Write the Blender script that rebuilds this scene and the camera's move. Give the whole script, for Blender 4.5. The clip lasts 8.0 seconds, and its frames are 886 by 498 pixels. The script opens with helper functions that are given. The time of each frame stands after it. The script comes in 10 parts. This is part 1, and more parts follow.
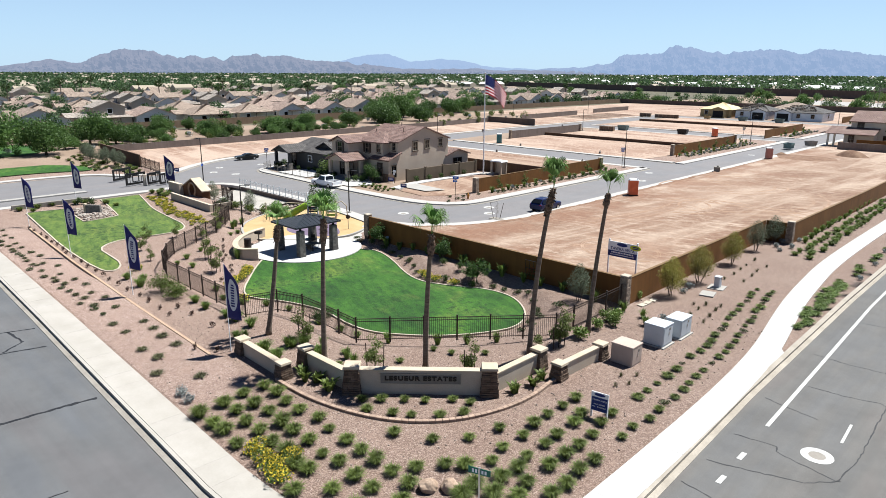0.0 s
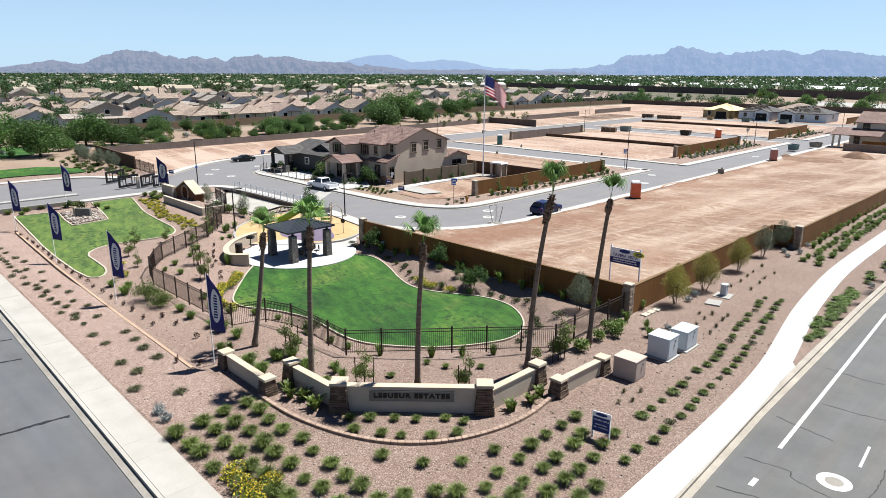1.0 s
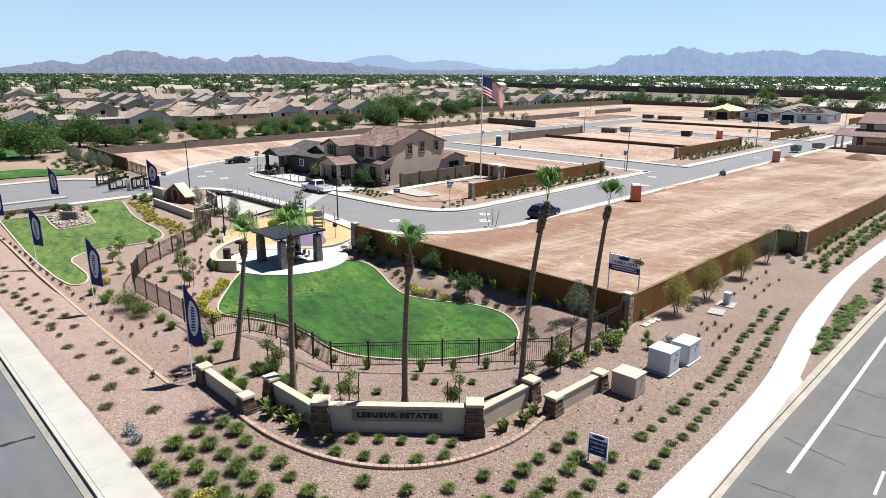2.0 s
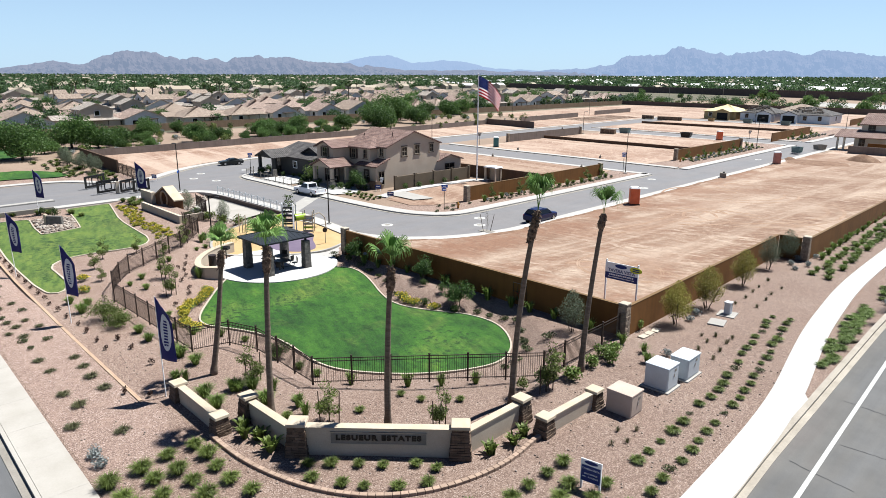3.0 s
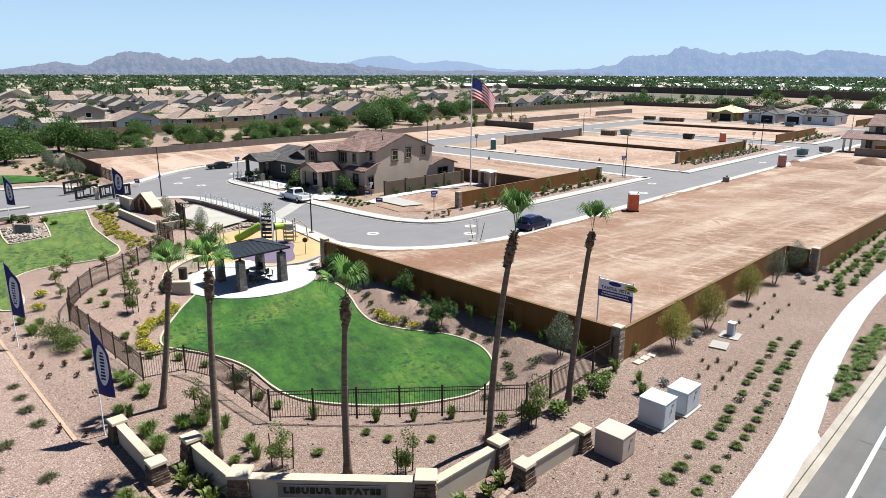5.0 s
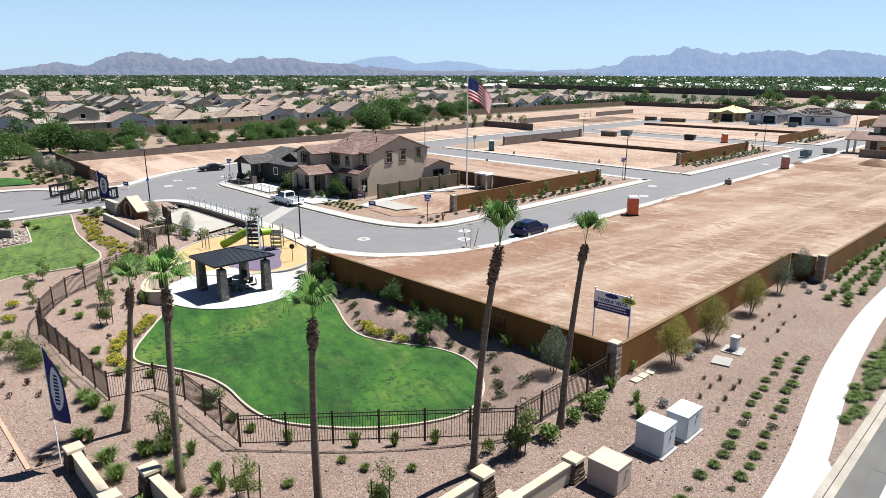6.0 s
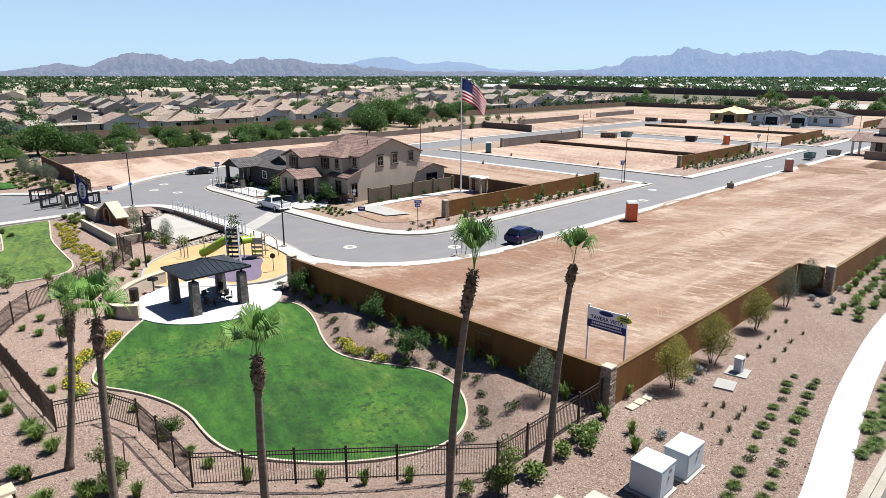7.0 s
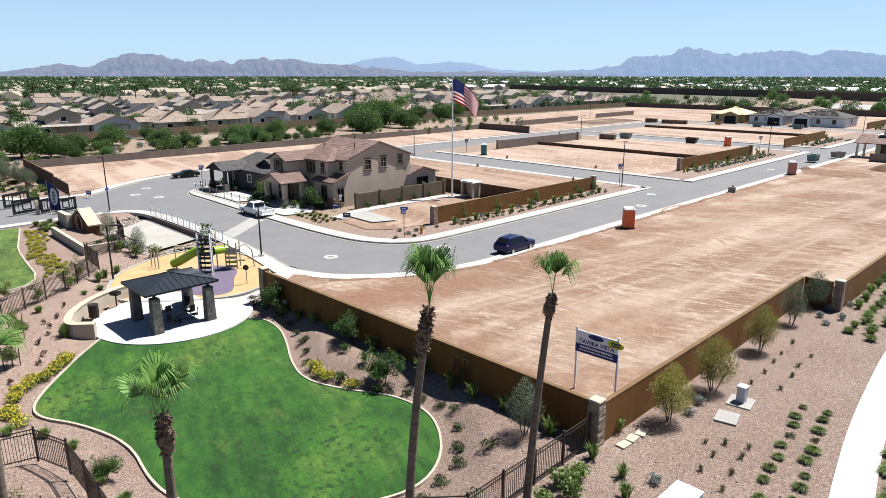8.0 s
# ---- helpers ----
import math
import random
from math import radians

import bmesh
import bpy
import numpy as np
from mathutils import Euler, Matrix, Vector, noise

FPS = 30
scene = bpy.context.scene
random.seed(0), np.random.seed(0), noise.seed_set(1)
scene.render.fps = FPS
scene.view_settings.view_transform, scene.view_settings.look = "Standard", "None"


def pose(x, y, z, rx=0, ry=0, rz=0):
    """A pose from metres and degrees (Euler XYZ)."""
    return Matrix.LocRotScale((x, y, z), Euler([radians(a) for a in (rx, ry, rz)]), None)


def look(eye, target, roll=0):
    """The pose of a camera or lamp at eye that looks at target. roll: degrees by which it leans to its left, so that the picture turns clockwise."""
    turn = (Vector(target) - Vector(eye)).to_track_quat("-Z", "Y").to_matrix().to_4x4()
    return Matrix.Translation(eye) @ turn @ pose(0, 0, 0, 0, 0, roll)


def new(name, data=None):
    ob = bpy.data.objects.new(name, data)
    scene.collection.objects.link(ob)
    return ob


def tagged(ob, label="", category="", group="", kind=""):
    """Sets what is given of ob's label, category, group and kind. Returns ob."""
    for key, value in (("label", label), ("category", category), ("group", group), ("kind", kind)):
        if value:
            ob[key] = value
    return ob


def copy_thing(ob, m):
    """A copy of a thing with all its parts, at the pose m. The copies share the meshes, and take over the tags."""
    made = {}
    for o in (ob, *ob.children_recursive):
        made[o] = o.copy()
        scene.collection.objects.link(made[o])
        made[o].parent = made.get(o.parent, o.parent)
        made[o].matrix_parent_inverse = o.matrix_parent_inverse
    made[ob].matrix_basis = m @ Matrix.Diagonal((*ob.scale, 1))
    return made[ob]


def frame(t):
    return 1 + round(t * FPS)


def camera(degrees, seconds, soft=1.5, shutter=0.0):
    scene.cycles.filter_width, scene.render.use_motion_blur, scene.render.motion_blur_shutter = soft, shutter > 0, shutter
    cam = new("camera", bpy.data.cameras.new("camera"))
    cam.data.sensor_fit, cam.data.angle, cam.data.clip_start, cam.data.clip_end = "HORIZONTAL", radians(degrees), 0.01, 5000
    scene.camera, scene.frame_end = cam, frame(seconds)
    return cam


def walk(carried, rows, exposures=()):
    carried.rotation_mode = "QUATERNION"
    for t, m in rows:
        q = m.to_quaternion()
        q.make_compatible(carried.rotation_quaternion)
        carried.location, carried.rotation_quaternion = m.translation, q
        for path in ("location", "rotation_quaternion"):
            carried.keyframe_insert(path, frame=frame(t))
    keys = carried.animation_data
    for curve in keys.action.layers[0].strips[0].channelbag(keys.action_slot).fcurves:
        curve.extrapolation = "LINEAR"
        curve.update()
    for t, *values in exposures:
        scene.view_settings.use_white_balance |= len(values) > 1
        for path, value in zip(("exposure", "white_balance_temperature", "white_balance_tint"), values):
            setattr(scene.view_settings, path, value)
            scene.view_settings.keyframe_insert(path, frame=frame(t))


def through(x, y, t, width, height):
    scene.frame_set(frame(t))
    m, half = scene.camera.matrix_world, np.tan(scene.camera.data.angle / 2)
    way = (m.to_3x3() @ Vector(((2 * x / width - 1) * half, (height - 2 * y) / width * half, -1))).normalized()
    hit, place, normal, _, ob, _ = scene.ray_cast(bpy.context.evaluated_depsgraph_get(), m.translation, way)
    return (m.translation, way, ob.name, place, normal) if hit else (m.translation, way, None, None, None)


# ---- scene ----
cam = camera(68.1, 8.0, soft=0.6)
METRES, EYE, TILT, LEAN, TURN = 17.73, 15.0, 0.0, 0.0, 44.3
ROWS = [
    (0.0, 0.0, 0.0, 0.0, 0.07, -15.1, -0.27),
    (0.5, 0.0111, 0.0498, -0.0017, 0.16, -15.07, -0.26),
    (1.0, 0.0239, 0.1, -0.003, 0.23, -15.04, -0.25),
    (1.5, 0.0387, 0.1494, -0.0034, 0.28, -15.03, -0.24),
    (3.0, 0.0908, 0.2937, -0.0003, 0.28, -14.99, -0.24),
    (3.5, 0.1102, 0.3408, 0.0012, 0.35, -14.98, -0.22),
    (4.0, 0.1292, 0.3872, 0.0032, 0.4, -14.98, -0.2),
    (4.5, 0.1493, 0.4341, 0.0035, 0.45, -14.97, -0.18),
    (6.0, 0.2136, 0.6019, 0.0049, 0.63, -14.95, -0.12),
    (6.5, 0.2394, 0.675, 0.0052, 0.67, -14.93, -0.1),
    (7.0, 0.2707, 0.7573, 0.0052, 0.73, -14.9, -0.06),
    (7.5, 0.305, 0.8472, 0.0049, 0.76, -14.87, -0.06),
    (8.0, 0.3418, 0.9385, 0.006, 0.81, -14.88, -0.04),
]
walk(cam, [(t, pose(0, 0, EYE, TILT, LEAN, TURN) @ pose(METRES * x, METRES * y, METRES * z, 90 + pitch, roll, yaw)) for t, x, y, z, yaw, pitch, roll in ROWS],
     exposures=((0.0, 1.22, 6350, 8.0), (8.0, 1.22, 6350, 8.0)))

# ---- light ----
SUN_AZ = 16.5      # degrees from +y towards +x
SUN_EL = 63.5
world = bpy.data.worlds.new("sky")
scene.world = world
world.use_nodes = True
wn = world.node_tree.nodes
sky = wn.new("ShaderNodeTexSky")
sky.sky_type = "NISHITA"
sky.sun_disc = False
sky.sun_elevation = radians(SUN_EL)
sky.sun_rotation = radians(SUN_AZ)
sky.altitude = 400
sky.air_density = 1.0
sky.dust_density = 0.4
sky.ozone_density = 4.0
wn["Background"].inputs["Strength"].default_value = 0.050
# desert air: the sky a little bluer, and pale haze that thins out with height above the horizon
tint = wn.new("ShaderNodeMix")
tint.data_type, tint.blend_type = "RGBA", "MULTIPLY"
tint.inputs[0].default_value = 1.0
tint.inputs[7].default_value = (0.37, 0.48, 0.64, 1)
veil = wn.new("ShaderNodeMix")
veil.data_type = "RGBA"
up = wn.new("ShaderNodeSeparateXYZ")
aim = wn.new("ShaderNodeTexCoord")
world.node_tree.links.new(aim.outputs["Generated"], up.inputs[0])
thin = wn.new("ShaderNodeMapRange")
thin.interpolation_type = "SMOOTHERSTEP"
for key, value in (("From Min", -0.05), ("From Max", 0.44), ("To Min", 0.51), ("To Max", 0.0)):
    thin.inputs[key].default_value = value
world.node_tree.links.new(up.outputs["Z"], thin.inputs["Value"])
world.node_tree.links.new(thin.outputs["Result"], veil.inputs[0])
veil.inputs[7].default_value = (7.9, 10.5, 13.1, 1)
world.node_tree.links.new(sky.outputs["Color"], tint.inputs[6])
world.node_tree.links.new(tint.outputs[2], veil.inputs[6])
world.node_tree.links.new(veil.outputs[2], wn["Background"].inputs["Color"])

sun_data = bpy.data.lights.new("sun", "SUN")
sun_data.energy = 5.0
sun_data.angle = radians(0.53)
sun_data.color = (1.0, 0.97, 0.92)
sun = new("sun", sun_data)
sun_dir = Vector((math.sin(radians(SUN_AZ)) * math.cos(radians(SUN_EL)), math.cos(radians(SUN_AZ)) * math.cos(radians(SUN_EL)), math.sin(radians(SUN_EL))))
sun.matrix_basis = look(sun_dir * 300 + Vector((-40, 40, 0)), Vector((-40, 40, 0)))
scene.view_settings.exposure = 0.0

# ---- small tools ----
R = random.Random(7)


def link_mesh(name, verts, faces, material, parent=None, label="", smooth=False):
    """One mesh object from vertices and faces, under parent if given."""
    me = bpy.data.meshes.new(name)
    me.from_pydata([tuple(v) for v in verts], [], faces)
    mats = material if isinstance(material, (list, tuple)) else [material]
    for m in mats:
        me.materials.append(m)
    if smooth:
        me.polygons.foreach_set("use_smooth", [True] * len(me.polygons))
    me.update()
    ob = new(name, me)
    if parent is not None:
        ob.parent = parent
    if label:
        ob["label"] = label
    return ob


def part(name, bm, material, parent=None, label="", smooth=False):
    """Links a bmesh as one mesh object under a thing or a part."""
    bmesh.ops.recalc_face_normals(bm, faces=bm.faces)
    me = bpy.data.meshes.new(name)
    bm.to_mesh(me)
    bm.free()
    mats = material if isinstance(material, (list, tuple)) else [material]
    for m in mats:
        me.materials.append(m)
    if smooth:
        me.polygons.foreach_set("use_smooth", [True] * len(me.polygons))
    ob = new(name, me)
    if parent is not None:
        ob.parent = parent
    if label:
        ob["label"] = label
    return ob


def share(ob, parent, m, name=None):
    """Another object on the same mesh, under parent."""
    o = new(name or ob.name.split(".")[0], ob.data)
    o.parent = parent
    o.matrix_basis = m
    return o


def thing(name, label, category, x=0, y=0, z=0, rz=0, group=""):
    ob = new(name)
    ob.empty_display_size = 0.2
    ob.matrix_basis = pose(x, y, z, 0, 0, rz)
    return tagged(ob, label, category, group)


def box(bm, cx, cy, cz, sx, sy, sz, rz=0.0, taper=1.0, bevel=0.0, mi=0):
    """A box round its centre; taper shrinks its top."""
    c, s = math.cos(radians(rz)), math.sin(radians(rz))
    vs = []
    for dz, k in ((-0.5, 1.0), (0.5, taper)):
        for dx, dy in ((-0.5, -0.5), (0.5, -0.5), (0.5, 0.5), (-0.5, 0.5)):
            px, py = dx * sx * k, dy * sy * k
            vs.append(bm.verts.new((cx + c * px - s * py, cy + s * px + c * py, cz + dz * sz)))
    fs = [bm.faces.new([vs[i] for i in f]) for f in ((3, 2, 1, 0), (4, 5, 6, 7), (0, 1, 5, 4), (1, 2, 6, 5), (2, 3, 7, 6), (3, 0, 4, 7))]
    for f in fs:
        f.material_index = mi
    if bevel:
        edges = list({e for f in fs for e in f.edges})
        r = bmesh.ops.bevel(bm, geom=edges, offset=bevel, segments=1, affect="EDGES", profile=0.5)
        for f in r["faces"]:
            f.material_index = mi
    return vs


def tube(bm, pts, radii, n=8, caps=True, mi=0):
    """A tube through points with a radius at each."""
    pts = [Vector(p) for p in pts]
    rings = []
    whole = (pts[-1] - pts[0]).normalized()
    ref = Vector((1, 0, 0)) if abs(whole.z) > 0.75 else Vector((0, 0, 1))
    for i, p in enumerate(pts):
        d = (pts[min(i + 1, len(pts) - 1)] - pts[max(i - 1, 0)]).normalized()
        a = d.cross(ref)
        if a.length < 0.05:
            a = d.cross(Vector((0, 1, 0)))
        a.normalize()
        b = d.cross(a)
        rings.append([bm.verts.new(p + (a * math.cos(2 * math.pi * k / n) + b * math.sin(2 * math.pi * k / n)) * radii[i]) for k in range(n)])
    for r0, r1 in zip(rings, rings[1:]):
        for k in range(n):
            f = bm.faces.new((r0[k], r0[(k + 1) % n], r1[(k + 1) % n], r1[k]))
            f.material_index = mi
    if caps:
        for ring in (rings[0], rings[-1]):
            f = bm.faces.new(ring)
            f.material_index = mi


def prism(bm, pts, z0, z1, mi=0):
    """An upright prism on a flat outline; z0 and z1 are numbers or functions of x, y."""
    lo = [bm.verts.new((x, y, z0(x, y) if callable(z0) else z0)) for x, y in pts]
    hi = [bm.verts.new((x, y, z1(x, y) if callable(z1) else z1)) for x, y in pts]
    fs = [bm.faces.new(hi), bm.faces.new(lo[::-1])]
    n = len(pts)
    for i in range(n):
        fs.append(bm.faces.new((lo[i], lo[(i + 1) % n], hi[(i + 1) % n], hi[i])))
    for f in fs:
        f.material_index = mi


def chaikin(pts, rounds=2, closed=True):
    for _ in range(rounds):
        out = []
        n = len(pts)
        if not closed:
            out.append(pts[0])
        for i in range(n if closed else n - 1):
            a, b = pts[i], pts[(i + 1) % n]
            out += [(a[0] * 0.75 + b[0] * 0.25, a[1] * 0.75 + b[1] * 0.25), (a[0] * 0.25 + b[0] * 0.75, a[1] * 0.25 + b[1] * 0.75)]
        if not closed:
            out.append(pts[-1])
        pts = out
    return pts


def resample(pts, step, closed=False):
    """Points at even steps along a line."""
    pts = [Vector((p[0], p[1], 0)) for p in pts] + ([Vector((pts[0][0], pts[0][1], 0))] if closed else [])
    seg = [(b - a).length for a, b in zip(pts, pts[1:])]
    total = sum(seg)
    n = max(1, round(total / step))
    out, i, done = [], 0, 0.0
    for k in range(n + (0 if closed else 1)):
        d = total * k / n
        while i < len(seg) - 1 and done + seg[i] < d - 1e-9:
            done += seg[i]
            i += 1
        f = (d - done) / seg[i] if seg[i] else 0
        p = pts[i].lerp(pts[i + 1], min(1, max(0, f)))
        out.append((p.x, p.y))
    return out


def normals2(pts, closed=False):
    n, out = len(pts), []
    for i in range(n):
        a = pts[(i - 1) % n] if closed else pts[max(i - 1, 0)]
        b = pts[(i + 1) % n] if closed else pts[min(i + 1, n - 1)]
        dx, dy = b[0] - a[0], b[1] - a[1]
        k = math.hypot(dx, dy) or 1
        out.append((-dy / k, dx / k))
    return out


def offset(pts, d, closed=False):
    """The line moved d to its left."""
    return [(p[0] + n[0] * d, p[1] + n[1] * d) for p, n in zip(pts, normals2(pts, closed))]


def ribbon(name, pts, o0, o1, top, bottom, material, closed=False, parent=None):
    """A solid strip between the offsets o0 and o1 to the left of a line."""
    a, b = offset(pts, o0, closed), offset(pts, o1, closed)
    verts, faces, n = [], [], len(pts)
    for (ax, ay), (bx, by) in zip(a, b):
        ta = top(ax, ay) if callable(top) else top
        tb = top(bx, by) if callable(top) else top
        la = ta - 0.25 if bottom is None else bottom
        lb = tb - 0.25 if bottom is None else bottom
        verts += [(ax, ay, ta), (bx, by, tb), (bx, by, lb), (ax, ay, la)]
    for i in range(n if closed else n - 1):
        j = (i + 1) % n
        for k in range(4):
            m = (k + 1) % 4
            faces.append((4 * i + k, 4 * i + m, 4 * j + m, 4 * j + k))
    if not closed:
        faces += [(0, 1, 2, 3), (4 * n - 1, 4 * n - 2, 4 * n - 3, 4 * n - 4)]
    ob = link_mesh(name, verts, faces, material, parent)
    fix_normals(ob)
    return ob


def fix_normals(ob):
    bm = bmesh.new()
    bm.from_mesh(ob.data)
    bmesh.ops.recalc_face_normals(bm, faces=bm.faces)
    bm.to_mesh(ob.data)
    bm.free()


def inside(x, y, poly):
    hit, n = False, len(poly)
    j = n - 1
    for i in range(n):
        xi, yi = poly[i]
        xj, yj = poly[j]
        if (yi > y) != (yj > y) and x < (xj - xi) * (y - yi) / (yj - yi) + xi:
            hit = not hit
        j = i
    return hit


def edge_distance(x, y, poly):
    """Distance to an outline, below zero inside."""
    best, n = 1e9, len(poly)
    for i in range(n):
        ax, ay = poly[i]
        bx, by = poly[(i + 1) % n]
        dx, dy = bx - ax, by - ay
        t = max(0, min(1, ((x - ax) * dx + (y - ay) * dy) / (dx * dx + dy * dy + 1e-12)))
        best = min(best, (x - ax - t * dx) ** 2 + (y - ay - t * dy) ** 2)
    d = math.sqrt(best)
    return -d if inside(x, y, poly) else d


def sheet(name, poly, height, material, step=1.0, thick=0.0, parent=None):
    """A surface over an outline, cut by a grid so that it can follow a height."""
    bm = bmesh.new()
    bm.faces.new([bm.verts.new((x, y, 0)) for x, y in poly])
    xs, ys = [p[0] for p in poly], [p[1] for p in poly]
    for axis, lo, hi in ((0, min(xs), max(xs)), (1, min(ys), max(ys))):
        k = math.ceil(lo / step) * step
        while k < hi:
            co, no = [0, 0, 0], [0, 0, 0]
            co[axis], no[axis] = k + 0.0137, 1
            bmesh.ops.bisect_plane(bm, geom=bm.verts[:] + bm.edges[:] + bm.faces[:], dist=1e-5, plane_co=co, plane_no=no)
            k += step
    for v in bm.verts:
        v.co.z = height(v.co.x, v.co.y) if callable(height) else height
    bmesh.ops.triangulate(bm, faces=[f for f in bm.faces if len(f.verts) > 4])
    for f in bm.faces:
        f.normal_update()
        if f.normal.z < 0:
            f.normal_flip()
    me = bpy.data.meshes.new(name)
    bm.to_mesh(me)
    bm.free()
    me.materials.append(material)
    ob = new(name, me)
    if parent is not None:
        ob.parent = parent
    return ob


def words(body, size, depth, material, parent, m, name="lettering", label="", align="CENTER", bold=0.0, gap=1.0):
    """Letters in the built-in font, as a mesh."""
    cu = bpy.data.curves.new(name, "FONT")
    cu.body, cu.size, cu.extrude, cu.align_x, cu.align_y = body, size, depth, align, "CENTER"
    cu.offset, cu.space_character = bold, gap
    tmp = bpy.data.objects.new("tmp", cu)
    me = bpy.data.meshes.new_from_object(tmp)
    bpy.data.objects.remove(tmp)
    bpy.data.curves.remove(cu)
    me.name = name
    me.materials.clear()
    me.materials.append(material)
    ob = new(name, me)
    ob.parent = parent
    ob.matrix_basis = m
    if label:
        ob["label"] = label
    return ob

# ---- materials ----
def rgb(c):
    return (c[0], c[1], c[2], 1.0)


def node_mat(name, rough=0.8, metal=0.0):
    m = bpy.data.materials.new(name)
    m.use_nodes = True
    nt = m.node_tree
    b = nt.nodes["Principled BSDF"]
    b.inputs["Roughness"].default_value = rough
    b.inputs["Metallic"].default_value = metal
    b.inputs["Specular IOR Level"].default_value = 0.3
    return m, nt, b


def place(nt, local=False, scale=(1, 1, 1), turn=0.0):
    """World place (or the mesh's own) as texture coordinates, turned clockwise, then scaled."""
    if local:
        c = nt.nodes.new("ShaderNodeTexCoord").outputs["Object"]
    else:
        c = nt.nodes.new("ShaderNodeNewGeometry").outputs["Position"]
    if turn:
        spin = nt.nodes.new("ShaderNodeMapping")
        spin.inputs["Rotation"].default_value = (0, 0, turn)
        nt.links.new(c, spin.inputs["Vector"])
        c = spin.outputs["Vector"]
    mp = nt.nodes.new("ShaderNodeMapping")
    mp.inputs["Scale"].default_value = scale
    nt.links.new(c, mp.inputs["Vector"])
    return mp.outputs["Vector"]


def noise_tex(nt, vec, scale, detail=4, rough=0.6):
    n = nt.nodes.new("ShaderNodeTexNoise")
    n.inputs["Scale"].default_value = scale
    n.inputs["Detail"].default_value = detail
    n.inputs["Roughness"].default_value = rough
    nt.links.new(vec, n.inputs["Vector"])
    return n.outputs["Fac"]


def ramp(nt, fac, stops):
    r = nt.nodes.new("ShaderNodeValToRGB")
    el = r.color_ramp.elements
    while len(el) < len(stops):
        el.new(0.5)
    for e, (p, c) in zip(el, stops):
        e.position, e.color = p, rgb(c)
    nt.links.new(fac, r.inputs["Fac"])
    return r.outputs["Color"]


def mix(nt, fac, a, b, mode="MIX"):
    n = nt.nodes.new("ShaderNodeMix")
    n.data_type, n.blend_type = "RGBA", mode
    for value, key in ((fac, 0), (a, 6), (b, 7)):
        if hasattr(value, "node"):
            nt.links.new(value, n.inputs[key])
        elif key == 0:
            n.inputs[0].default_value = value
        else:
            n.inputs[key].default_value = rgb(value)
    return n.outputs[2]


def bump(nt, b, height, strength=0.4, distance=0.02):
    n = nt.nodes.new("ShaderNodeBump")
    n.inputs["Strength"].default_value = strength
    n.inputs["Distance"].default_value = distance
    nt.links.new(height, n.inputs["Height"])
    nt.links.new(n.outputs["Normal"], b.inputs["Normal"])


def grey(v):
    return (v, v, v)


def surface(name, c1, c2, scale=1.5, fine=25.0, fine_amt=0.25, rough=0.8, bump_s=0.3, bump_d=0.01, metal=0.0, vary=0.0, local=False, stretch=(1, 1, 1)):
    """Two colours in patches, a finer grain, a bump, and a shift from piece to piece."""
    m, nt, b = node_mat(name, rough, metal)
    v = place(nt, local, stretch)
    base = ramp(nt, noise_tex(nt, v, scale), [(0.3, c1), (0.7, c2)])
    grain = noise_tex(nt, v, fine, 3)
    col = mix(nt, 1.0, base, ramp(nt, grain, [(0.25, grey(1 - fine_amt)), (0.75, grey(1 + 0.0))]), "MULTIPLY")
    if vary:
        oi = nt.nodes.new("ShaderNodeObjectInfo")
        col = mix(nt, 1.0, col, ramp(nt, oi.outputs["Random"], [(0.0, grey(1 - vary)), (1.0, grey(1.0))]), "MULTIPLY")
    nt.links.new(col, b.inputs["Base Color"])
    if bump_s:
        bump(nt, b, grain, bump_s, bump_d)
    return m


def leaf_mat(name, c1, c2, rough=0.6, through=0.2):
    """Leaves: two greens, from clump to clump and from plant to plant, with some light through them."""
    m, nt, b = node_mat(name, rough)
    g = nt.nodes.new("ShaderNodeNewGeometry")
    oi = nt.nodes.new("ShaderNodeObjectInfo")
    col = ramp(nt, g.outputs["Random Per Island"], [(0.0, c1), (1.0, c2)])
    col = mix(nt, 1.0, col, ramp(nt, oi.outputs["Random"], [(0.0, grey(0.72)), (1.0, grey(1.0))]), "MULTIPLY")
    big = noise_tex(nt, place(nt), 0.35, 2)
    col = mix(nt, 1.0, col, ramp(nt, big, [(0.3, grey(0.75)), (0.7, grey(1.0))]), "MULTIPLY")
    nt.links.new(col, b.inputs["Base Color"])
    t = nt.nodes.new("ShaderNodeBsdfTranslucent")
    nt.links.new(col, t.inputs["Color"])
    mx = nt.nodes.new("ShaderNodeMixShader")
    mx.inputs[0].default_value = through
    out = nt.nodes["Material Output"]
    nt.links.new(b.outputs[0], mx.inputs[1])
    nt.links.new(t.outputs[0], mx.inputs[2])
    nt.links.new(mx.outputs[0], out.inputs["Surface"])
    return m


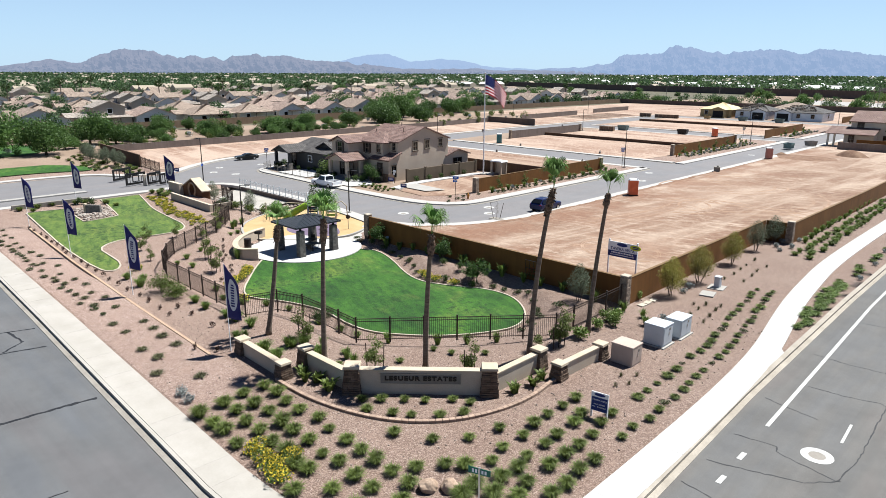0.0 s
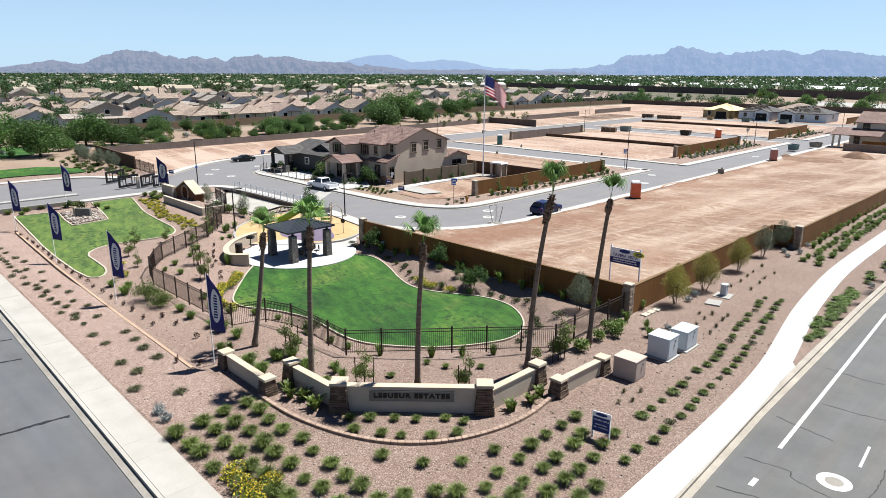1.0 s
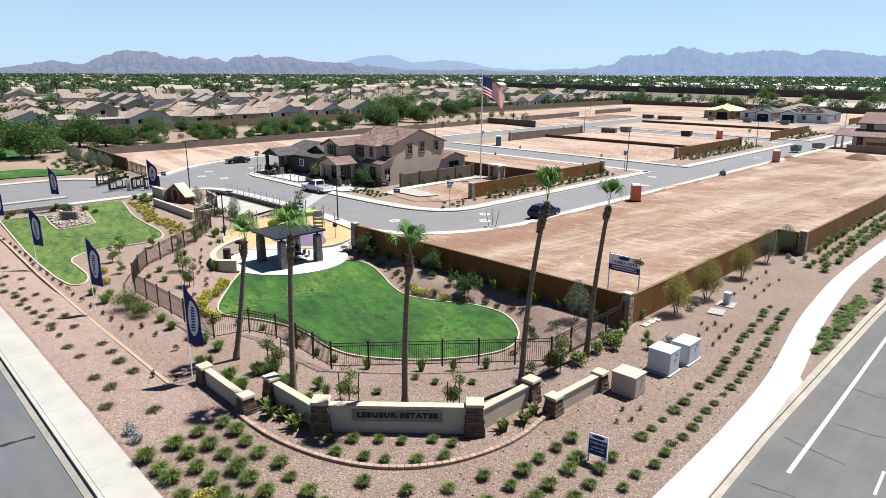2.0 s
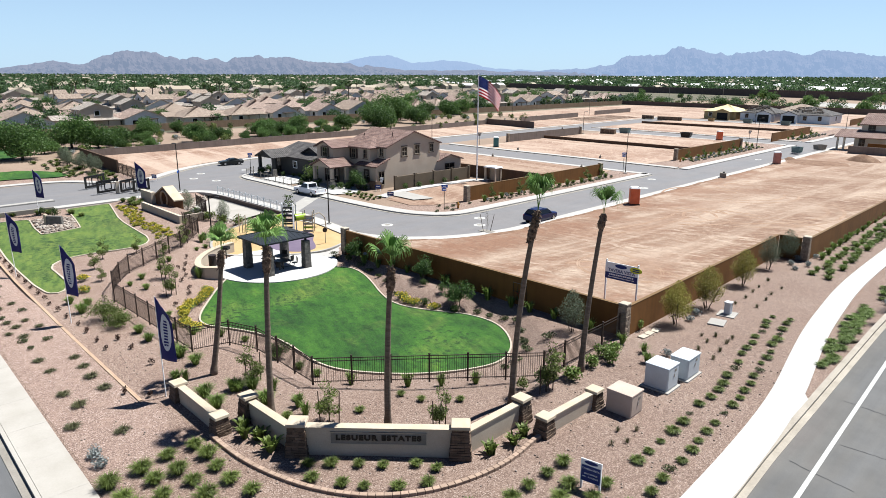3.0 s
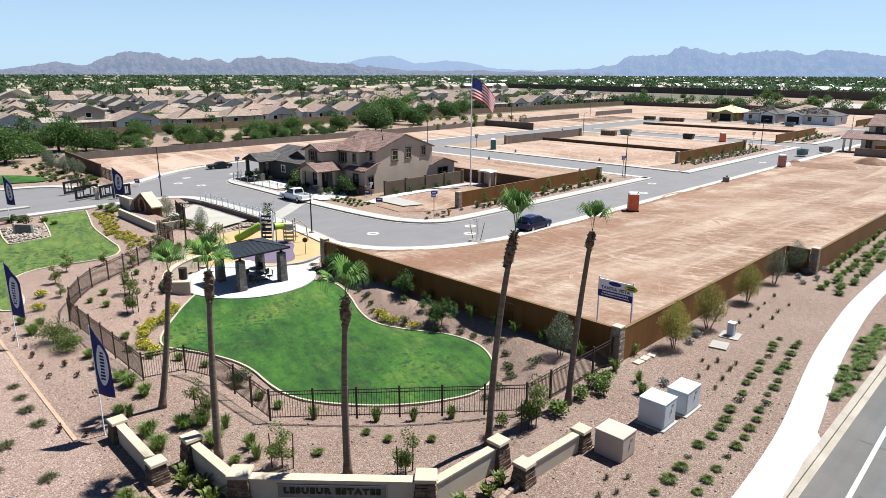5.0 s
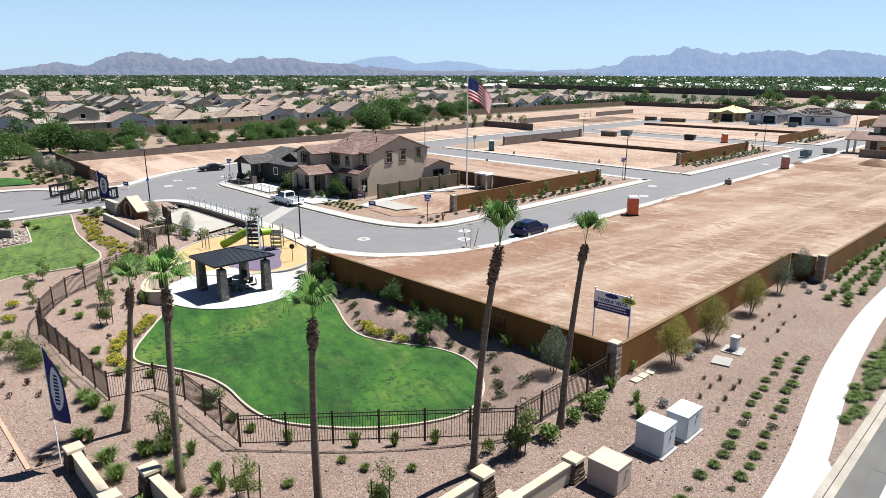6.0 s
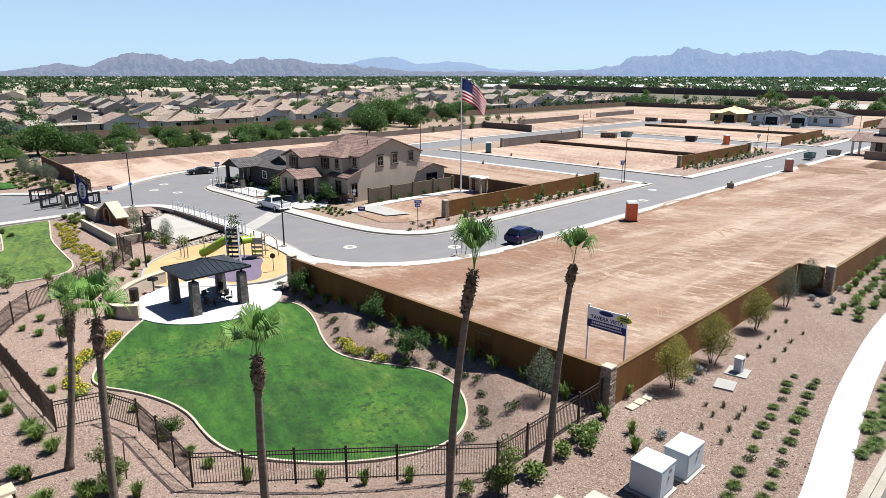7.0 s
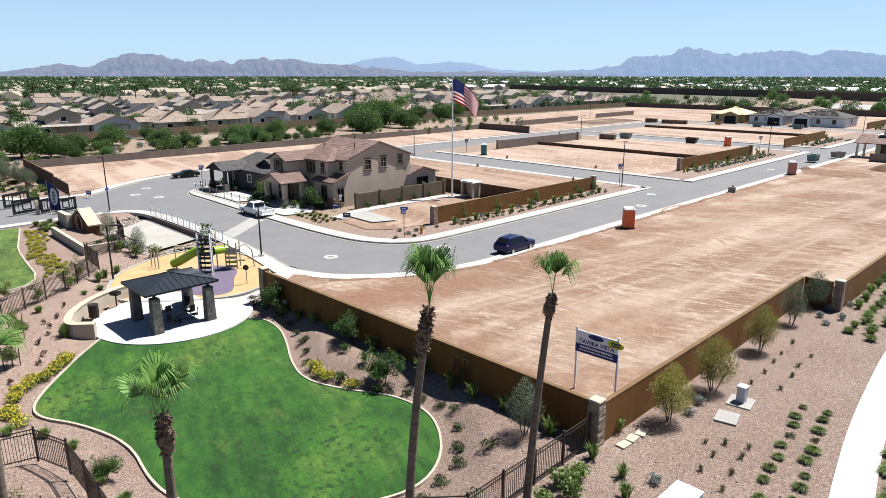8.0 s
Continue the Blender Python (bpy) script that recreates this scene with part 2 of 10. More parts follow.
def gravel_mat(name="pink granite gravel", tone=(1.0, 1.0, 1.0)):
    m, nt, b = node_mat(name, 0.9)
    v = place(nt)
    vo = nt.nodes.new("ShaderNodeTexVoronoi")
    vo.inputs["Scale"].default_value = 24.0
    nt.links.new(v, vo.inputs["Vector"])
    stone = ramp(nt, vo.outputs["Color"], [(0.15, (0.098, 0.064, 0.050)), (0.45, (0.162, 0.115, 0.092)), (0.7, (0.212, 0.154, 0.127)), (0.95, (0.33, 0.27, 0.235))])
    patch = ramp(nt, noise_tex(nt, v, 0.22, 5), [(0.3, (0.84, 0.80, 0.78)), (0.7, (1.0, 1.0, 1.0))])
    col = mix(nt, 1.0, stone, patch, "MULTIPLY")
    dust = noise_tex(nt, v, 1.1, 4)
    col = mix(nt, ramp(nt, dust, [(0.52, grey(0.0)), (0.75, grey(0.45))]), col, (0.21, 0.144, 0.1122))
    col = mix(nt, 1.0, col, tone, "MULTIPLY")
    # the gravel grows paler from x -24 to x -48
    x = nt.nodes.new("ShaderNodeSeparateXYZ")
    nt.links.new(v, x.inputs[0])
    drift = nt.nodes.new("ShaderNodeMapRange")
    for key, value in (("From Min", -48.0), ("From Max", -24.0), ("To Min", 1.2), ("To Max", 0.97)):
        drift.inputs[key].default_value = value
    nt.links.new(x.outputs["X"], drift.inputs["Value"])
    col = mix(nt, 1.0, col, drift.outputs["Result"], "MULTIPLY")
    nt.links.new(col, b.inputs["Base Color"])
    bump(nt, b, vo.outputs["Distance"], 0.5, 0.025)
    return m


def dirt_mat(name="graded dirt", c=((0.124, 0.066, 0.041), (0.176, 0.108, 0.073), (0.342, 0.268, 0.208)), lines=1.0, turn=0.0, stains=None):
    """Scraped ground: damp and dry patches, broad pale scraper lanes one way, thin broken ridges nearly square to them, crumbs."""
    m, nt, b = node_mat(name, 0.95)
    flat = place(nt)
    lanes = noise_tex(nt, place(nt, False, (0.26, 0.022, 1), turn + 0.10), 1.0, 4, 0.6)
    lanes.node.inputs["Distortion"].default_value = 0.6
    ridge = noise_tex(nt, place(nt, False, (0.95, 0.20, 1), turn + 1.46), 1.0, 6, 0.70)
    ridge.node.inputs["Distortion"].default_value = 1.3
    thin = noise_tex(nt, place(nt, False, (2.4, 0.34, 1), turn + 1.25), 1.0, 5, 0.66)
    thin.node.inputs["Distortion"].default_value = 1.6
    slant = noise_tex(nt, place(nt, False, (1.0, 0.10, 1), turn + 0.95), 1.0, 4, 0.62)
    slant.node.inputs["Distortion"].default_value = 1.1
    broad = noise_tex(nt, flat, 0.075, 5, 0.6)
    crumbs = noise_tex(nt, flat, 1.7, 6, 0.74)
    fine = noise_tex(nt, flat, 6.5, 4, 0.75)
    col = ramp(nt, broad, [(0.34, c[0]), (0.48, c[1]), (0.66, c[2])])
    col = mix(nt, 0.45, col, c[1])
    col = mix(nt, ramp(nt, lanes, [(0.47, grey(0.0)), (0.60, grey(0.75))]), col, c[2])
    col = mix(nt, ramp(nt, slant, [(0.56, grey(0.0)), (0.66, grey(0.5))]), col, c[2])
    # the ridges come and go over stretches of some ten metres
    where = ramp(nt, noise_tex(nt, flat, 0.11, 3, 0.55), [(0.38, grey(0.25)), (0.58, grey(1.0))])
    col = mix(nt, mix(nt, 1.0, where, ramp(nt, ridge, [(0.34, grey(0.5)), (0.46, grey(0.0))]), "MULTIPLY"), col, c[0])
    col = mix(nt, mix(nt, 1.0, where, ramp(nt, ridge, [(0.555, grey(0.0)), (0.605, grey(0.8))]), "MULTIPLY"), col, c[2])
    col = mix(nt, mix(nt, 1.0, where, ramp(nt, thin, [(0.575, grey(0.0)), (0.615, grey(0.9))]), "MULTIPLY"), col, c[2])
    scratch = noise_tex(nt, place(nt, False, (5.5, 0.45, 1), turn + 1.40), 1.0, 4, 0.6)
    scratch.node.inputs["Distortion"].default_value = 1.2
    col = mix(nt, ramp(nt, scratch, [(0.60, grey(0.0)), (0.64, grey(0.65))]), col, c[2])
    col = mix(nt, ramp(nt, scratch, [(0.33, grey(0.55)), (0.38, grey(0.0))]), col, c[0])
    if stains:
        # damp red soil along the street and at the near end, in ragged patches
        x = nt.nodes.new("ShaderNodeSeparateXYZ")
        nt.links.new(flat, x.inputs[0])
        side = nt.nodes.new("ShaderNodeMapRange")
        for key, value in (("From Min", -42.5), ("From Max", -28.0), ("To Min", 1.0), ("To Max", 0.0)):
            side.inputs[key].default_value = value
        nt.links.new(x.outputs["X"], side.inputs["Value"])
        end = nt.nodes.new("ShaderNodeMapRange")
        for key, value in (("From Min", 40.0), ("From Max", 68.0), ("To Min", 0.9), ("To Max", 0.0)):
            end.inputs[key].default_value = value
        nt.links.new(x.outputs["Y"], end.inputs["Value"])
        reach = mix(nt, 1.0, side.outputs["Result"], end.outputs["Result"], "LIGHTEN")
        spots = ramp(nt, noise_tex(nt, flat, 0.16, 6, 0.7), [(0.42, grey(0.0)), (0.58, grey(1.0))])
        col = mix(nt, mix(nt, 1.0, reach, spots, "MULTIPLY"), col, stains)
    col = mix(nt, 1.0, col, ramp(nt, crumbs, [(0.28, grey(0.76)), (0.66, grey(1.05))]), "MULTIPLY")
    col = mix(nt, 1.0, col, ramp(nt, fine, [(0.30, grey(0.84)), (0.65, grey(1.04))]), "MULTIPLY")
    nt.links.new(col, b.inputs["Base Color"])
    bump(nt, b, mix(nt, 0.5, ridge, crumbs), 0.8, 0.11 * lines)
    return m


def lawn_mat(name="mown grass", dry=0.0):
    m, nt, b = node_mat(name, 0.9)
    v = place(nt)
    big = noise_tex(nt, v, 0.20, 5, 0.6)
    mid = noise_tex(nt, place(nt, False, (0.5, 1.6, 1), 0.35), 0.9, 6, 0.75)
    clump = noise_tex(nt, v, 2.6, 6, 0.8)
    clump.node.inputs["Distortion"].default_value = 0.8
    fine = noise_tex(nt, v, 16, 4, 0.85)
    worn = noise_tex(nt, v, 0.34, 5, 0.62)
    worn.node.inputs["Distortion"].default_value = 0.6
    fresh = ramp(nt, big, [(0.32, (0.010, 0.050, 0.006)), (0.45, (0.021, 0.080, 0.008)), (0.56, (0.032, 0.102, 0.011)), (0.68, (0.066, 0.122, 0.020))])
    fresh = mix(nt, ramp(nt, worn, [(0.57, grey(0.0)), (0.72, grey(0.55))]), fresh, (0.082, 0.118, 0.026))
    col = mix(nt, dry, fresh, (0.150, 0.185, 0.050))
    col = mix(nt, 1.0, col, ramp(nt, mid, [(0.34, (0.42, 0.55, 0.46)), (0.50, (0.94, 0.96, 0.92)), (0.66, (1.45, 1.25, 1.10))]), "MULTIPLY")
    col = mix(nt, 1.0, col, ramp(nt, clump, [(0.33, (0.52, 0.62, 0.55)), (0.50, (0.97, 0.98, 0.97)), (0.70, (1.25, 1.14, 1.05))]), "MULTIPLY")
    weeds = mix(nt, 1.0, ramp(nt, noise_tex(nt, v, 2.9, 3, 0.5), [(0.56, grey(0.0)), (0.62, grey(1.0))]), ramp(nt, noise_tex(nt, v, 0.16, 2, 0.5), [(0.45, grey(0.0)), (0.56, grey(0.9))]), "MULTIPLY")
    col = mix(nt, weeds, col, (0.012, 0.040, 0.007))
    col = mix(nt, 1.0, col, ramp(nt, fine, [(0.25, grey(0.52)), (0.75, grey(1.18))]), "MULTIPLY")
    nt.links.new(col, b.inputs["Base Color"])
    bump(nt, b, fine, 0.9, 0.05)
    return m


def asphalt_mat(name, c, turn=0.0, worn=1.0):
    """Asphalt with streaks along the road, blotches and grain; worn sets how strongly they show."""
    m, nt, b = node_mat(name, 0.85)
    v = place(nt)
    big = noise_tex(nt, place(nt, False, (0.9, 0.07, 1), turn), 1.0, 4)
    mid = noise_tex(nt, v, 0.28, 7, 0.7)
    fine = noise_tex(nt, v, 40, 2)
    lo, hi = [k * (1 - 0.10 * worn) for k in c], [k * (1 + 0.09 * worn) for k in c]
    col = ramp(nt, big, [(0.35, lo), (0.65, hi)])
    col = mix(nt, 1.0, col, ramp(nt, mid, [(0.3, grey(1 - 0.28 * worn)), (0.5, grey(1.0)), (0.7, grey(1 + 0.22 * worn))]), "MULTIPLY")
    wear = noise_tex(nt, place(nt, False, (2.2, 0.05, 1), turn), 1.0, 5, 0.65)
    wear.node.inputs["Distortion"].default_value = 0.25
    col = mix(nt, 1.0, col, ramp(nt, wear, [(0.30, grey(1 - 0.10 * worn)), (0.48, grey(1.0)), (0.68, grey(1 + 0.07 * worn))]), "MULTIPLY")
    tone = noise_tex(nt, place(nt, False, (0.45, 0.10, 1), turn), 1.0, 3)
    col = mix(nt, 1.0, col, ramp(nt, tone, [(0.38, (1 - 0.10 * worn, 1 - 0.05 * worn, 1 + 0.03 * worn)), (0.52, (1.0, 1.0, 1.0)), (0.66, (1 + 0.08 * worn, 1.0, 1 - 0.01 * worn))]), "MULTIPLY")
    col = mix(nt, 1.0, col, ramp(nt, fine, [(0.2, grey(0.75)), (0.8, grey(1.15))]), "MULTIPLY")
    nt.links.new(col, b.inputs["Base Color"])
    bump(nt, b, fine, 0.35, 0.01)
    return m


def tile_mat(name, c1, c2, c3, local=True):
    """Curved clay tiles: rows and columns in relief, a colour for each tile."""
    m, nt, b = node_mat(name, 0.8)
    v = place(nt, True)
    uv = nt.nodes.new("ShaderNodeUVMap")
    br = nt.nodes.new("ShaderNodeTexBrick")
    br.offset = 0.0
    br.inputs["Scale"].default_value = 1.0
    br.inputs["Brick Width"].default_value = 0.33
    br.inputs["Row Height"].default_value = 0.42
    br.inputs["Mortar Size"].default_value = 0.07
    br.inputs["Mortar Smooth"].default_value = 0.6
    br.inputs["Color1"].default_value = rgb(c1)
    br.inputs["Color2"].default_value = rgb(c2)
    br.inputs["Mortar"].default_value = rgb([k * 0.32 for k in c1])
    nt.links.new(uv.outputs["UV"], br.inputs["Vector"])
    patch = noise_tex(nt, v, 1.2, 4)
    col = mix(nt, ramp(nt, patch, [(0.45, grey(0.0)), (0.7, grey(0.6))]), br.outputs["Color"], c3)
    fine = noise_tex(nt, v, 14, 2)
    col = mix(nt, 1.0, col, ramp(nt, fine, [(0.25, grey(0.75)), (0.75, grey(1.0))]), "MULTIPLY")
    nt.links.new(col, b.inputs["Base Color"])
    inv = nt.nodes.new("ShaderNodeMath")
    inv.operation = "SUBTRACT"
    inv.inputs[0].default_value = 1.0
    nt.links.new(br.outputs["Fac"], inv.inputs[1])
    bump(nt, b, inv.outputs[0], 0.8, 0.06)
    return m


def block_mat(name, c1, c2, w=0.4, h=0.2):
    """Painted block wall, its joints just showing."""
    m, nt, b = node_mat(name, 0.85)
    v = place(nt)
    base = ramp(nt, noise_tex(nt, v, 0.5, 5), [(0.3, c1), (0.7, c2)])
    fine = noise_tex(nt, v, 18, 3)
    col = mix(nt, 1.0, base, ramp(nt, fine, [(0.25, grey(0.82)), (0.75, grey(1.0))]), "MULTIPLY")
    streak = noise_tex(nt, place(nt, False, (1.5, 1.5, 0.12)), 2.0, 4)
    col = mix(nt, 1.0, col, ramp(nt, streak, [(0.35, grey(0.86)), (0.6, grey(1.0))]), "MULTIPLY")
    nt.links.new(col, b.inputs["Base Color"])
    bump(nt, b, fine, 0.35, 0.01)
    return m


def cloth_mat(name, c):
    """Thin bunting with light coming through it."""
    m, nt, b = node_mat(name, 0.8)
    weave = noise_tex(nt, place(nt, True), 30, 2)
    col = mix(nt, 1.0, ramp(nt, weave, [(0.3, grey(0.88)), (0.7, grey(1.0))]), c, "MULTIPLY")
    nt.links.new(col, b.inputs["Base Color"])
    t = nt.nodes.new("ShaderNodeBsdfTranslucent")
    nt.links.new(col, t.inputs["Color"])
    mx = nt.nodes.new("ShaderNodeMixShader")
    mx.inputs[0].default_value = 0.5
    nt.links.new(b.outputs[0], mx.inputs[1])
    nt.links.new(t.outputs[0], mx.inputs[2])
    nt.links.new(mx.outputs[0], nt.nodes["Material Output"].inputs["Surface"])
    return m


def glass_mat(name="dark window glass"):
    m, nt, b = node_mat(name, 0.06)
    b.inputs["Base Color"].default_value = (0.006, 0.007, 0.008, 1)
    b.inputs["Specular IOR Level"].default_value = 0.35
    return m


M = {
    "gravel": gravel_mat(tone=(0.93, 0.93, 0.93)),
    "gravel_pale": gravel_mat("pale side bed gravel", (1.09, 1.10, 1.13)),
    "dirt": dirt_mat(stains=(0.172, 0.092, 0.058)),
    "dirt2": dirt_mat("graded dirt of the building lots", ((0.150, 0.083, 0.055), (0.238, 0.154, 0.112), (0.370, 0.285, 0.225)), 0.7, math.pi / 2),
    "dirt3": dirt_mat("red-brown graded dirt", ((0.120, 0.062, 0.039), (0.176, 0.104, 0.071), (0.300, 0.218, 0.163)), 0.8, math.pi / 2),
    "desert": surface("pale desert soil", (0.18, 0.126, 0.09), (0.264, 0.198, 0.15), 0.05, 3.0, 0.3, 0.95, 0.3, 0.05),
    # dark tones for grass and undergrowth, with tree shade put into the colour
    "yards": surface("yards, undergrowth and tree shade of the plain", (0.050, 0.060, 0.030), (0.150, 0.122, 0.090), 0.06, 0.5, 0.4, 0.95, 0.4, 0.2),
    "lawn": lawn_mat(),
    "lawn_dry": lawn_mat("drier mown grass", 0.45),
    "asphalt_new": asphalt_mat("young asphalt", (0.137, 0.133, 0.136), worn=0.3),
    "asphalt_s": asphalt_mat("worn asphalt of the side road", (0.0852, 0.0868, 0.0895), math.pi / 2, 0.55),
    "asphalt_e": asphalt_mat("worn asphalt of the main road", (0.0935, 0.0905, 0.0862), worn=0.6),
    "seal": surface("black crack sealant", (0.0132, 0.0132, 0.0145), (0.0264, 0.0264, 0.0264), 3, 20, 0.3, 0.5, 0.2),
    "paint": surface("white road paint", (0.372, 0.372, 0.36), (0.48, 0.48, 0.468), 2, 18, 0.3, 0.7, 0.1),
    "concrete": surface("pale concrete", (0.2455, 0.2344, 0.2176), (0.3013, 0.2902, 0.2734), 0.6, 12, 0.10, 0.85, 0.15, 0.005, vary=0.05),
    "walk": surface("bright concrete pavement", (0.335, 0.329, 0.320), (0.390, 0.384, 0.376), 0.5, 14, 0.08, 0.85, 0.12, 0.005, vary=0.03),
    "walk_new": surface("cream-white new pavement", (0.300, 0.287, 0.272), (0.350, 0.337, 0.321), 0.5, 14, 0.08, 0.85, 0.12, 0.005, vary=0.03),
    "walk_s": surface("cream concrete pavement", (0.2688, 0.2518, 0.2232), (0.3226, 0.3036, 0.2772), 0.5, 14, 0.08, 0.85, 0.12, 0.005, vary=0.06),
    "gutter": surface("dusty gutter concrete", (0.168, 0.153, 0.132), (0.24, 0.222, 0.198), 0.7, 10, 0.2, 0.9, 0.2, 0.006),
    "gutter_pale": surface("pale road kerb concrete", (0.2376, 0.2112, 0.1764), (0.3240, 0.2935, 0.2499), 0.7, 10, 0.2, 0.9, 0.2, 0.006),
    "kerb": surface("lawn kerb concrete", (0.3072, 0.2688, 0.2150), (0.3840, 0.3379, 0.2765), 0.8, 10, 0.15, 0.9, 0.2, 0.006),
    "wall_tan": block_mat("ochre painted wall", (0.1310, 0.0545, 0.0112), (0.1740, 0.0750, 0.0168)),
    "wall_cap": surface("ochre wall cap", (0.1066, 0.0608, 0.0242), (0.1451, 0.0868, 0.0384), 1, 14, 0.15, 0.85, 0.2),
    "wall_brown": block_mat("brown painted wall", (0.081, 0.048, 0.0288), (0.108, 0.066, 0.042)),
    "wall_grey": block_mat("grey-brown block wall", (0.15, 0.12, 0.105), (0.198, 0.162, 0.144)),
    "wall_far": block_mat("dark block wall", (0.088, 0.068, 0.060), (0.118, 0.092, 0.080)),
    "suburb_wall": block_mat("sandy block wall", (0.18, 0.12, 0.078), (0.228, 0.162, 0.108)),
    "stucco_cream": surface("cream stucco", (0.3763, 0.3158, 0.2486), (0.4368, 0.3763, 0.3013), 0.6, 18, 0.15, 0.9, 0.3, 0.01),
    "stucco_house": surface("beige stucco", (0.3762, 0.3098, 0.2486), (0.4324, 0.3642, 0.2941), 0.5, 14, 0.12, 0.9, 0.3, 0.01),
    "stucco_light": surface("light cream stucco", (0.46, 0.42, 0.34), (0.54, 0.50, 0.41), 0.5, 14, 0.12, 0.9, 0.3, 0.01),
    "stucco_white": surface("pale grey stucco", (0.56, 0.55, 0.53), (0.64, 0.63, 0.61), 0.5, 14, 0.10, 0.9, 0.3, 0.01),
    "yard_wall": surface("brown-beige stucco", (0.0971, 0.0750, 0.0524), (0.1213, 0.0963, 0.0690), 0.5, 14, 0.15, 0.9, 0.3, 0.01),
    "stucco_dark": surface("charcoal stucco", (0.0421, 0.0421, 0.0421), (0.0561, 0.0561, 0.0550), 0.5, 14, 0.15, 0.9, 0.3, 0.01),
    "stone": surface("brown stacked stone", (0.12, 0.078, 0.054), (0.216, 0.156, 0.114), 3, 22, 0.4, 0.9, 0.7, 0.02, vary=0.45),
    "stone_grey": surface("grey stacked stone", (0.12, 0.114, 0.108), (0.216, 0.204, 0.186), 3, 22, 0.4, 0.9, 0.7, 0.02, vary=0.4),
    "header": surface("tan concrete header", (0.300, 0.208, 0.140), (0.365, 0.262, 0.185), 1, 14, 0.2, 0.9, 0.2),
    "stone_pale": surface("pale tan stacked stone", (0.28, 0.215, 0.16), (0.37, 0.30, 0.235), 3, 22, 0.3, 0.9, 0.6, 0.02, vary=0.35),
    "cap": surface("precast sandstone cap", (0.348, 0.288, 0.21), (0.42, 0.36, 0.282), 1, 14, 0.12, 0.85, 0.2, 0.006),
    "iron": surface("black painted iron", (0.0079, 0.0073, 0.0073), (0.0165, 0.0145, 0.0132), 5, 30, 0.2, 0.55, 0.1),
    "iron_rust": surface("bronze painted iron", (0.0235, 0.0150, 0.0115), (0.0360, 0.0225, 0.0165), 5, 30, 0.2, 0.6, 0.1),
    "metal_roof": surface("dark blue-grey standing seam metal", (0.0132, 0.0172, 0.0238), (0.0211, 0.0264, 0.0343), 0.8, 12, 0.15, 0.42, 0.05, metal=0.2),
    "navy": surface("navy banner cloth", (0.0100, 0.0110, 0.0880), (0.0160, 0.0170, 0.1150), 2, 30, 0.15, 0.75, 0.1, 0.004, local=True),
    "white": surface("white painted metal", (0.70, 0.70, 0.70), (0.80, 0.80, 0.80), 2, 20, 0.06, 0.5, 0.05),
    "offwhite": surface("off-white cloth", (0.4400, 0.4640, 0.4960), (0.5280, 0.5440, 0.5600), 2, 20, 0.1, 0.8, 0.05),
    "blue_sign": surface("blue sign sheet", (0.0120, 0.0230, 0.1200), (0.0175, 0.0330, 0.1550), 2, 20, 0.1, 0.5, 0.05),
    "sky_blue_sign": surface("bright blue sign sheet", (0.0198, 0.0660, 0.2970), (0.0264, 0.0924, 0.3630), 2, 20, 0.1, 0.5, 0.05),
    "yellow_sign": surface("lime yellow sign sheet", (0.5148, 0.5320, 0.0172), (0.5834, 0.6006, 0.0429), 2, 20, 0.1, 0.5, 0.05),
    "green_sign": surface("green road sign sheet", (0.0066, 0.1056, 0.0660), (0.0099, 0.1320, 0.0858), 2, 20, 0.1, 0.4, 0.05),
    "box_white": surface("pale grey cabinet paint", (0.390, 0.430, 0.458), (0.445, 0.485, 0.512), 1.2, 16, 0.08, 0.5, 0.05),
    "box_tan": surface("beige cabinet paint", (0.34, 0.272, 0.228), (0.39, 0.315, 0.268), 1.2, 16, 0.08, 0.55, 0.05),
    "bark": surface("grey-brown bark", (0.054, 0.036, 0.027), (0.114, 0.084, 0.066), 4, 25, 0.4, 0.95, 0.8, 0.03),
    "palm_bark": surface("ringed palm trunk", (0.1103, 0.0835, 0.0632), (0.1985, 0.1590, 0.1255), 2.5, 14, 0.35, 0.95, 0.9, 0.04, stretch=(0.6, 0.6, 3.)),
    "palm_boot": surface("brown frond stubs", (0.04, 0.024, 0.015), (0.30, 0.21, 0.15), 7, 30, 0.4, 0.95, 0.9, 0.05),
    "palm_leaf": leaf_mat("fan palm leaf", (0.0800, 0.1780, 0.0320), (0.1950, 0.3500, 0.0820)),
    "leaf": leaf_mat("mid green leaf", (0.0720, 0.1020, 0.0200), (0.1800, 0.2380, 0.0560), 0.6, 0.3),
    "leaf_dark": leaf_mat("dark green leaf", (0.026, 0.054, 0.010), (0.072, 0.126, 0.023)),
    "leaf_drab": leaf_mat("drab olive leaf", (0.046, 0.062, 0.024), (0.115, 0.140, 0.060)),
    "leaf_bright": leaf_mat("fresh green leaf", (0.0880, 0.1440, 0.0260), (0.2000, 0.2860, 0.0720), 0.6, 0.34),
    "leaf_olive": leaf_mat("olive yellow-green leaf", (0.160, 0.168, 0.034), (0.390, 0.345, 0.070), 0.6, 0.3),
    "leaf_grey": leaf_mat("grey-green leaf", (0.0940, 0.1229, 0.0702), (0.1950, 0.2289, 0.1476)),
    "leaf_silver": leaf_mat("silver leaf", (0.187, 0.218, 0.211), (0.328, 0.359, 0.351)),
    "leaf_red": leaf_mat("dark red leaf", (0.021, 0.0108, 0.0072), (0.066, 0.027, 0.015)),
    "leaf_brown": leaf_mat("dry brown tuft", (0.052, 0.054, 0.026), (0.125, 0.125, 0.056)),
    "petal": leaf_mat("yellow petals", (0.52, 0.41, 0.020), (0.68, 0.56, 0.060)),
    "leaf_far": leaf_mat("woodland green", (0.060, 0.122, 0.028), (0.125, 0.226, 0.060), 0.6, 0.42),
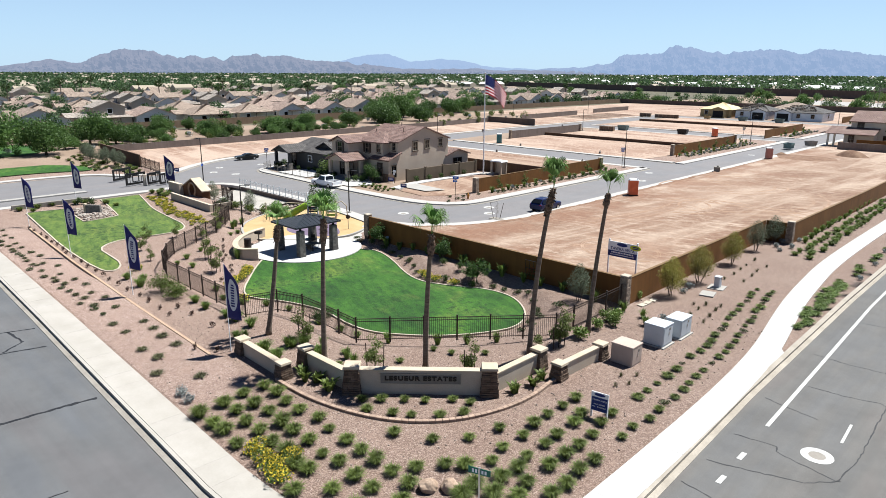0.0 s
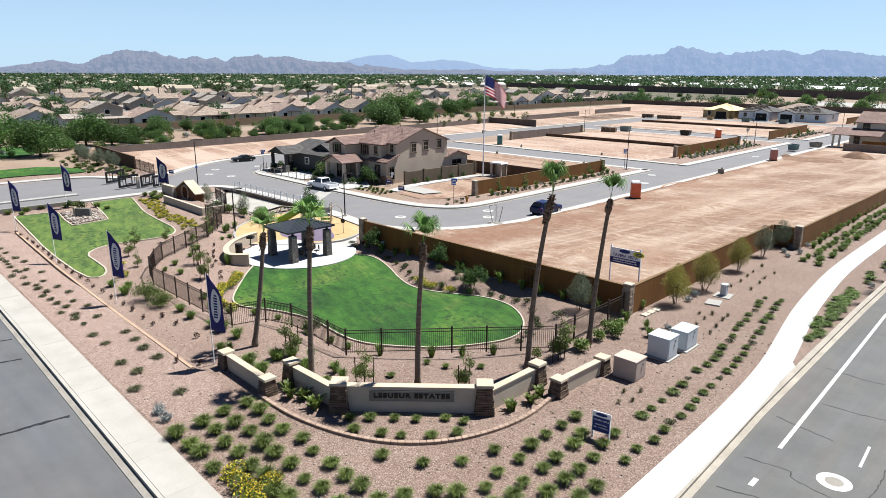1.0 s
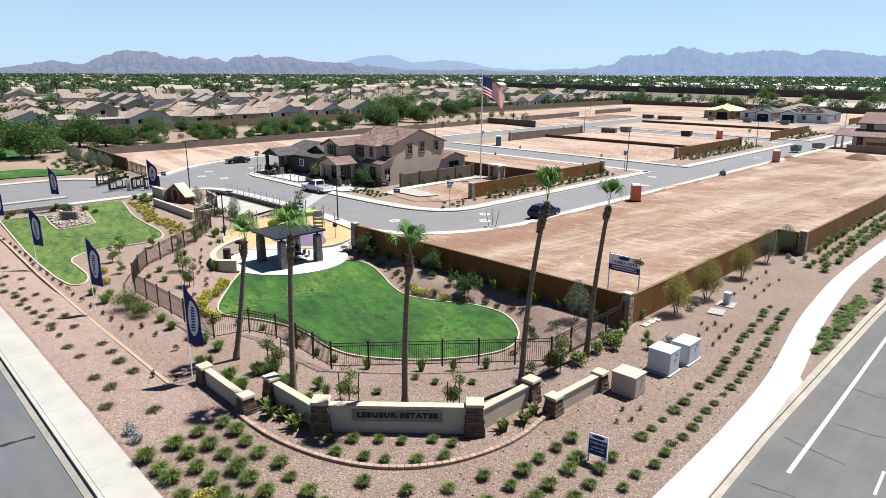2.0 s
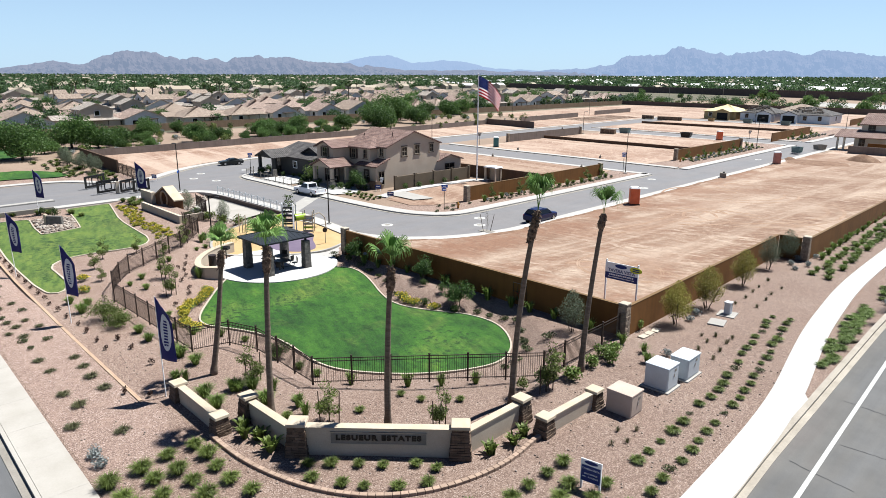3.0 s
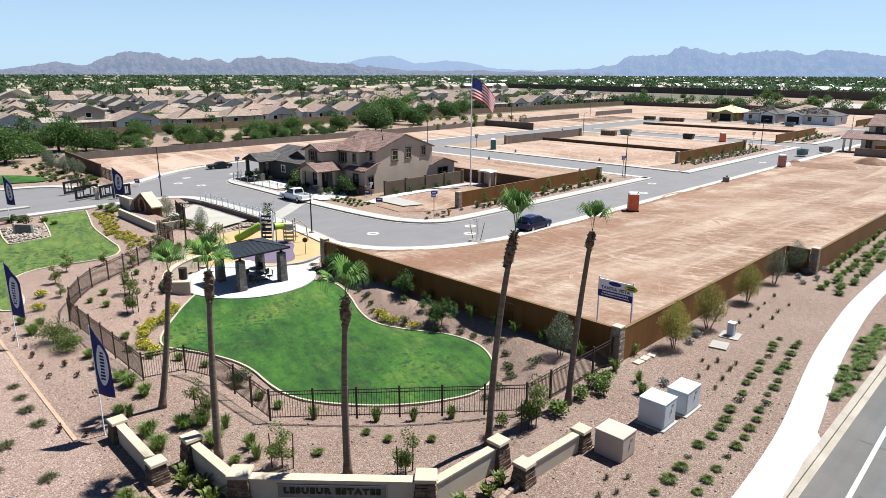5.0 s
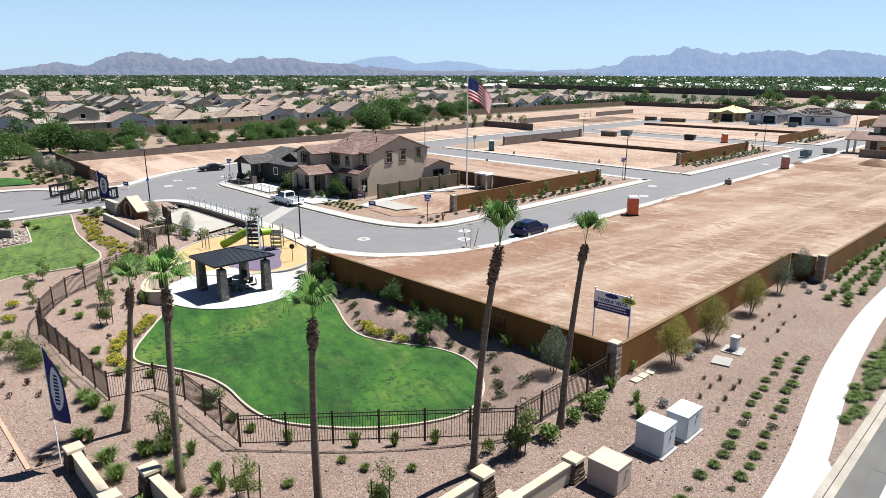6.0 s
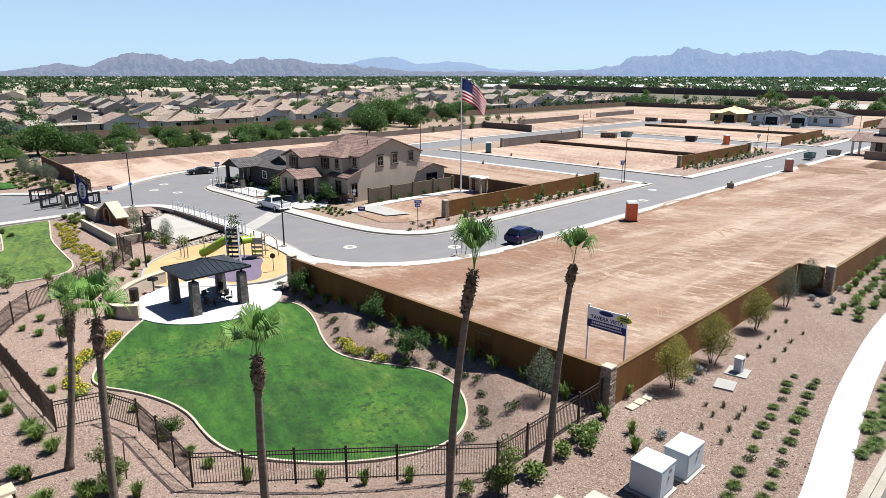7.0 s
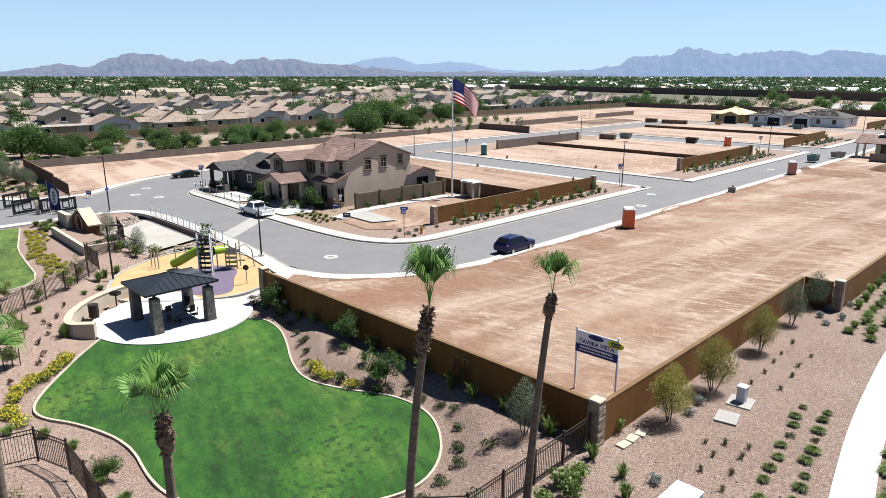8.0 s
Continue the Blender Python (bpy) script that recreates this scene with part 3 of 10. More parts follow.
    "leaf_wood": leaf_mat("dense woodland green", (0.036, 0.080, 0.020), (0.084, 0.154, 0.037), 0.6, 0.42),
    "tile_brown": tile_mat("brown clay tile", (0.165, 0.096, 0.080), (0.235, 0.150, 0.126), (0.285, 0.200, 0.174)),
    "tile_grey": tile_mat("grey flat tile", (0.066, 0.06, 0.06), (0.096, 0.09, 0.087), (0.12, 0.111, 0.105)),
    "tile_pink": tile_mat("pinkish roof tile", (0.2952, 0.2107, 0.1730), (0.3690, 0.2731, 0.2288), (0.4280, 0.3395, 0.2878)),
    "tile_pale": tile_mat("pale grey roof tile", (0.3312, 0.2880, 0.2480), (0.4032, 0.3528, 0.3096), (0.4464, 0.3960, 0.3528)),
    "tile_tan": tile_mat("tan roof tile", (0.2880, 0.2160, 0.1688), (0.3528, 0.2736, 0.2192), (0.3960, 0.3240, 0.2664)),
    "glass": glass_mat(),
    "shade": surface("painted opening shade", (0.01, 0.01, 0.01), (0.02, 0.02, 0.02), 2, 20, 0.1, 0.9, 0),
    "trim_dark": surface("dark brown trim", (0.0363, 0.0231, 0.0165), (0.0528, 0.0330, 0.0231), 2, 20, 0.2, 0.7, 0.1),
    "trim_tan": surface("tan trim", (0.2457, 0.2072, 0.1582), (0.2842, 0.2457, 0.1911), 2, 20, 0.1, 0.8, 0.1),
    "wood_new": surface("new plywood sheathing", (0.36, 0.258, 0.12), (0.444, 0.336, 0.18), 0.8, 10, 0.15, 0.85, 0.1),
    "ply_roof": surface("pale plywood roof sheathing", (0.50, 0.41, 0.22), (0.58, 0.49, 0.29), 0.8, 10, 0.12, 0.85, 0.1),
    "wrap": surface("white house wrap", (0.600, 0.635, 0.670), (0.690, 0.715, 0.740), 0.8, 10, 0.12, 0.6, 0.1),
    "orange": surface("orange plastic", (0.600, 0.120, 0.045), (0.700, 0.170, 0.070), 1.5, 16, 0.1, 0.5, 0.05),
    "salmon": surface("faded red plastic", (0.42, 0.17, 0.13), (0.49, 0.22, 0.175), 1.5, 16, 0.1, 0.55, 0.05),
    "teal": surface("teal plastic", (0.042, 0.144, 0.144), (0.066, 0.18, 0.18), 1.5, 16, 0.1, 0.5, 0.05),
    "steel": surface("dumpster steel", (0.1176, 0.1848, 0.1848), (0.1680, 0.2352, 0.2268), 1.5, 16, 0.3, 0.6, 0.1),
    "roof_white": surface("white plastic roof", (0.62, 0.62, 0.62), (0.72, 0.72, 0.72), 1.5, 16, 0.1, 0.5, 0.05),
    "play_sand": surface("ochre play surface", (0.33, 0.225, 0.105), (0.40, 0.285, 0.15), 0.6, 22, 0.15, 0.95, 0.2),
    "play_violet": surface("violet play surface", (0.102, 0.078, 0.12), (0.138, 0.108, 0.156), 0.6, 22, 0.15, 0.95, 0.2),
    "lime": surface("lime green plastic", (0.1860, 0.2976, 0.0124), (0.2480, 0.3720, 0.0310), 1.5, 16, 0.05, 0.35, 0.05),
    "river_rock": surface("river cobble", (0.18, 0.132, 0.108), (0.33, 0.282, 0.246), 2.5, 16, 0.25, 0.9, 0.3, vary=0.4),
    "boulder": surface("buff boulder", (0.252, 0.174, 0.12), (0.36, 0.276, 0.21), 1.6, 9, 0.3, 0.95, 0.8, 0.05),
    "rust": surface("rust-brown panel", (0.09, 0.039, 0.0168), (0.126, 0.06, 0.027), 1.2, 14, 0.25, 0.85, 0.2),
    "black": surface("black enamel", (0.0066, 0.0066, 0.0073), (0.0119, 0.0119, 0.0119), 2, 20, 0.1, 0.4, 0.03),
    "bin_brown": surface("dark brown enamel", (0.0198, 0.0132, 0.0106), (0.0297, 0.0198, 0.0158), 2, 20, 0.1, 0.5, 0.05),
    "car_white": surface("white car paint", (0.72, 0.73, 0.74), (0.78, 0.79, 0.80), 0.6, 10, 0.03, 0.25, 0),
    "car_blue": surface("dark blue car paint", (0.0040, 0.0079, 0.0429), (0.0059, 0.0112, 0.0561), 0.6, 10, 0.03, 0.32, 0),
    "car_grey": surface("dark grey-green car paint", (0.0145, 0.0185, 0.0185), (0.0198, 0.0244, 0.0238), 0.6, 10, 0.03, 0.2, 0),
    "tyre": surface("tyre rubber", (0.0079, 0.0079, 0.0079), (0.0132, 0.0132, 0.0132), 4, 20, 0.2, 0.85, 0.1),
    "chrome": surface("bright alloy", (0.5, 0.5, 0.5), (0.6, 0.6, 0.6), 2, 20, 0.1, 0.3, 0, metal=0.9),
    "red_lamp": surface("red lamp lens", (0.30, 0.01, 0.01), (0.4, 0.015, 0.015), 2, 20, 0.05, 0.25, 0),
    "flag_red": cloth_mat("red flag cloth", (0.34, 0.007, 0.014)),
    "flag_white": cloth_mat("white flag cloth", (0.70, 0.68, 0.69)),
    "flag_blue": cloth_mat("blue flag cloth", (0.014, 0.022, 0.10)),
    "cone": surface("hydrant yellow", (0.33, 0.132, 0.018), (0.372, 0.168, 0.03), 2, 20, 0.1, 0.5, 0),
}

# ---- outlines of the plan ----
LAWN = chaikin([(-42.9, 22.6), (-41.1, 22.2), (-38.8, 23.6), (-35.5, 24.6), (-32.2, 24.1), (-30, 24.3), (-28.0, 25.6), (-26.3, 27.1), (-24.8, 29.2),
                (-24.0, 31.4), (-24.8, 33.6), (-26.6, 35.3), (-28.5, 36.2), (-30.8, 36.0), (-33.0, 34.6), (-35.5, 33.7), (-38.0, 34.5), (-40.7, 35.9),
                (-43.0, 36.8), (-45.2, 36.4), (-47.0, 33.0), (-49.0, 30.0), (-49.1, 28.2), (-47.3, 26.4), (-45.3, 24.7)], 2)
ENTRY_LAWN = chaikin([(-84.7, 31.6), (-84.4, 31.6), (-79.5, 30.4), (-74.7, 29.2), (-69, 28.6), (-64.2, 28.2), (-62.0, 26.8), (-62.0, 24.5), (-62.4, 22.5),
                      (-62.2, 20.2), (-60.4, 18.6), (-57.5, 18.5), (-54.4, 18.3), (-52.6, 17.3), (-53.4, 16.4), (-63.5, 16.7), (-73, 17.6), (-81.6, 18.4),
                      (-82, 18.5), (-81.4, 22.1), (-81.0, 22.4), (-76.9, 21.7), (-73.0, 21.4), (-72.8, 21.5), (-73.5, 25), (-73.7, 25.2), (-79.5, 26.3), (-84.4, 27.0), (-84.6, 27.2)], 1)
SLAB_C, SLAB_R = (-49.3, 32.6), 5.05
PLAY = chaikin([(-59.6, 32.0), (-62.0, 33.6), (-63.6, 36.0), (-64.2, 38.5), (-62.5, 41.3), (-60.5, 42.6), (-54.2, 42.9), (-51.2, 42.3), (-49.6, 38.8), (-50.0, 36.5), (-54, 31.5), (-56.5, 30.8)], 2)
BASIN = [(-66.0, 38.2), (-66.4, 43.9), (-82.4, 43.9), (-78.2, 38.2), (-71.0, 37.7)]

def smooth(a, b, x):
    t = max(0.0, min(1.0, (x - a) / (b - a)))
    return t * t * (3 - 2 * t)


def lawn_z(x, y):
    z = -0.80 + 0.27 * smooth(-42, -46.5, x)
    z += 0.05 * noise.noise(Vector((x * 0.15, y * 0.15, 0)))
    rise = 1 - smooth(0.0, 3.5, math.hypot(x - SLAB_C[0], y - SLAB_C[1]) - SLAB_R)
    return z + (-0.515 - z) * rise


# carriageways, each a little above the last where they meet
S_EDGE = [(-400, 13.5), (-64, 10.15), (-54, 9.85), (-45, 9.58), (-31, 9.06), (-21, 8.70), (-17, 8.80), (-13.5, 9.8), (-10.8, 12.0), (-9.3, 15.2), (-8.9, 19)]
S_EDGE = S_EDGE[:6] + chaikin(S_EDGE[5:], 2, False)[1:]
E_EDGE = [(-8.9, 19), (-9.08, 24), (-9.33, 31), (-9.42, 39), (-9.55, 50), (-9.5, 60), (-9.2, 120), (-8.8, 420)]
ROADS = [
    ("asphalt_s", S_EDGE[:-1] + [(-9.0, 17.0), (60, 17), (60, -14), (-400, -14)], -0.150),
    ("asphalt_e", E_EDGE + [(9.5, 420), (9.5, 15.4), (-9.0, 15.4)], -0.146),
    ("asphalt_new", chaikin([(-86.8, 10.8), (-86.8, 34), (-87.2, 40), (-85.6, 44.2), (-81, 45.4), (-66, 45.4), (-58, 44.6), (-52, 43.6), (-47.5, 45.2), (-44.0, 49.0), (-42.3, 54.5), (-42.3, 60),
                             (-51.0, 60.2), (-51.2, 56.5), (-53.0, 54.0), (-57, 52.6), (-70, 52.3), (-86, 53.0), (-92.5, 53.2), (-94.4, 55), (-95.5, 60), (-109.5, 60), (-108, 55.5), (-104.8, 50.1), (-101, 45.5), (-98.2, 42.6), (-99.5, 36), (-104.5, 33.5), (-106, 28), (-105.5, 10.8)], 1), -0.140),
    ("asphalt_new", [(-42.3, 59.8), (-41.9, 180), (-41.5, 308), (-50.5, 308), (-51.0, 180), (-51.0, 59.8)], -0.136),
    ("asphalt_new", [(-95.5, 59.8), (-99, 75), (-103, 95), (-105, 105), (-106.5, 118), (-108.5, 140), (-108, 170), (-108, 235), (-116, 235), (-116, 160), (-116, 140), (-115, 115), (-113, 90), (-110, 66), (-109.5, 59.8)], -0.136),
    ("asphalt_new", [(-104, 101), (-51, 100.6), (-51, 109.0), (-105, 109.4)], -0.132),
    ("asphalt_new", [(-109, 164.5), (-51, 163.8), (-51, 172.8), (-109, 173.6)], -0.132),
    ("asphalt_new", [(-109, 227.0), (-51, 226.5), (-51, 235), (-109, 235.2)], -0.132),
]
ROAD_BOXES = [(min(p[0] for p in r[1]), max(p[0] for p in r[1]), min(p[1] for p in r[1]), max(p[1] for p in r[1])) for r in ROADS]


def road_near(x, y):
    """Distance to the nearest carriageway's edge (below zero on it) and the way out from it."""
    best, out = 1e9, (0.0, 0.0)
    for (kind, poly, z), (x0, x1, y0, y1) in zip(ROADS, ROAD_BOXES):
        if not (x0 - 2 <= x <= x1 + 2 and y0 - 2 <= y <= y1 + 2):
            continue
        d = edge_distance(x, y, poly)
        if d < best:
            e = 0.02
            gx, gy = edge_distance(x + e, y, poly) - d, edge_distance(x, y + e, poly) - d
            k = math.hypot(gx, gy) or 1
            best, out = d, (gx / k, gy / k)
    return best, out


def ground_z(x, y):
    """The lie of the land: a basin for the lawn, a sunken court, gentle unevenness."""
    z = 0.0
    if -66 < x < -18 and 15 < y < 46:
        d = edge_distance(x, y, LAWN)
        reach = 3.2 - 1.1 * smooth(33.5, 35.5, y) if y > 30 else 4.5
        base = lawn_z(x, y)
        z = min(z, (base - 0.03) * (1 - smooth(0.2, reach, d)) if d > 0 else base - 0.07)
        ds = math.hypot(x - SLAB_C[0], y - SLAB_C[1]) - SLAB_R
        z = min(z, -0.56 * (1 - smooth(0.3, 3.0 - 1.4 * smooth(34, 36, y) * smooth(-50, -48, x), ds)))
        if ds < 0.3:
            z = min(z, -0.62)
        dp = edge_distance(x, y, PLAY)
        pz = play_z(x, y) - 0.07
        z = min(z, pz * (1 - smooth(0.3, 2.5, dp)))
    if -84 < x < -60 and 34 < y < 44:
        d = edge_distance(x, y, BASIN)
        z = min(z, -0.72 * (1 - smooth(0.4, 2.2, d)))
    if -88 < x < -50 and 14 < y < 33:
        d = edge_distance(x, y, ENTRY_LAWN)
        z = min(z, -0.16 * (1 - smooth(0.2, 3.0, d)) - (0.05 if d < 0 else 0))
    if x < -115:
        z += 0.3 * smooth(-115, -128, x)
    return z


def play_z(x, y):
    return -0.48 + 0.40 * smooth(34, 42, y)


def roughness(x, y):
    return 0.03 * noise.noise(Vector((x * 0.5, y * 0.5, 0))) + 0.05 * noise.noise(Vector((x * 0.09, y * 0.09, 3)))


def build_ground():
    """One sheet from the corner lot to the horizon."""
    xs = [-4900, -3000, -1800, -1100, -700, -450, -320, -250, -200, -170, -150, -140, -132, -126, -121] + list(np.arange(-118, -64, 1.0)) + list(np.arange(-64, -8, 0.6)) + [-7, -4, 0, 5, 10, 14, 20, 35, 60, 110, 200, 400, 800, 1600, 3000, 4900]
    ys = [-4900, -2500, -1000, -400, -150, -60, -30, -16, -12, -6, 0, 4, 7] + list(np.arange(8, 46, 0.6)) + list(np.arange(46, 112, 1.0)) + list(np.arange(112, 240, 2.0)) + [240, 250, 265, 285, 305, 330, 370, 430, 520, 650, 850, 1150, 1600, 2400, 3500, 4900]
    verts, low = [], []
    for y in ys:
        for x in xs:
            z, vx, vy = ground_z(x, y), x, y
            d = 1e9
            if -120 < x < 10 and -14 < y < 310:
                d, way = road_near(x, y)
            reach = 0.33 if -64 < x < -8 and 8 < y < 46 else 0.55
            if abs(d - 0.54) < reach:
                vx, vy, z = x + way[0] * (0.54 - d), y + way[1] * (0.54 - d), -0.01
            elif d < 0.54:
                z = -0.42
            elif -120 < x < 12 and 6 < y < 120:
                z += 0.6 * roughness(x, y) - 0.02
            verts.append((vx, vy, z))
    nx = len(xs)
    faces, mi = [], []
    for j in range(len(ys) - 1):
        for i in range(nx - 1):
            faces.append((j * nx + i, j * nx + i + 1, (j + 1) * nx + i + 1, (j + 1) * nx + i))
            cx, cy = (xs[i] + xs[i + 1]) / 2, (ys[j] + ys[j + 1]) / 2
            near = -112 < cx < -8 and 8 < cy < 46 or (-21 < cx < -8 and cy < 300 and cy > 8) or (-60 < cx < -49 and 50 < cy < 250)
            mi.append(0 if near else 2 if cx < -178 or cy > 520 else 1)
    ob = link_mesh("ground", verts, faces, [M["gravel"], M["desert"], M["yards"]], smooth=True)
    ob.data.polygons.foreach_set("material_index", mi)
    return tagged(ob, "pink granite gravel and bare desert soil", "ground", kind="structure")


ground = build_ground()

for k, (kind, poly, z) in enumerate(ROADS):
    ob = sheet("road", poly, z, M[kind], 60)
    tagged(ob, "worn grey asphalt with sealed cracks" if k < 2 else "smooth grey asphalt of the new streets", "road", kind="structure")


# ---- kerbs, gutters and pavements ----
def kerb_line(pts, walk=1.35, gutter=0.42, walk_mat="walk_new", gap=0.0, gutter_mat="gutter", lip=0.0):
    """Along the carriageway's edge, which lies on the right: gutter, kerb and pavement to the left."""
    pts = resample(pts, 1.5)
    g = ribbon("gutter", pts, -gutter, 0.0, -0.122, -0.3, M[gutter_mat])
    tagged(g, "dusty concrete gutter along the road", "gutter", kind="structure")
    k = ribbon("kerb", pts, -lip, 0.16, 0.02, -0.3, M[walk_mat])
    tagged(k, "pale concrete kerb, a low step", "kerb", kind="structure")
    if walk:
        w = ribbon("pavement", pts, 0.163 + gap, 0.163 + gap + walk, 0.024, -0.3, M[walk_mat])
        tagged(w, "pale concrete pavement", "pavement", kind="structure")


def slabs(line, width, material, z=0.03):
    """A pavement of separate slabs with thin joints between them."""
    pts = resample(line, 1.55)
    root = ribbon("pavement", pts, -width / 2 + 0.01, width / 2 - 0.01, z - 0.035, -0.2, M["gutter"])
    tagged(root, "bright concrete pavement cast in slabs", "pavement", kind="structure")
    a, b = offset(pts, -width / 2), offset(pts, width / 2)
    for i in range(len(pts) - 1):
        f = 0.0025
        q = [a[i], a[i + 1], b[i + 1], b[i]]
        c = [sum(p[0] for p in q) / 4, sum(p[1] for p in q) / 4]
        q = [(p[0] + (c[0] - p[0]) * f, p[1] + (c[1] - p[1]) * f) for p in q]
        bm = bmesh.new()
        prism(bm, q, z - 0.12, z + R.uniform(-0.003, 0.003))
        part("slab", bm, M[material], root)


S_KERB = resample(offset(S_EDGE, 0.30), 1.5)
S_KERB = [p for p in S_KERB if p[0] > -84]
kerb_line(S_KERB, walk=0, gutter=0.32, walk_mat="walk_s")
slabs(offset(S_KERB[:-3], 0.17 + 0.77), 1.54, "walk_s")
kerb_line(offset(E_EDGE, 0.42), walk=0, walk_mat="gutter_pale", gutter_mat="gutter_pale", lip=0.14)
E_WALK = chaikin([(-10.1, 17.5), (-10.1, 21), (-10.22, 28), (-10.42, 32.5), (-10.68, 35.8), (-11.0, 38.5), (-11.75, 43.0), (-12.4, 47.5), (-12.9, 53), (-13.25, 57.5), (-13.4, 64), (-13.35, 75), (-13.2, 95), (-12.9, 160)], 2, False)
slabs(E_WALK, 1.4, "walk")
fill = sheet("pavement", [(x, y) for x, y in resample(offset(E_EDGE, 0.55), 0.8) if y < 38.0] + [(-10.4, 38.2), (-10.15, 36.5), (-9.95, 34.5), (-9.8, 31), (-9.65, 26), (-9.5, 21), (-9.5, 17.4)], 0.0262, M["walk"], 50)
tagged(fill, "concrete strip joining pavement and kerb", "pavement", kind="structure")
kerb_line(chaikin([(-86.4, 12), (-86.4, 34), (-86.8, 40), (-85.2, 43.8), (-80.8, 45.0), (-66, 45.0), (-58, 44.2), (-52.6, 43.3)], 2, False)[::-1], walk=1.25)
kerb_line(chaikin([(-52.57, 43.29), (-51.8, 43.3), (-48.0, 44.6), (-44.6, 48.6), (-42.7, 54.5), (-42.7, 60), (-42.3, 180), (-41.9, 308)], 2, False)[::-1], walk=1.1)
kerb_line(chaikin([(-50.6, 100.2), (-50.6, 60), (-50.9, 56.5), (-52.7, 54.0), (-57, 52.2), (-70, 51.9), (-86, 52.6), (-92, 52.6), (-94.6, 55), (-97, 63), (-104.5, 100.5)], 2, False)[::-1], walk=1.35)
kerb_line([(-51.2, 100.5), (-103.5, 100.8)], walk=1.2)
kerb_line([(-104, 109.6), (-51.2, 109.2)], walk=1.2)
kerb_line([(-50.6, 109.4), (-50.6, 163.6)][::-1], walk=1.35)
kerb_line([(-51.2, 163.6), (-108, 164.3)], walk=1.2)
kerb_line([(-108, 173.8), (-51.2, 173.0)], walk=1.2)
kerb_line([(-50.4, 173.2), (-50.4, 226)][::-1], walk=1.35)
kerb_line([(-51.2, 226.4), (-108, 226.8)], walk=1.2)
kerb_line(chaikin([(-106, 13), (-106.2, 28), (-104.8, 33.2), (-100, 35.8), (-98.6, 42.6), (-101.2, 45.3), (-105, 49.9), (-108.3, 55.5), (-110.2, 66), (-113.3, 90), (-115.3, 115), (-116.3, 140), (-116.3, 234)], 2, False), walk=1.3)
# island between the lanes before the gates
med = ribbon("median", resample([(-91.0, 14), (-91.0, 27.5)], 1.5), -0.5, 0.5, 0.02, -0.3, M["concrete"])
tagged(med, "narrow concrete island between the entry lanes", "median", kind="structure")
# pale crossing strip on the street beside the court
strip = sheet("crossing", [(-67.6, 45.3), (-65.2, 45.3), (-71.2, 52.6), (-73.6, 52.6)], -0.128, M["concrete"], 40)
tagged(strip, "pale concrete strip across the street", "crossing", kind="structure")


# ---- paint and crack sealant on the roads ----
def flat_strip(name, pts, w, z, mat_name, label, category):
    pts = resample(pts, 0.6)
    ob = ribbon(name, pts, -w / 2, w / 2, z, z - 0.02, M[mat_name])
    return tagged(ob, label, category, kind="structure")


flat_strip("road_line", [(-7.9, 28.8), (-8.12, 37.5), (-8.45, 50), (-8.45, 60), (-8.2, 200)], 0.17, -0.139, "paint", "solid white line along the road's edge", "road line")
for p in ((-7.8, 25.6), (-7.75, 23.4), (-7.7, 21.2), (-7.65, 19.2)):
    flat_strip("road_dash", [(p[0], p[1] - 0.32), (p[0], p[1] + 0.32)], 0.2, -0.139, "paint", "short white dash on the asphalt", "road line")
flat_strip("road_dash", [(-5.15, 29.6), (-5.25, 31.6)], 0.11, -0.139, "paint", "thin white dash on the asphalt", "road line")
for y0 in (42, 54, 66, 78, 90, 104, 118):
    flat_strip("road_dash", [(-5.1, y0), (-5.1, y0 + 3)], 0.11, -0.139, "paint", "thin white dash on the asphalt", "road line")


def manhole(x, y, z, r=0.62):
    n = 28
    t = thing("manhole", "round iron cover in a pale concrete collar", "manhole", x, y, z)
    bm = bmesh.new()
    ri, ro = [], []
    for k in range(n):
        a = 2 * math.pi * k / n
        ro.append(bm.verts.new((r * math.cos(a), r * math.sin(a), 0.008)))
        ri.append(bm.verts.new((r * 0.52 * math.cos(a), r * 0.52 * math.sin(a), 0.008)))
    for k in range(n):
        bm.faces.new((ro[k], ro[(k + 1) % n], ri[(k + 1) % n], ri[k]))
    part("collar", bm, M["paint"], t)
    bm = bmesh.new()
    tube(bm, [(0, 0, -0.03), (0, 0, 0.006)], [r * 0.515, r * 0.515], 24)
    part("cover", bm, M["gutter"], t)


for x, y, z in ((-5.6, 27.8, -0.146), (-52.9, 47.9, -0.14), (-46.2, 54.7, -0.14), (-48.4, 57.2, -0.14), (-48.5, 96, -0.136), (-45.5, 88, -0.136), (-96, 47.5, -0.14), (-100, 50.5, -0.14), (-99, 57.5, -0.14), (-46, 132, -0.136), (-92, 49, -0.14)):
    manhole(x, y, z)


def crack(pts, w=0.07, z=-0.142, seed=0):
    """A wandering line of sealant, thick and thin."""
    rr = random.Random(seed)
    pts = resample(pts, 0.22)
    pts = [(x + rr.uniform(-0.035, 0.035), y + rr.uniform(-0.035, 0.035)) for x, y in pts]
    nn = normals2(pts)
    verts, faces = [], []
    for (x, y), (nx, ny) in zip(pts, nn):
        k = w * rr.uniform(0.3, 0.65)
        verts += [(x + nx * k, y + ny * k, z), (x - nx * k, y - ny * k, z)]
    for i in range(len(pts) - 1):
        faces.append((2 * i, 2 * i + 1, 2 * i + 3, 2 * i + 2))
    ob = link_mesh("crack_seal", verts, faces, M["seal"])
    tagged(ob, "black sealant over a crack in the asphalt", "crack seal", kind="structure")


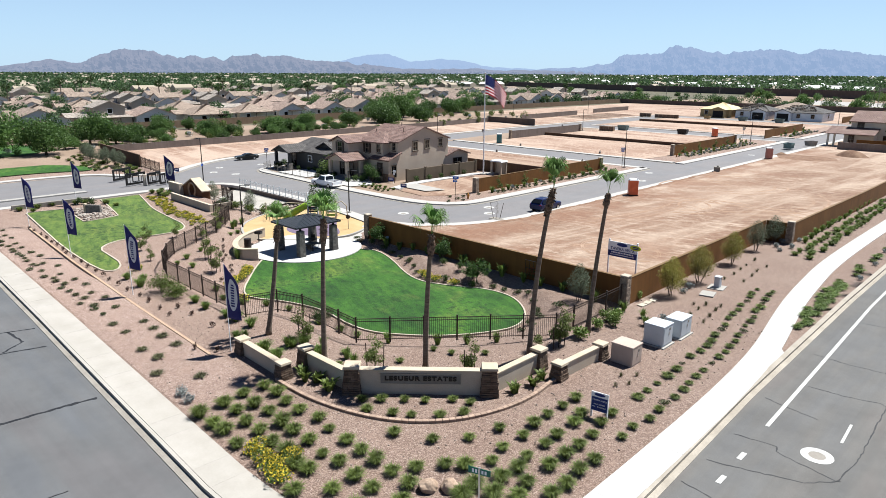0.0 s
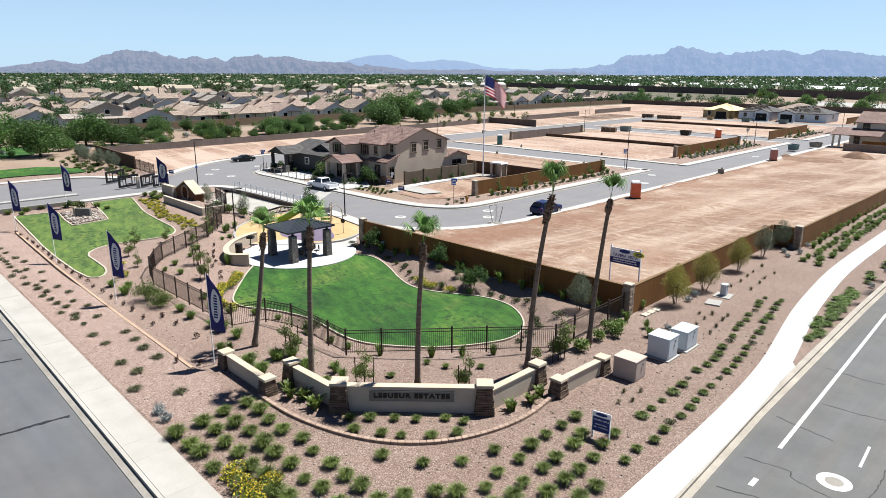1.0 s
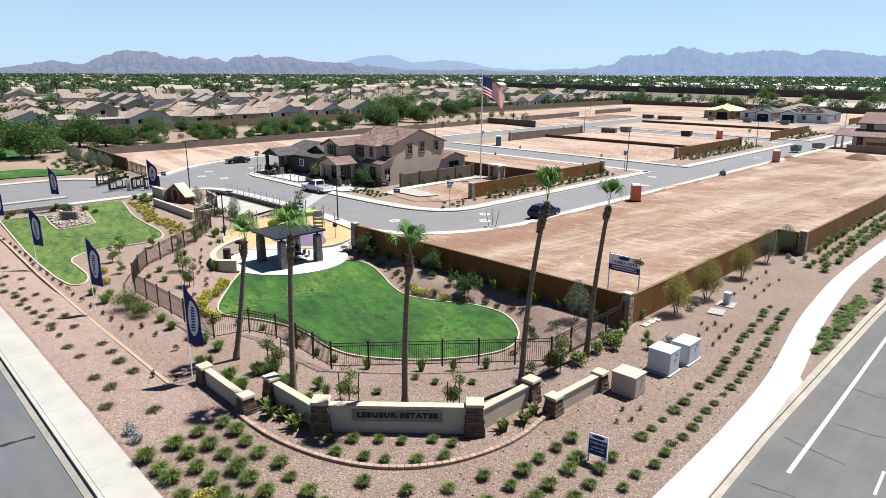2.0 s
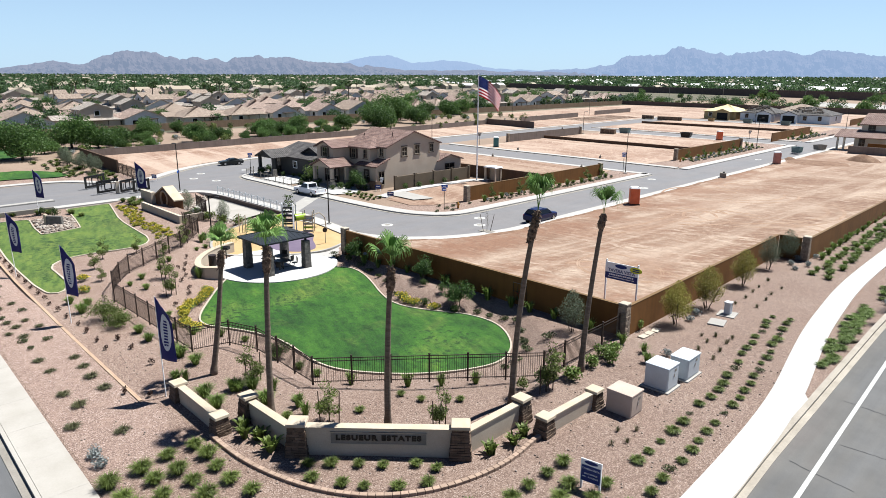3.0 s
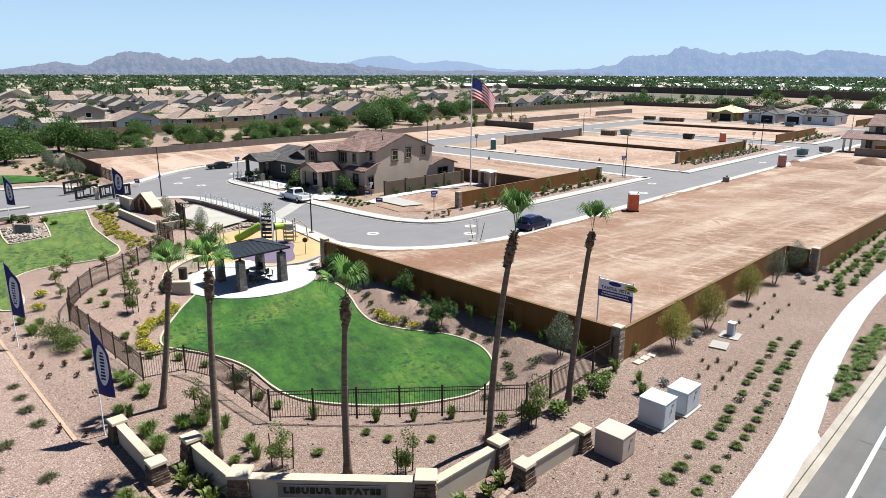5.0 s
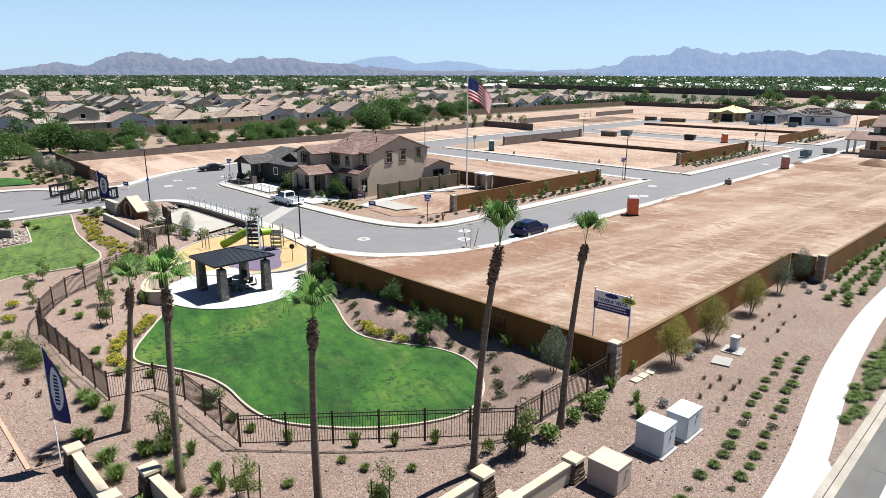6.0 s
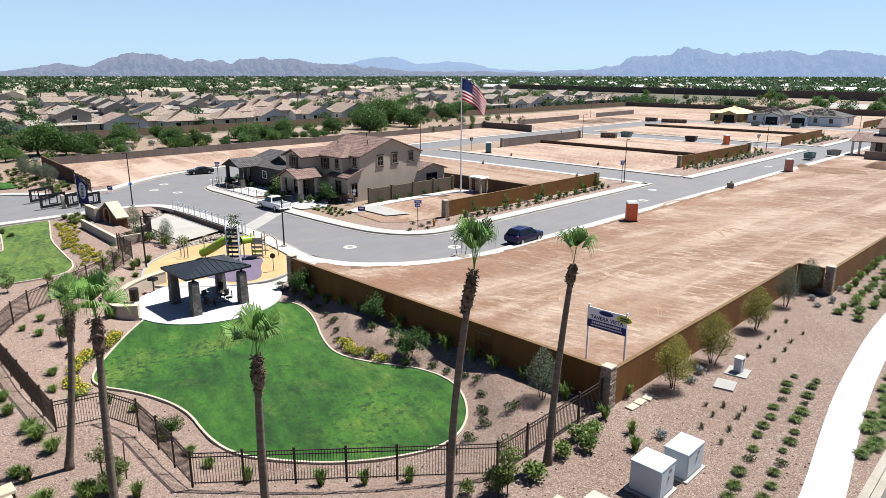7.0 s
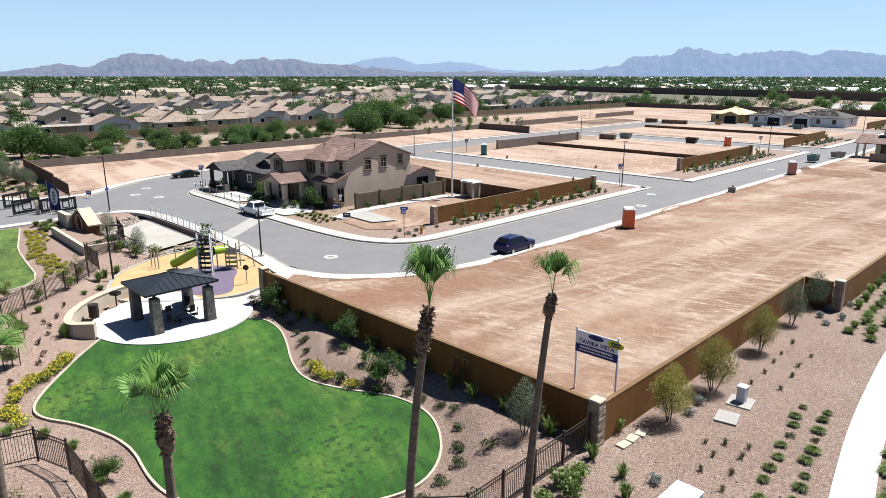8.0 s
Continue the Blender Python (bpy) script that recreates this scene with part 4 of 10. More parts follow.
crack([(-33.5, -6), (-32.4, 2), (-32.1, 5), (-31.9, 7.5), (-31.7, 8.8)], 0.2, -0.145, 1)
crack([(-41.5, 2), (-40.9, 6.5), (-40.2, 9.0)], 0.16, -0.145, 2)
crack([(-44.8, 2.5), (-44.2, 7.8), (-43.7, 9.3)], 0.14, -0.145, 3)
crack([(-44.1, 8.0), (-41.9, 8.2), (-40.9, 7.0)], 0.13, -0.145, 4)
crack([(-52, 0), (-51.6, 9.2)], 0.14, -0.145, 5)
crack([(-60, 2), (-59.6, 9.5)], 0.14, -0.145, 6)
crack([(-25, 2), (-24.8, 5.5)], 0.06, -0.145, 7)
crack([(-8.7, 24.3), (-7.1, 24.8), (-5.4, 25.4), (-4.4, 26.5)], 0.06, -0.1415, 8)
crack([(-8.7, 27.1), (-7.0, 27.4), (-6.9, 26.9), (-4.5, 26.4), (-4.3, 28.6), (-4.5, 34.6)], 0.05, -0.1415, 9)
crack([(-8.8, 38.8), (-7, 38.6), (-5.2, 38.8), (-2, 38.4)], 0.05, -0.1415, 10)
crack([(-7.8, 34.3), (-6.2, 34.4), (-4.8, 34.8), (-3.0, 33.5)], 0.05, -0.1415, 11)
crack([(-8.8, 22.2), (-7, 21.9), (-3, 22.4)], 0.05, -0.1415, 12)
crack([(-8.9, 31.5), (-6.5, 31.0)], 0.05, -0.1415, 13)
for k, y0 in enumerate((46, 53, 61, 70, 84)):
    crack([(-8.8, y0), (-5, y0 + 0.6), (0, y0 - 0.5)], 0.05, -0.1415, 20 + k)

# ---- lawns, slab, play surface, court ----
lawn = sheet("lawn", LAWN, lambda x, y: lawn_z(x, y) + 0.0, M["lawn"], 0.8)
tagged(lawn, "mown green lawn with worn yellowish patches", "lawn", kind="structure")
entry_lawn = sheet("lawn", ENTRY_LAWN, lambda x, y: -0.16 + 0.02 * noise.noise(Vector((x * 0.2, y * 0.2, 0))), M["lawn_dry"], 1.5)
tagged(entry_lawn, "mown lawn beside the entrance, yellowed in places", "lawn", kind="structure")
for poly, top, lab in ((LAWN, lambda x, y: lawn_z(x, y) + 0.05, "pale concrete kerb round the lawn"), (ENTRY_LAWN, -0.10, "pale concrete kerb round the entrance lawn")):
    ob = ribbon("lawn_kerb", resample(poly, 0.5, True), -0.01, 0.10 if poly is LAWN else 0.12, top, -1.1 if poly is LAWN else -0.4, M["kerb"], closed=True)
    tagged(ob, lab, "kerb", kind="structure")
far_lawn = sheet("lawn", chaikin([(-111.5, 14), (-111.5, 22), (-111.8, 28), (-109.0, 34.4), (-113, 35.5), (-119, 33), (-124, 26), (-124, 14)], 2), 0.12, M["lawn"], 3)
tagged(far_lawn, "strip of lawn across the entry road", "lawn", kind="structure")
park_lawn = sheet("lawn", chaikin([(-134, 18), (-134, 31), (-137, 35), (-147, 37.5), (-156, 35), (-160, 20)], 2), 0.42, M["lawn"], 6)
tagged(park_lawn, "park lawn under old trees", "lawn", kind="structure")

bm = bmesh.new()
prism(bm, [(SLAB_C[0] + SLAB_R * math.cos(2 * math.pi * k / 64), SLAB_C[1] + SLAB_R * math.sin(2 * math.pi * k / 64)) for k in range(64)], -1.1, -0.45)
slab = part("floor", bm, M["walk"])
tagged(slab, "round bright concrete floor under the pavilion", "floor", kind="structure")
ramp_path = ribbon("pavement", resample([(-48.9, 36.9), (-49.2, 38.6), (-50.0, 40.5), (-51.2, 42.5)], 0.5), -0.85, 0.85, lambda x, y: -0.445 + 0.462 * smooth(37.4, 42.2, y), None, M["walk_new"])
tagged(ramp_path, "short concrete path from the street to the pavilion", "pavement", kind="structure")
landing = sheet("pavement", [(-54.6, 43.12), (-53.6, 42.1), (-51.9, 41.7), (-50.2, 42.4), (-50.6, 43.5), (-52.6, 43.12)], 0.0212, M["walk_new"], 30)
tagged(landing, "concrete landing between path and street pavement", "pavement", kind="structure")
play = sheet("play_floor", PLAY, lambda x, y: play_z(x, y), M["play_sand"], 1.0)
tagged(play, "ochre rubber floor of the playground", "play floor", kind="structure")
ob = ribbon("play_kerb", resample(PLAY, 0.5, True), -0.02, 0.22, lambda x, y: play_z(x, y) + 0.05, None, M["concrete"], closed=True)
tagged(ob, "pale kerb round the playground", "kerb", kind="structure")
violet = sheet("play_floor", chaikin([(-53.2, 38.9), (-54.8, 40.3), (-57.2, 40.2), (-58.5, 37.5), (-56.5, 34.8), (-53.6, 34.8), (-51.2, 35.8), (-50.5, 37.3), (-51.6, 38.2)], 2), lambda x, y: play_z(x, y) + 0.012, M["play_violet"], 1.0)
tagged(violet, "violet patch in the playground floor", "play floor", kind="structure")
court = sheet("court", chaikin([(-67.3, 38.5), (-67.1, 38.8), (-68.8, 43.2), (-69.0, 43.4), (-81.4, 43.4), (-81.4, 43.1), (-77.8, 39.0), (-77.4, 38.7)], 1), -0.5, M["walk_s"], 4, 0.3)
tagged(court, "sunken bright concrete court", "court", kind="structure")
# the dark block colour stands in for the shadow on this wall's face
ob = ribbon("retaining_wall", resample([(-82.4, 43.5), (-64.5, 43.45)], 1.0), -0.12, 0.0, -0.02, -0.9, M["wall_far"])
tagged(ob, "low retaining wall between street and court", "wall", kind="structure")


# ---- building lots ----
def lot_z(x, y):
    return 0.05 + 0.07 * noise.noise(Vector((x * 0.12, y * 0.12, 5))) + 0.05 * noise.noise(Vector((x * 0.6, y * 0.35, 9)))


big_lot = [(-47.0, 38.6), (-20.45, 38.6), (-20.45, 63.9), (-17.9, 63.9), (-17.9, 150), (-41.0, 150)] + [(-41.2, 130), (-41.1, 100), (-41.45, 99), (-41.25, 90), (-41.5, 74), (-41.1, 73), (-41.4, 60), (-41.3, 55.4), (-42.6, 50.3), (-43.8, 47.4), (-47.0, 43.5), (-49.4, 42.95), (-50.1, 42.5), (-49.0, 40.6), (-48.2, 39.6)]
lot = sheet("building_lot", big_lot, lot_z, M["dirt"], 1.5)
tagged(lot, "bare graded building lot with tyre and scraper tracks", "dirt lot", kind="structure")
def dirt_spill(line, seed, label):
    """Loose dirt that has crept over the pavement's edge, with a ragged outline and small clods."""
    pts = resample(line, 0.22)
    verts, faces = [], []
    for i, ((x, y), (nx, ny)) in enumerate(zip(pts, normals2(pts))):
        w = 0.22 + 0.42 * noise.noise(Vector((i * 0.05, seed, 0))) + 0.26 * noise.noise(Vector((i * 0.23, seed, 4))) + 0.10 * noise.noise(Vector((i * 0.9, seed, 8)))
        w = max(0.02, w)
        for u, z in ((-0.5, 0.02), (0.0, 0.085), (w * 0.6, 0.07), (w, 0.018)):
            verts.append((x + nx * u, y + ny * u, z + (0.035 * noise.noise(Vector((x * 2.1, y * 2.1, u * 3))) if 0 <= u < w else 0)))
    for i in range(len(pts) - 1):
        for j in range(3):
            faces.append((4 * i + j, 4 * i + j + 1, 4 * i + j + 5, 4 * i + j + 4))
    ob = link_mesh("dirt_edge", verts, faces, M["dirt_red"])
    fix_normals(ob)
    tagged(ob, label, "dirt edge", kind="structure")


M["dirt_red"] = surface("damp reddish dirt", (0.120, 0.062, 0.038), (0.235, 0.150, 0.100), 0.7, 5, 0.4, 0.95, 0.7, 0.05)
dirt_spill([(-47.0, 43.5), (-43.85, 47.4), (-42.65, 50.3), (-41.4, 55.4), (-41.45, 60), (-41.2, 73), (-41.5, 90), (-41.4, 99), (-41.2, 112), (-41.2, 128)], 3, "ragged edge of reddish dirt along the pavement")
for poly in ([(-103.0, 99.3), (-57.0, 99.0), (-55.7, 92), (-55.7, 79), (-92, 79), (-96, 79)],
             [(-67, 77.5), (-56, 77.5), (-55.8, 62), (-56.6, 58.2), (-58.4, 56.2), (-63, 56.6), (-65.5, 60)],
             [(-97, 110.9), (-57, 110.6), (-55.9, 119), (-55.9, 149), (-57, 161.9), (-97, 162.4), (-97.2, 140)],
             [(-106, 175.4), (-57, 174.8), (-55.9, 180), (-56.0, 224.5), (-106, 225)],
             [(-129.8, 42.5), (-103.5, 41.8), (-103.9, 46.3), (-107.2, 50.7), (-110.3, 56), (-112.2, 66), (-115.2, 90), (-117.2, 115), (-118, 150), (-118, 226), (-134, 226), (-133, 120)],
             [(-170, 236.5), (-57, 236.5), (-57, 305), (-170, 305)], [(-168, 190), (-118.3, 190), (-118.3, 236), (-168, 236)],
             [(-40, 150.5), (-18, 150.5), (-18, 305), (-40, 305)]):
    ob = sheet("building_lot", poly, lambda x, y: 0.02 + 0.4 * (lot_z(x, y) - 0.05) + (0.3 * smooth(-115, -128, x)), M["dirt3"] if min(p[1] for p in poly) in (79, 56.2) else M["dirt2"], 4)
    tagged(ob, "bare orange-brown building lot", "dirt lot", kind="structure")


# ---- walls ----
def wall(name, pts, h, t, material, cap=None, z0=0.0, label="", piers=()):
    """A block wall along a line, with a cap that stands a little proud."""
    pts = resample(pts, 4.0) if len(pts) == 2 else pts
    root = ribbon(name, pts, -t / 2, t / 2, z0 + h, z0 - 0.4, M[material])
    tagged(root, label, "wall", kind="structure")
    if cap:
        ribbon("coping", pts, -t / 2 - 0.008, t / 2 + 0.008, z0 + h + 0.03, z0 + h - 0.01, M[cap], parent=root)
    return root


def stone_unit(seed):
    """One rough stone of unit size."""
    rr = random.Random(seed)
    bm = bmesh.new()
    box(bm, 0, 0, 0, 1, 1, 1)
    for v in bm.verts:
        v.co += Vector((rr.uniform(-0.05, 0.05), rr.uniform(-0.05, 0.05), rr.uniform(-0.08, 0.08)))
    me = bpy.data.meshes.new("stone")
    bm.to_mesh(me)
    bm.free()
    return me


STONES = {k: [stone_unit(s) for s in range(6)] for k in ("stone", "stone_grey", "stone_pale")}
for k, meshes in STONES.items():
    for me in meshes:
        me.materials.append(M[k])


def stone_pier(name, x, y, h, w0, w1, rz, course, kind="stone", label="", cap_over=0.07, category="pillar", cap_mat="cap", cap_h=0.13, z0=0.0):
    """A tapered pier of stacked stones with a precast cap."""
    t = thing(name, label, category, x, y, z0, rz)
    bm = bmesh.new()
    box(bm, 0, 0, h / 2 - 0.15, w0 - 0.06, w0 - 0.06, h + 0.3, taper=(w1 - 0.06) / (w0 - 0.06))
    part("core", bm, M["trim_dark"], t)
    n = max(3, round(h / course))
    for i in range(n):
        zc = (i + 0.5) * h / n
        w = w0 + (w1 - w0) * (i + 0.5) / n
        for side in range(4):
            cuts = sorted([0.0, 1.0] + [R.uniform(0.25, 0.75)]) if (i + side) % 3 else [0.0, 0.33 + R.uniform(-0.06, 0.06), 0.68 + R.uniform(-0.06, 0.06), 1.0]
            for a, b in zip(cuts, cuts[1:]):
                o = new("stone", R.choice(STONES[kind]))
                o.parent = t
                mid = ((a + b) / 2 - 0.5) * w
                deep = 0.13 + R.uniform(-0.03, 0.035)
                o.matrix_basis = pose(0, 0, zc, 0, 0, 90 * side) @ pose(mid, -w / 2 + 0.05, 0, 0, 0, R.uniform(-2, 2)) @ Matrix.Diagonal(((b - a) * w - 0.012, deep, h / n - 0.014, 1))
    if cap_h:
        bm = bmesh.new()
        box(bm, 0, 0, h + cap_h / 2, w1 + 2 * cap_over, w1 + 2 * cap_over, cap_h, taper=0.94, bevel=0.015)
        part("cap", bm, M[cap_mat], t)
    return t


# the two walls of the corner lot
wall("wall_north", [(-47.0, 38.27), (-20.5, 38.27)], 1.86, 0.2, "wall_tan", "wall_cap", 0.0, "ochre painted block wall, shaded on the lawn side")
wall("wall_east", [(-20.17, 38.55), (-20.17, 63.55)], 1.86, 0.2, "wall_tan", "wall_cap", 0.0, "ochre painted block wall along the gravel bed")
wall("wall_jog", [(-20.05, 63.65), (-18.3, 63.65)], 1.86, 0.2, "wall_tan", "wall_cap", 0.0, "short return of the ochre wall, in shade")
wall("wall_far_east", [(-17.85, 64.0), (-17.5, 87), (-17.4, 150)], 1.86, 0.2, "wall_tan", "wall_cap", 0.0, "ochre painted block wall beside the planted strip")
stone_pier("wall_pier", -20.3, 38.2, 2.0, 0.56, 0.52, 0, 0.14, "stone_pale", "pale stacked-stone pier at the wall's corner", 0.03, cap_mat="kerb", cap_h=0.08)
stone_pier("wall_pier", -47.3, 38.3, 2.0, 0.56, 0.52, 0, 0.14, "stone_pale", "stacked-stone pier at the end of the wall", 0.03, cap_mat="kerb", cap_h=0.08)
stone_pier("wall_pier", -17.95, 63.75, 2.0, 0.56, 0.52, 0, 0.14, "stone_pale", "pale stacked-stone pier where the wall steps out", 0.03, cap_mat="kerb", cap_h=0.08)
# garden wall of the model home's lot, and those of the lots behind
wall("wall_lot_a", [(-55.45, 63.2), (-55.45, 92.6)], 1.75, 0.2, "wall_tan", "wall_cap", 0.0, "ochre painted wall beside a planted verge")
wall("wall_lot_b", [(-74.5, 78.3), (-55.6, 78.3)], 1.7, 0.2, "wall_brown", "wall_brown", 0.0, "dark brown wall behind the model home's yard")
stone_pier("wall_pier", -55.45, 62.8, 1.85, 0.6, 0.56, 0, 0.14, "stone_pale", "stacked-stone pier at the wall's end", 0.03, cap_mat="kerb", cap_h=0.08)
stone_pier("wall_pier", -55.45, 92.9, 1.85, 0.6, 0.56, 0, 0.14, "stone_pale", "stacked-stone pier at the wall's end", 0.03, cap_mat="kerb", cap_h=0.08)
wall("wall_lot_c", [(-55.8, 119.2), (-55.8, 148.6)], 1.85, 0.2, "wall_tan", "wall_cap", 0.0, "ochre painted wall at the end of the lots")
stone_pier("wall_pier", -55.8, 118.9, 2.0, 0.6, 0.56, 0, 0.2, "stone_pale", "stacked-stone pier at the wall's end", 0.03, cap_mat="kerb", cap_h=0.08)
stone_pier("wall_pier", -55.8, 148.9, 2.0, 0.6, 0.56, 0, 0.2, "stone_pale", "stacked-stone pier at the wall's end", 0.03, cap_mat="kerb", cap_h=0.08)
wall("wall_lot_d", [(-97.3, 136.0), (-56, 136.0)], 0.65, 0.2, "wall_brown", "wall_brown", 0.0, "low brown wall between two rows of lots")
wall("wall_lot_e", [(-97.4, 122.5), (-97.4, 151.5)], 1.75, 0.2, "wall_grey", "wall_grey", 0.0, "grey-brown block wall at the end of the lots")
stone_pier("wall_pier", -97.4, 122.3, 1.9, 0.6, 0.56, 0, 0.2, "stone_pale", "stacked-stone pier at the wall's end", 0.03, cap_mat="kerb", cap_h=0.08)
stone_pier("wall_pier", -97.4, 151.7, 1.9, 0.6, 0.56, 0, 0.2, "stone_pale", "stacked-stone pier at the wall's end", 0.03, cap_mat="kerb", cap_h=0.08)
wall("wall_lot_f", [(-56.2, 168.6), (-56.6, 198.0)], 1.85, 0.2, "wall_tan", "wall_cap", 0.0, "ochre painted wall at the end of the lots")
wall("wall_lot_g", [(-106, 200.0), (-56.8, 200.0)], 0.65, 0.2, "wall_brown", "wall_brown", 0.0, "low brown wall between two rows of lots")
wall("wall_lot_h", [(-132.5, 172), (-134.5, 207)], 1.8, 0.2, "wall_grey", "wall_grey", 0.0, "grey-brown block wall at the end of the lots")
wall("wall_lot_i", [(-137, 222), (-138, 250)], 1.8, 0.2, "wall_grey", "wall_grey", 0.0, "grey-brown block wall at the end of the lots")
wall("wall_lot_j", [(-133.5, 156.6), (-116.5, 157.4)], 1.9, 0.2, "wall_far", "wall_far", 0.0, "dark brown block wall between lots")
wall("wall_lot_k", [(-56.8, 238), (-56.5, 300)], 1.85, 0.2, "wall_tan", "wall_cap", 0.0, "ochre painted wall at the end of the lots")
# edge of the development
wall("wall_west", [(-130, 43.5), (-130.5, 90), (-131.5, 130), (-133.5, 156.5)], 1.25, 0.2, "wall_grey", "wall_grey", 0.3, "long grey-brown block wall behind the lots")
wall("wall_entry", [(-130.5, 43.0), (-108.5, 41.4)], 1.8, 0.2, "wall_brown", "wall_brown", 0.15, "brown block wall beside the entrance")
wall("wall_suburb", [(-175, 30), (-175, 160), (-175, 308)], 1.9, 0.2, "suburb_wall", "suburb_wall", 0.3, "sandy block wall of the older suburb")
wall("wall_back", [(-175, 308.5), (-57, 308.5), (10, 309)], 2.2, 0.25, "wall_far", "wall_far", 0.0, "dark block wall closing the development")
wall("wall_beyond", [(-480, 590), (-335, 535), (-228, 515), (-156, 492), (-60, 462), (80, 425)], 5.0, 0.3, "wall_far", "wall_far", 0.0, "dark sound wall along the highway")
hw = sheet("road", [(-420, 512), (-228, 480), (-150, 440), (-60, 408), (60, 372), (60, 342), (-60, 358), (-160, 385), (-240, 420), (-420, 470)], 0.08, M["concrete"], 300)
tagged(hw, "pale highway behind the walls", "road", kind="structure")


# ---- plants: leaves, shrubs, trees, palms ----
def leaf_cards(centres, sizes, rng, aspect=0.55, up=0.0):
    """Small pointed leaves at the given places, turned every way."""
    n = len(centres)
    c = np.asarray(centres, float)
    s = np.asarray(sizes, float)[:, None]
    a = rng.normal(size=(n, 3))
    a[:, 2] += up
    a /= np.linalg.norm(a, axis=1, keepdims=True)
    b = np.cross(a, rng.normal(size=(n, 3)))
    b /= np.linalg.norm(b, axis=1, keepdims=True) + 1e-9
    v = np.stack([c - a * s * 0.5, c + b * s * aspect * 0.5, c + a * s * 0.5, c - b * s * aspect * 0.5], 1).reshape(-1, 3)
    f = np.arange(4 * n).reshape(n, 4)
    return v, f


def np_mesh(name, v, f, materials, smooth=False):
    me = bpy.data.meshes.new(name)
    me.from_pydata(v.tolist(), [], f.tolist())
    for m in materials:
        me.materials.append(m)
    return me


def tuft_mesh(name, n, h, spread, width, material, seed, droop=0.3, flat=1.0):
    """A tuft of pointed blades that lean outward."""
    rng = np.random.default_rng(seed)
    verts, faces = [], []
    for k in range(n):
        a = rng.uniform(0, 2 * math.pi)
        lean = rng.uniform(0.08, 1.0) * spread
        ll = h * rng.uniform(0.6, 1.1)
        r0 = rng.uniform(0, 0.28) * spread
        d = Vector((math.cos(a), math.sin(a), 0))
        side = Vector((-d.y, d.x, 0)) * width * rng.uniform(0.6, 1.3)
        p0 = d * r0 + Vector((rng.uniform(-0.03, 0.03), rng.uniform(-0.03, 0.03), -0.03))
        p1 = d * (r0 + lean * 0.55) + Vector((0, 0, ll * 0.7 * flat))
        p2 = d * (r0 + lean) + Vector((0, 0, ll * (1 - droop * rng.uniform(0.3, 1.3)) * flat))
        i = len(verts)
        verts += [p0 - side * 0.5, p0 + side * 0.5, p1 + side * 0.6, p1 - side * 0.6, p2]
        faces += [(i, i + 1, i + 2, i + 3), (i + 3, i + 2, i + 4)]
    me = bpy.data.meshes.new(name)
    me.from_pydata([tuple(v) for v in verts], [], faces)
    me.materials.append(material)
    return me


def bush_mesh(name, n, rx, h, size, material, seed, lobes=6, extra=None):
    """A bush of many small leaves in a few uneven lobes, thin in places; extra adds flowers near the outside."""
    rng = np.random.default_rng(seed)
    cs, ss = [], []
    lob = [(rng.uniform(-0.45, 0.45) * rx, rng.uniform(-0.45, 0.45) * rx, h * rng.uniform(0.35, 0.68), rx * rng.uniform(0.4, 0.62), h * rng.uniform(0.28, 0.42)) for _ in range(lobes)]
    for k in range(n):
        lx, ly, lz, lr, lh = lob[k % lobes]
        d = rng.normal(size=3)
        d /= np.linalg.norm(d)
        r = rng.uniform(0.55, 1.08)
        cs.append((lx + d[0] * lr * r, ly + d[1] * lr * r, max(0.02, lz + d[2] * lh * r)))
        ss.append(size * rng.uniform(0.6, 1.3))
    v, f = leaf_cards(cs, ss, rng)
    mats = [material]
    me = np_mesh(name, v, f, mats)
    if extra:
        mat2, m, size2 = extra
        cs = []
        for k in range(m):
            lx, ly, lz, lr, lh = lob[k % lobes]
            d = rng.normal(size=3)
            d[2] = abs(d[2])
            d /= np.linalg.norm(d)
            cs.append((lx + d[0] * lr * 1.08, ly + d[1] * lr * 1.08, max(0.05, lz + d[2] * lh * 1.1)))
        v2, f2 = leaf_cards(cs, [size2 * rng.uniform(0.7, 1.3) for _ in cs], rng, 0.9)
        return me, np_mesh("blossom", v2, f2, [mat2])
    return me


PLANTS = {}


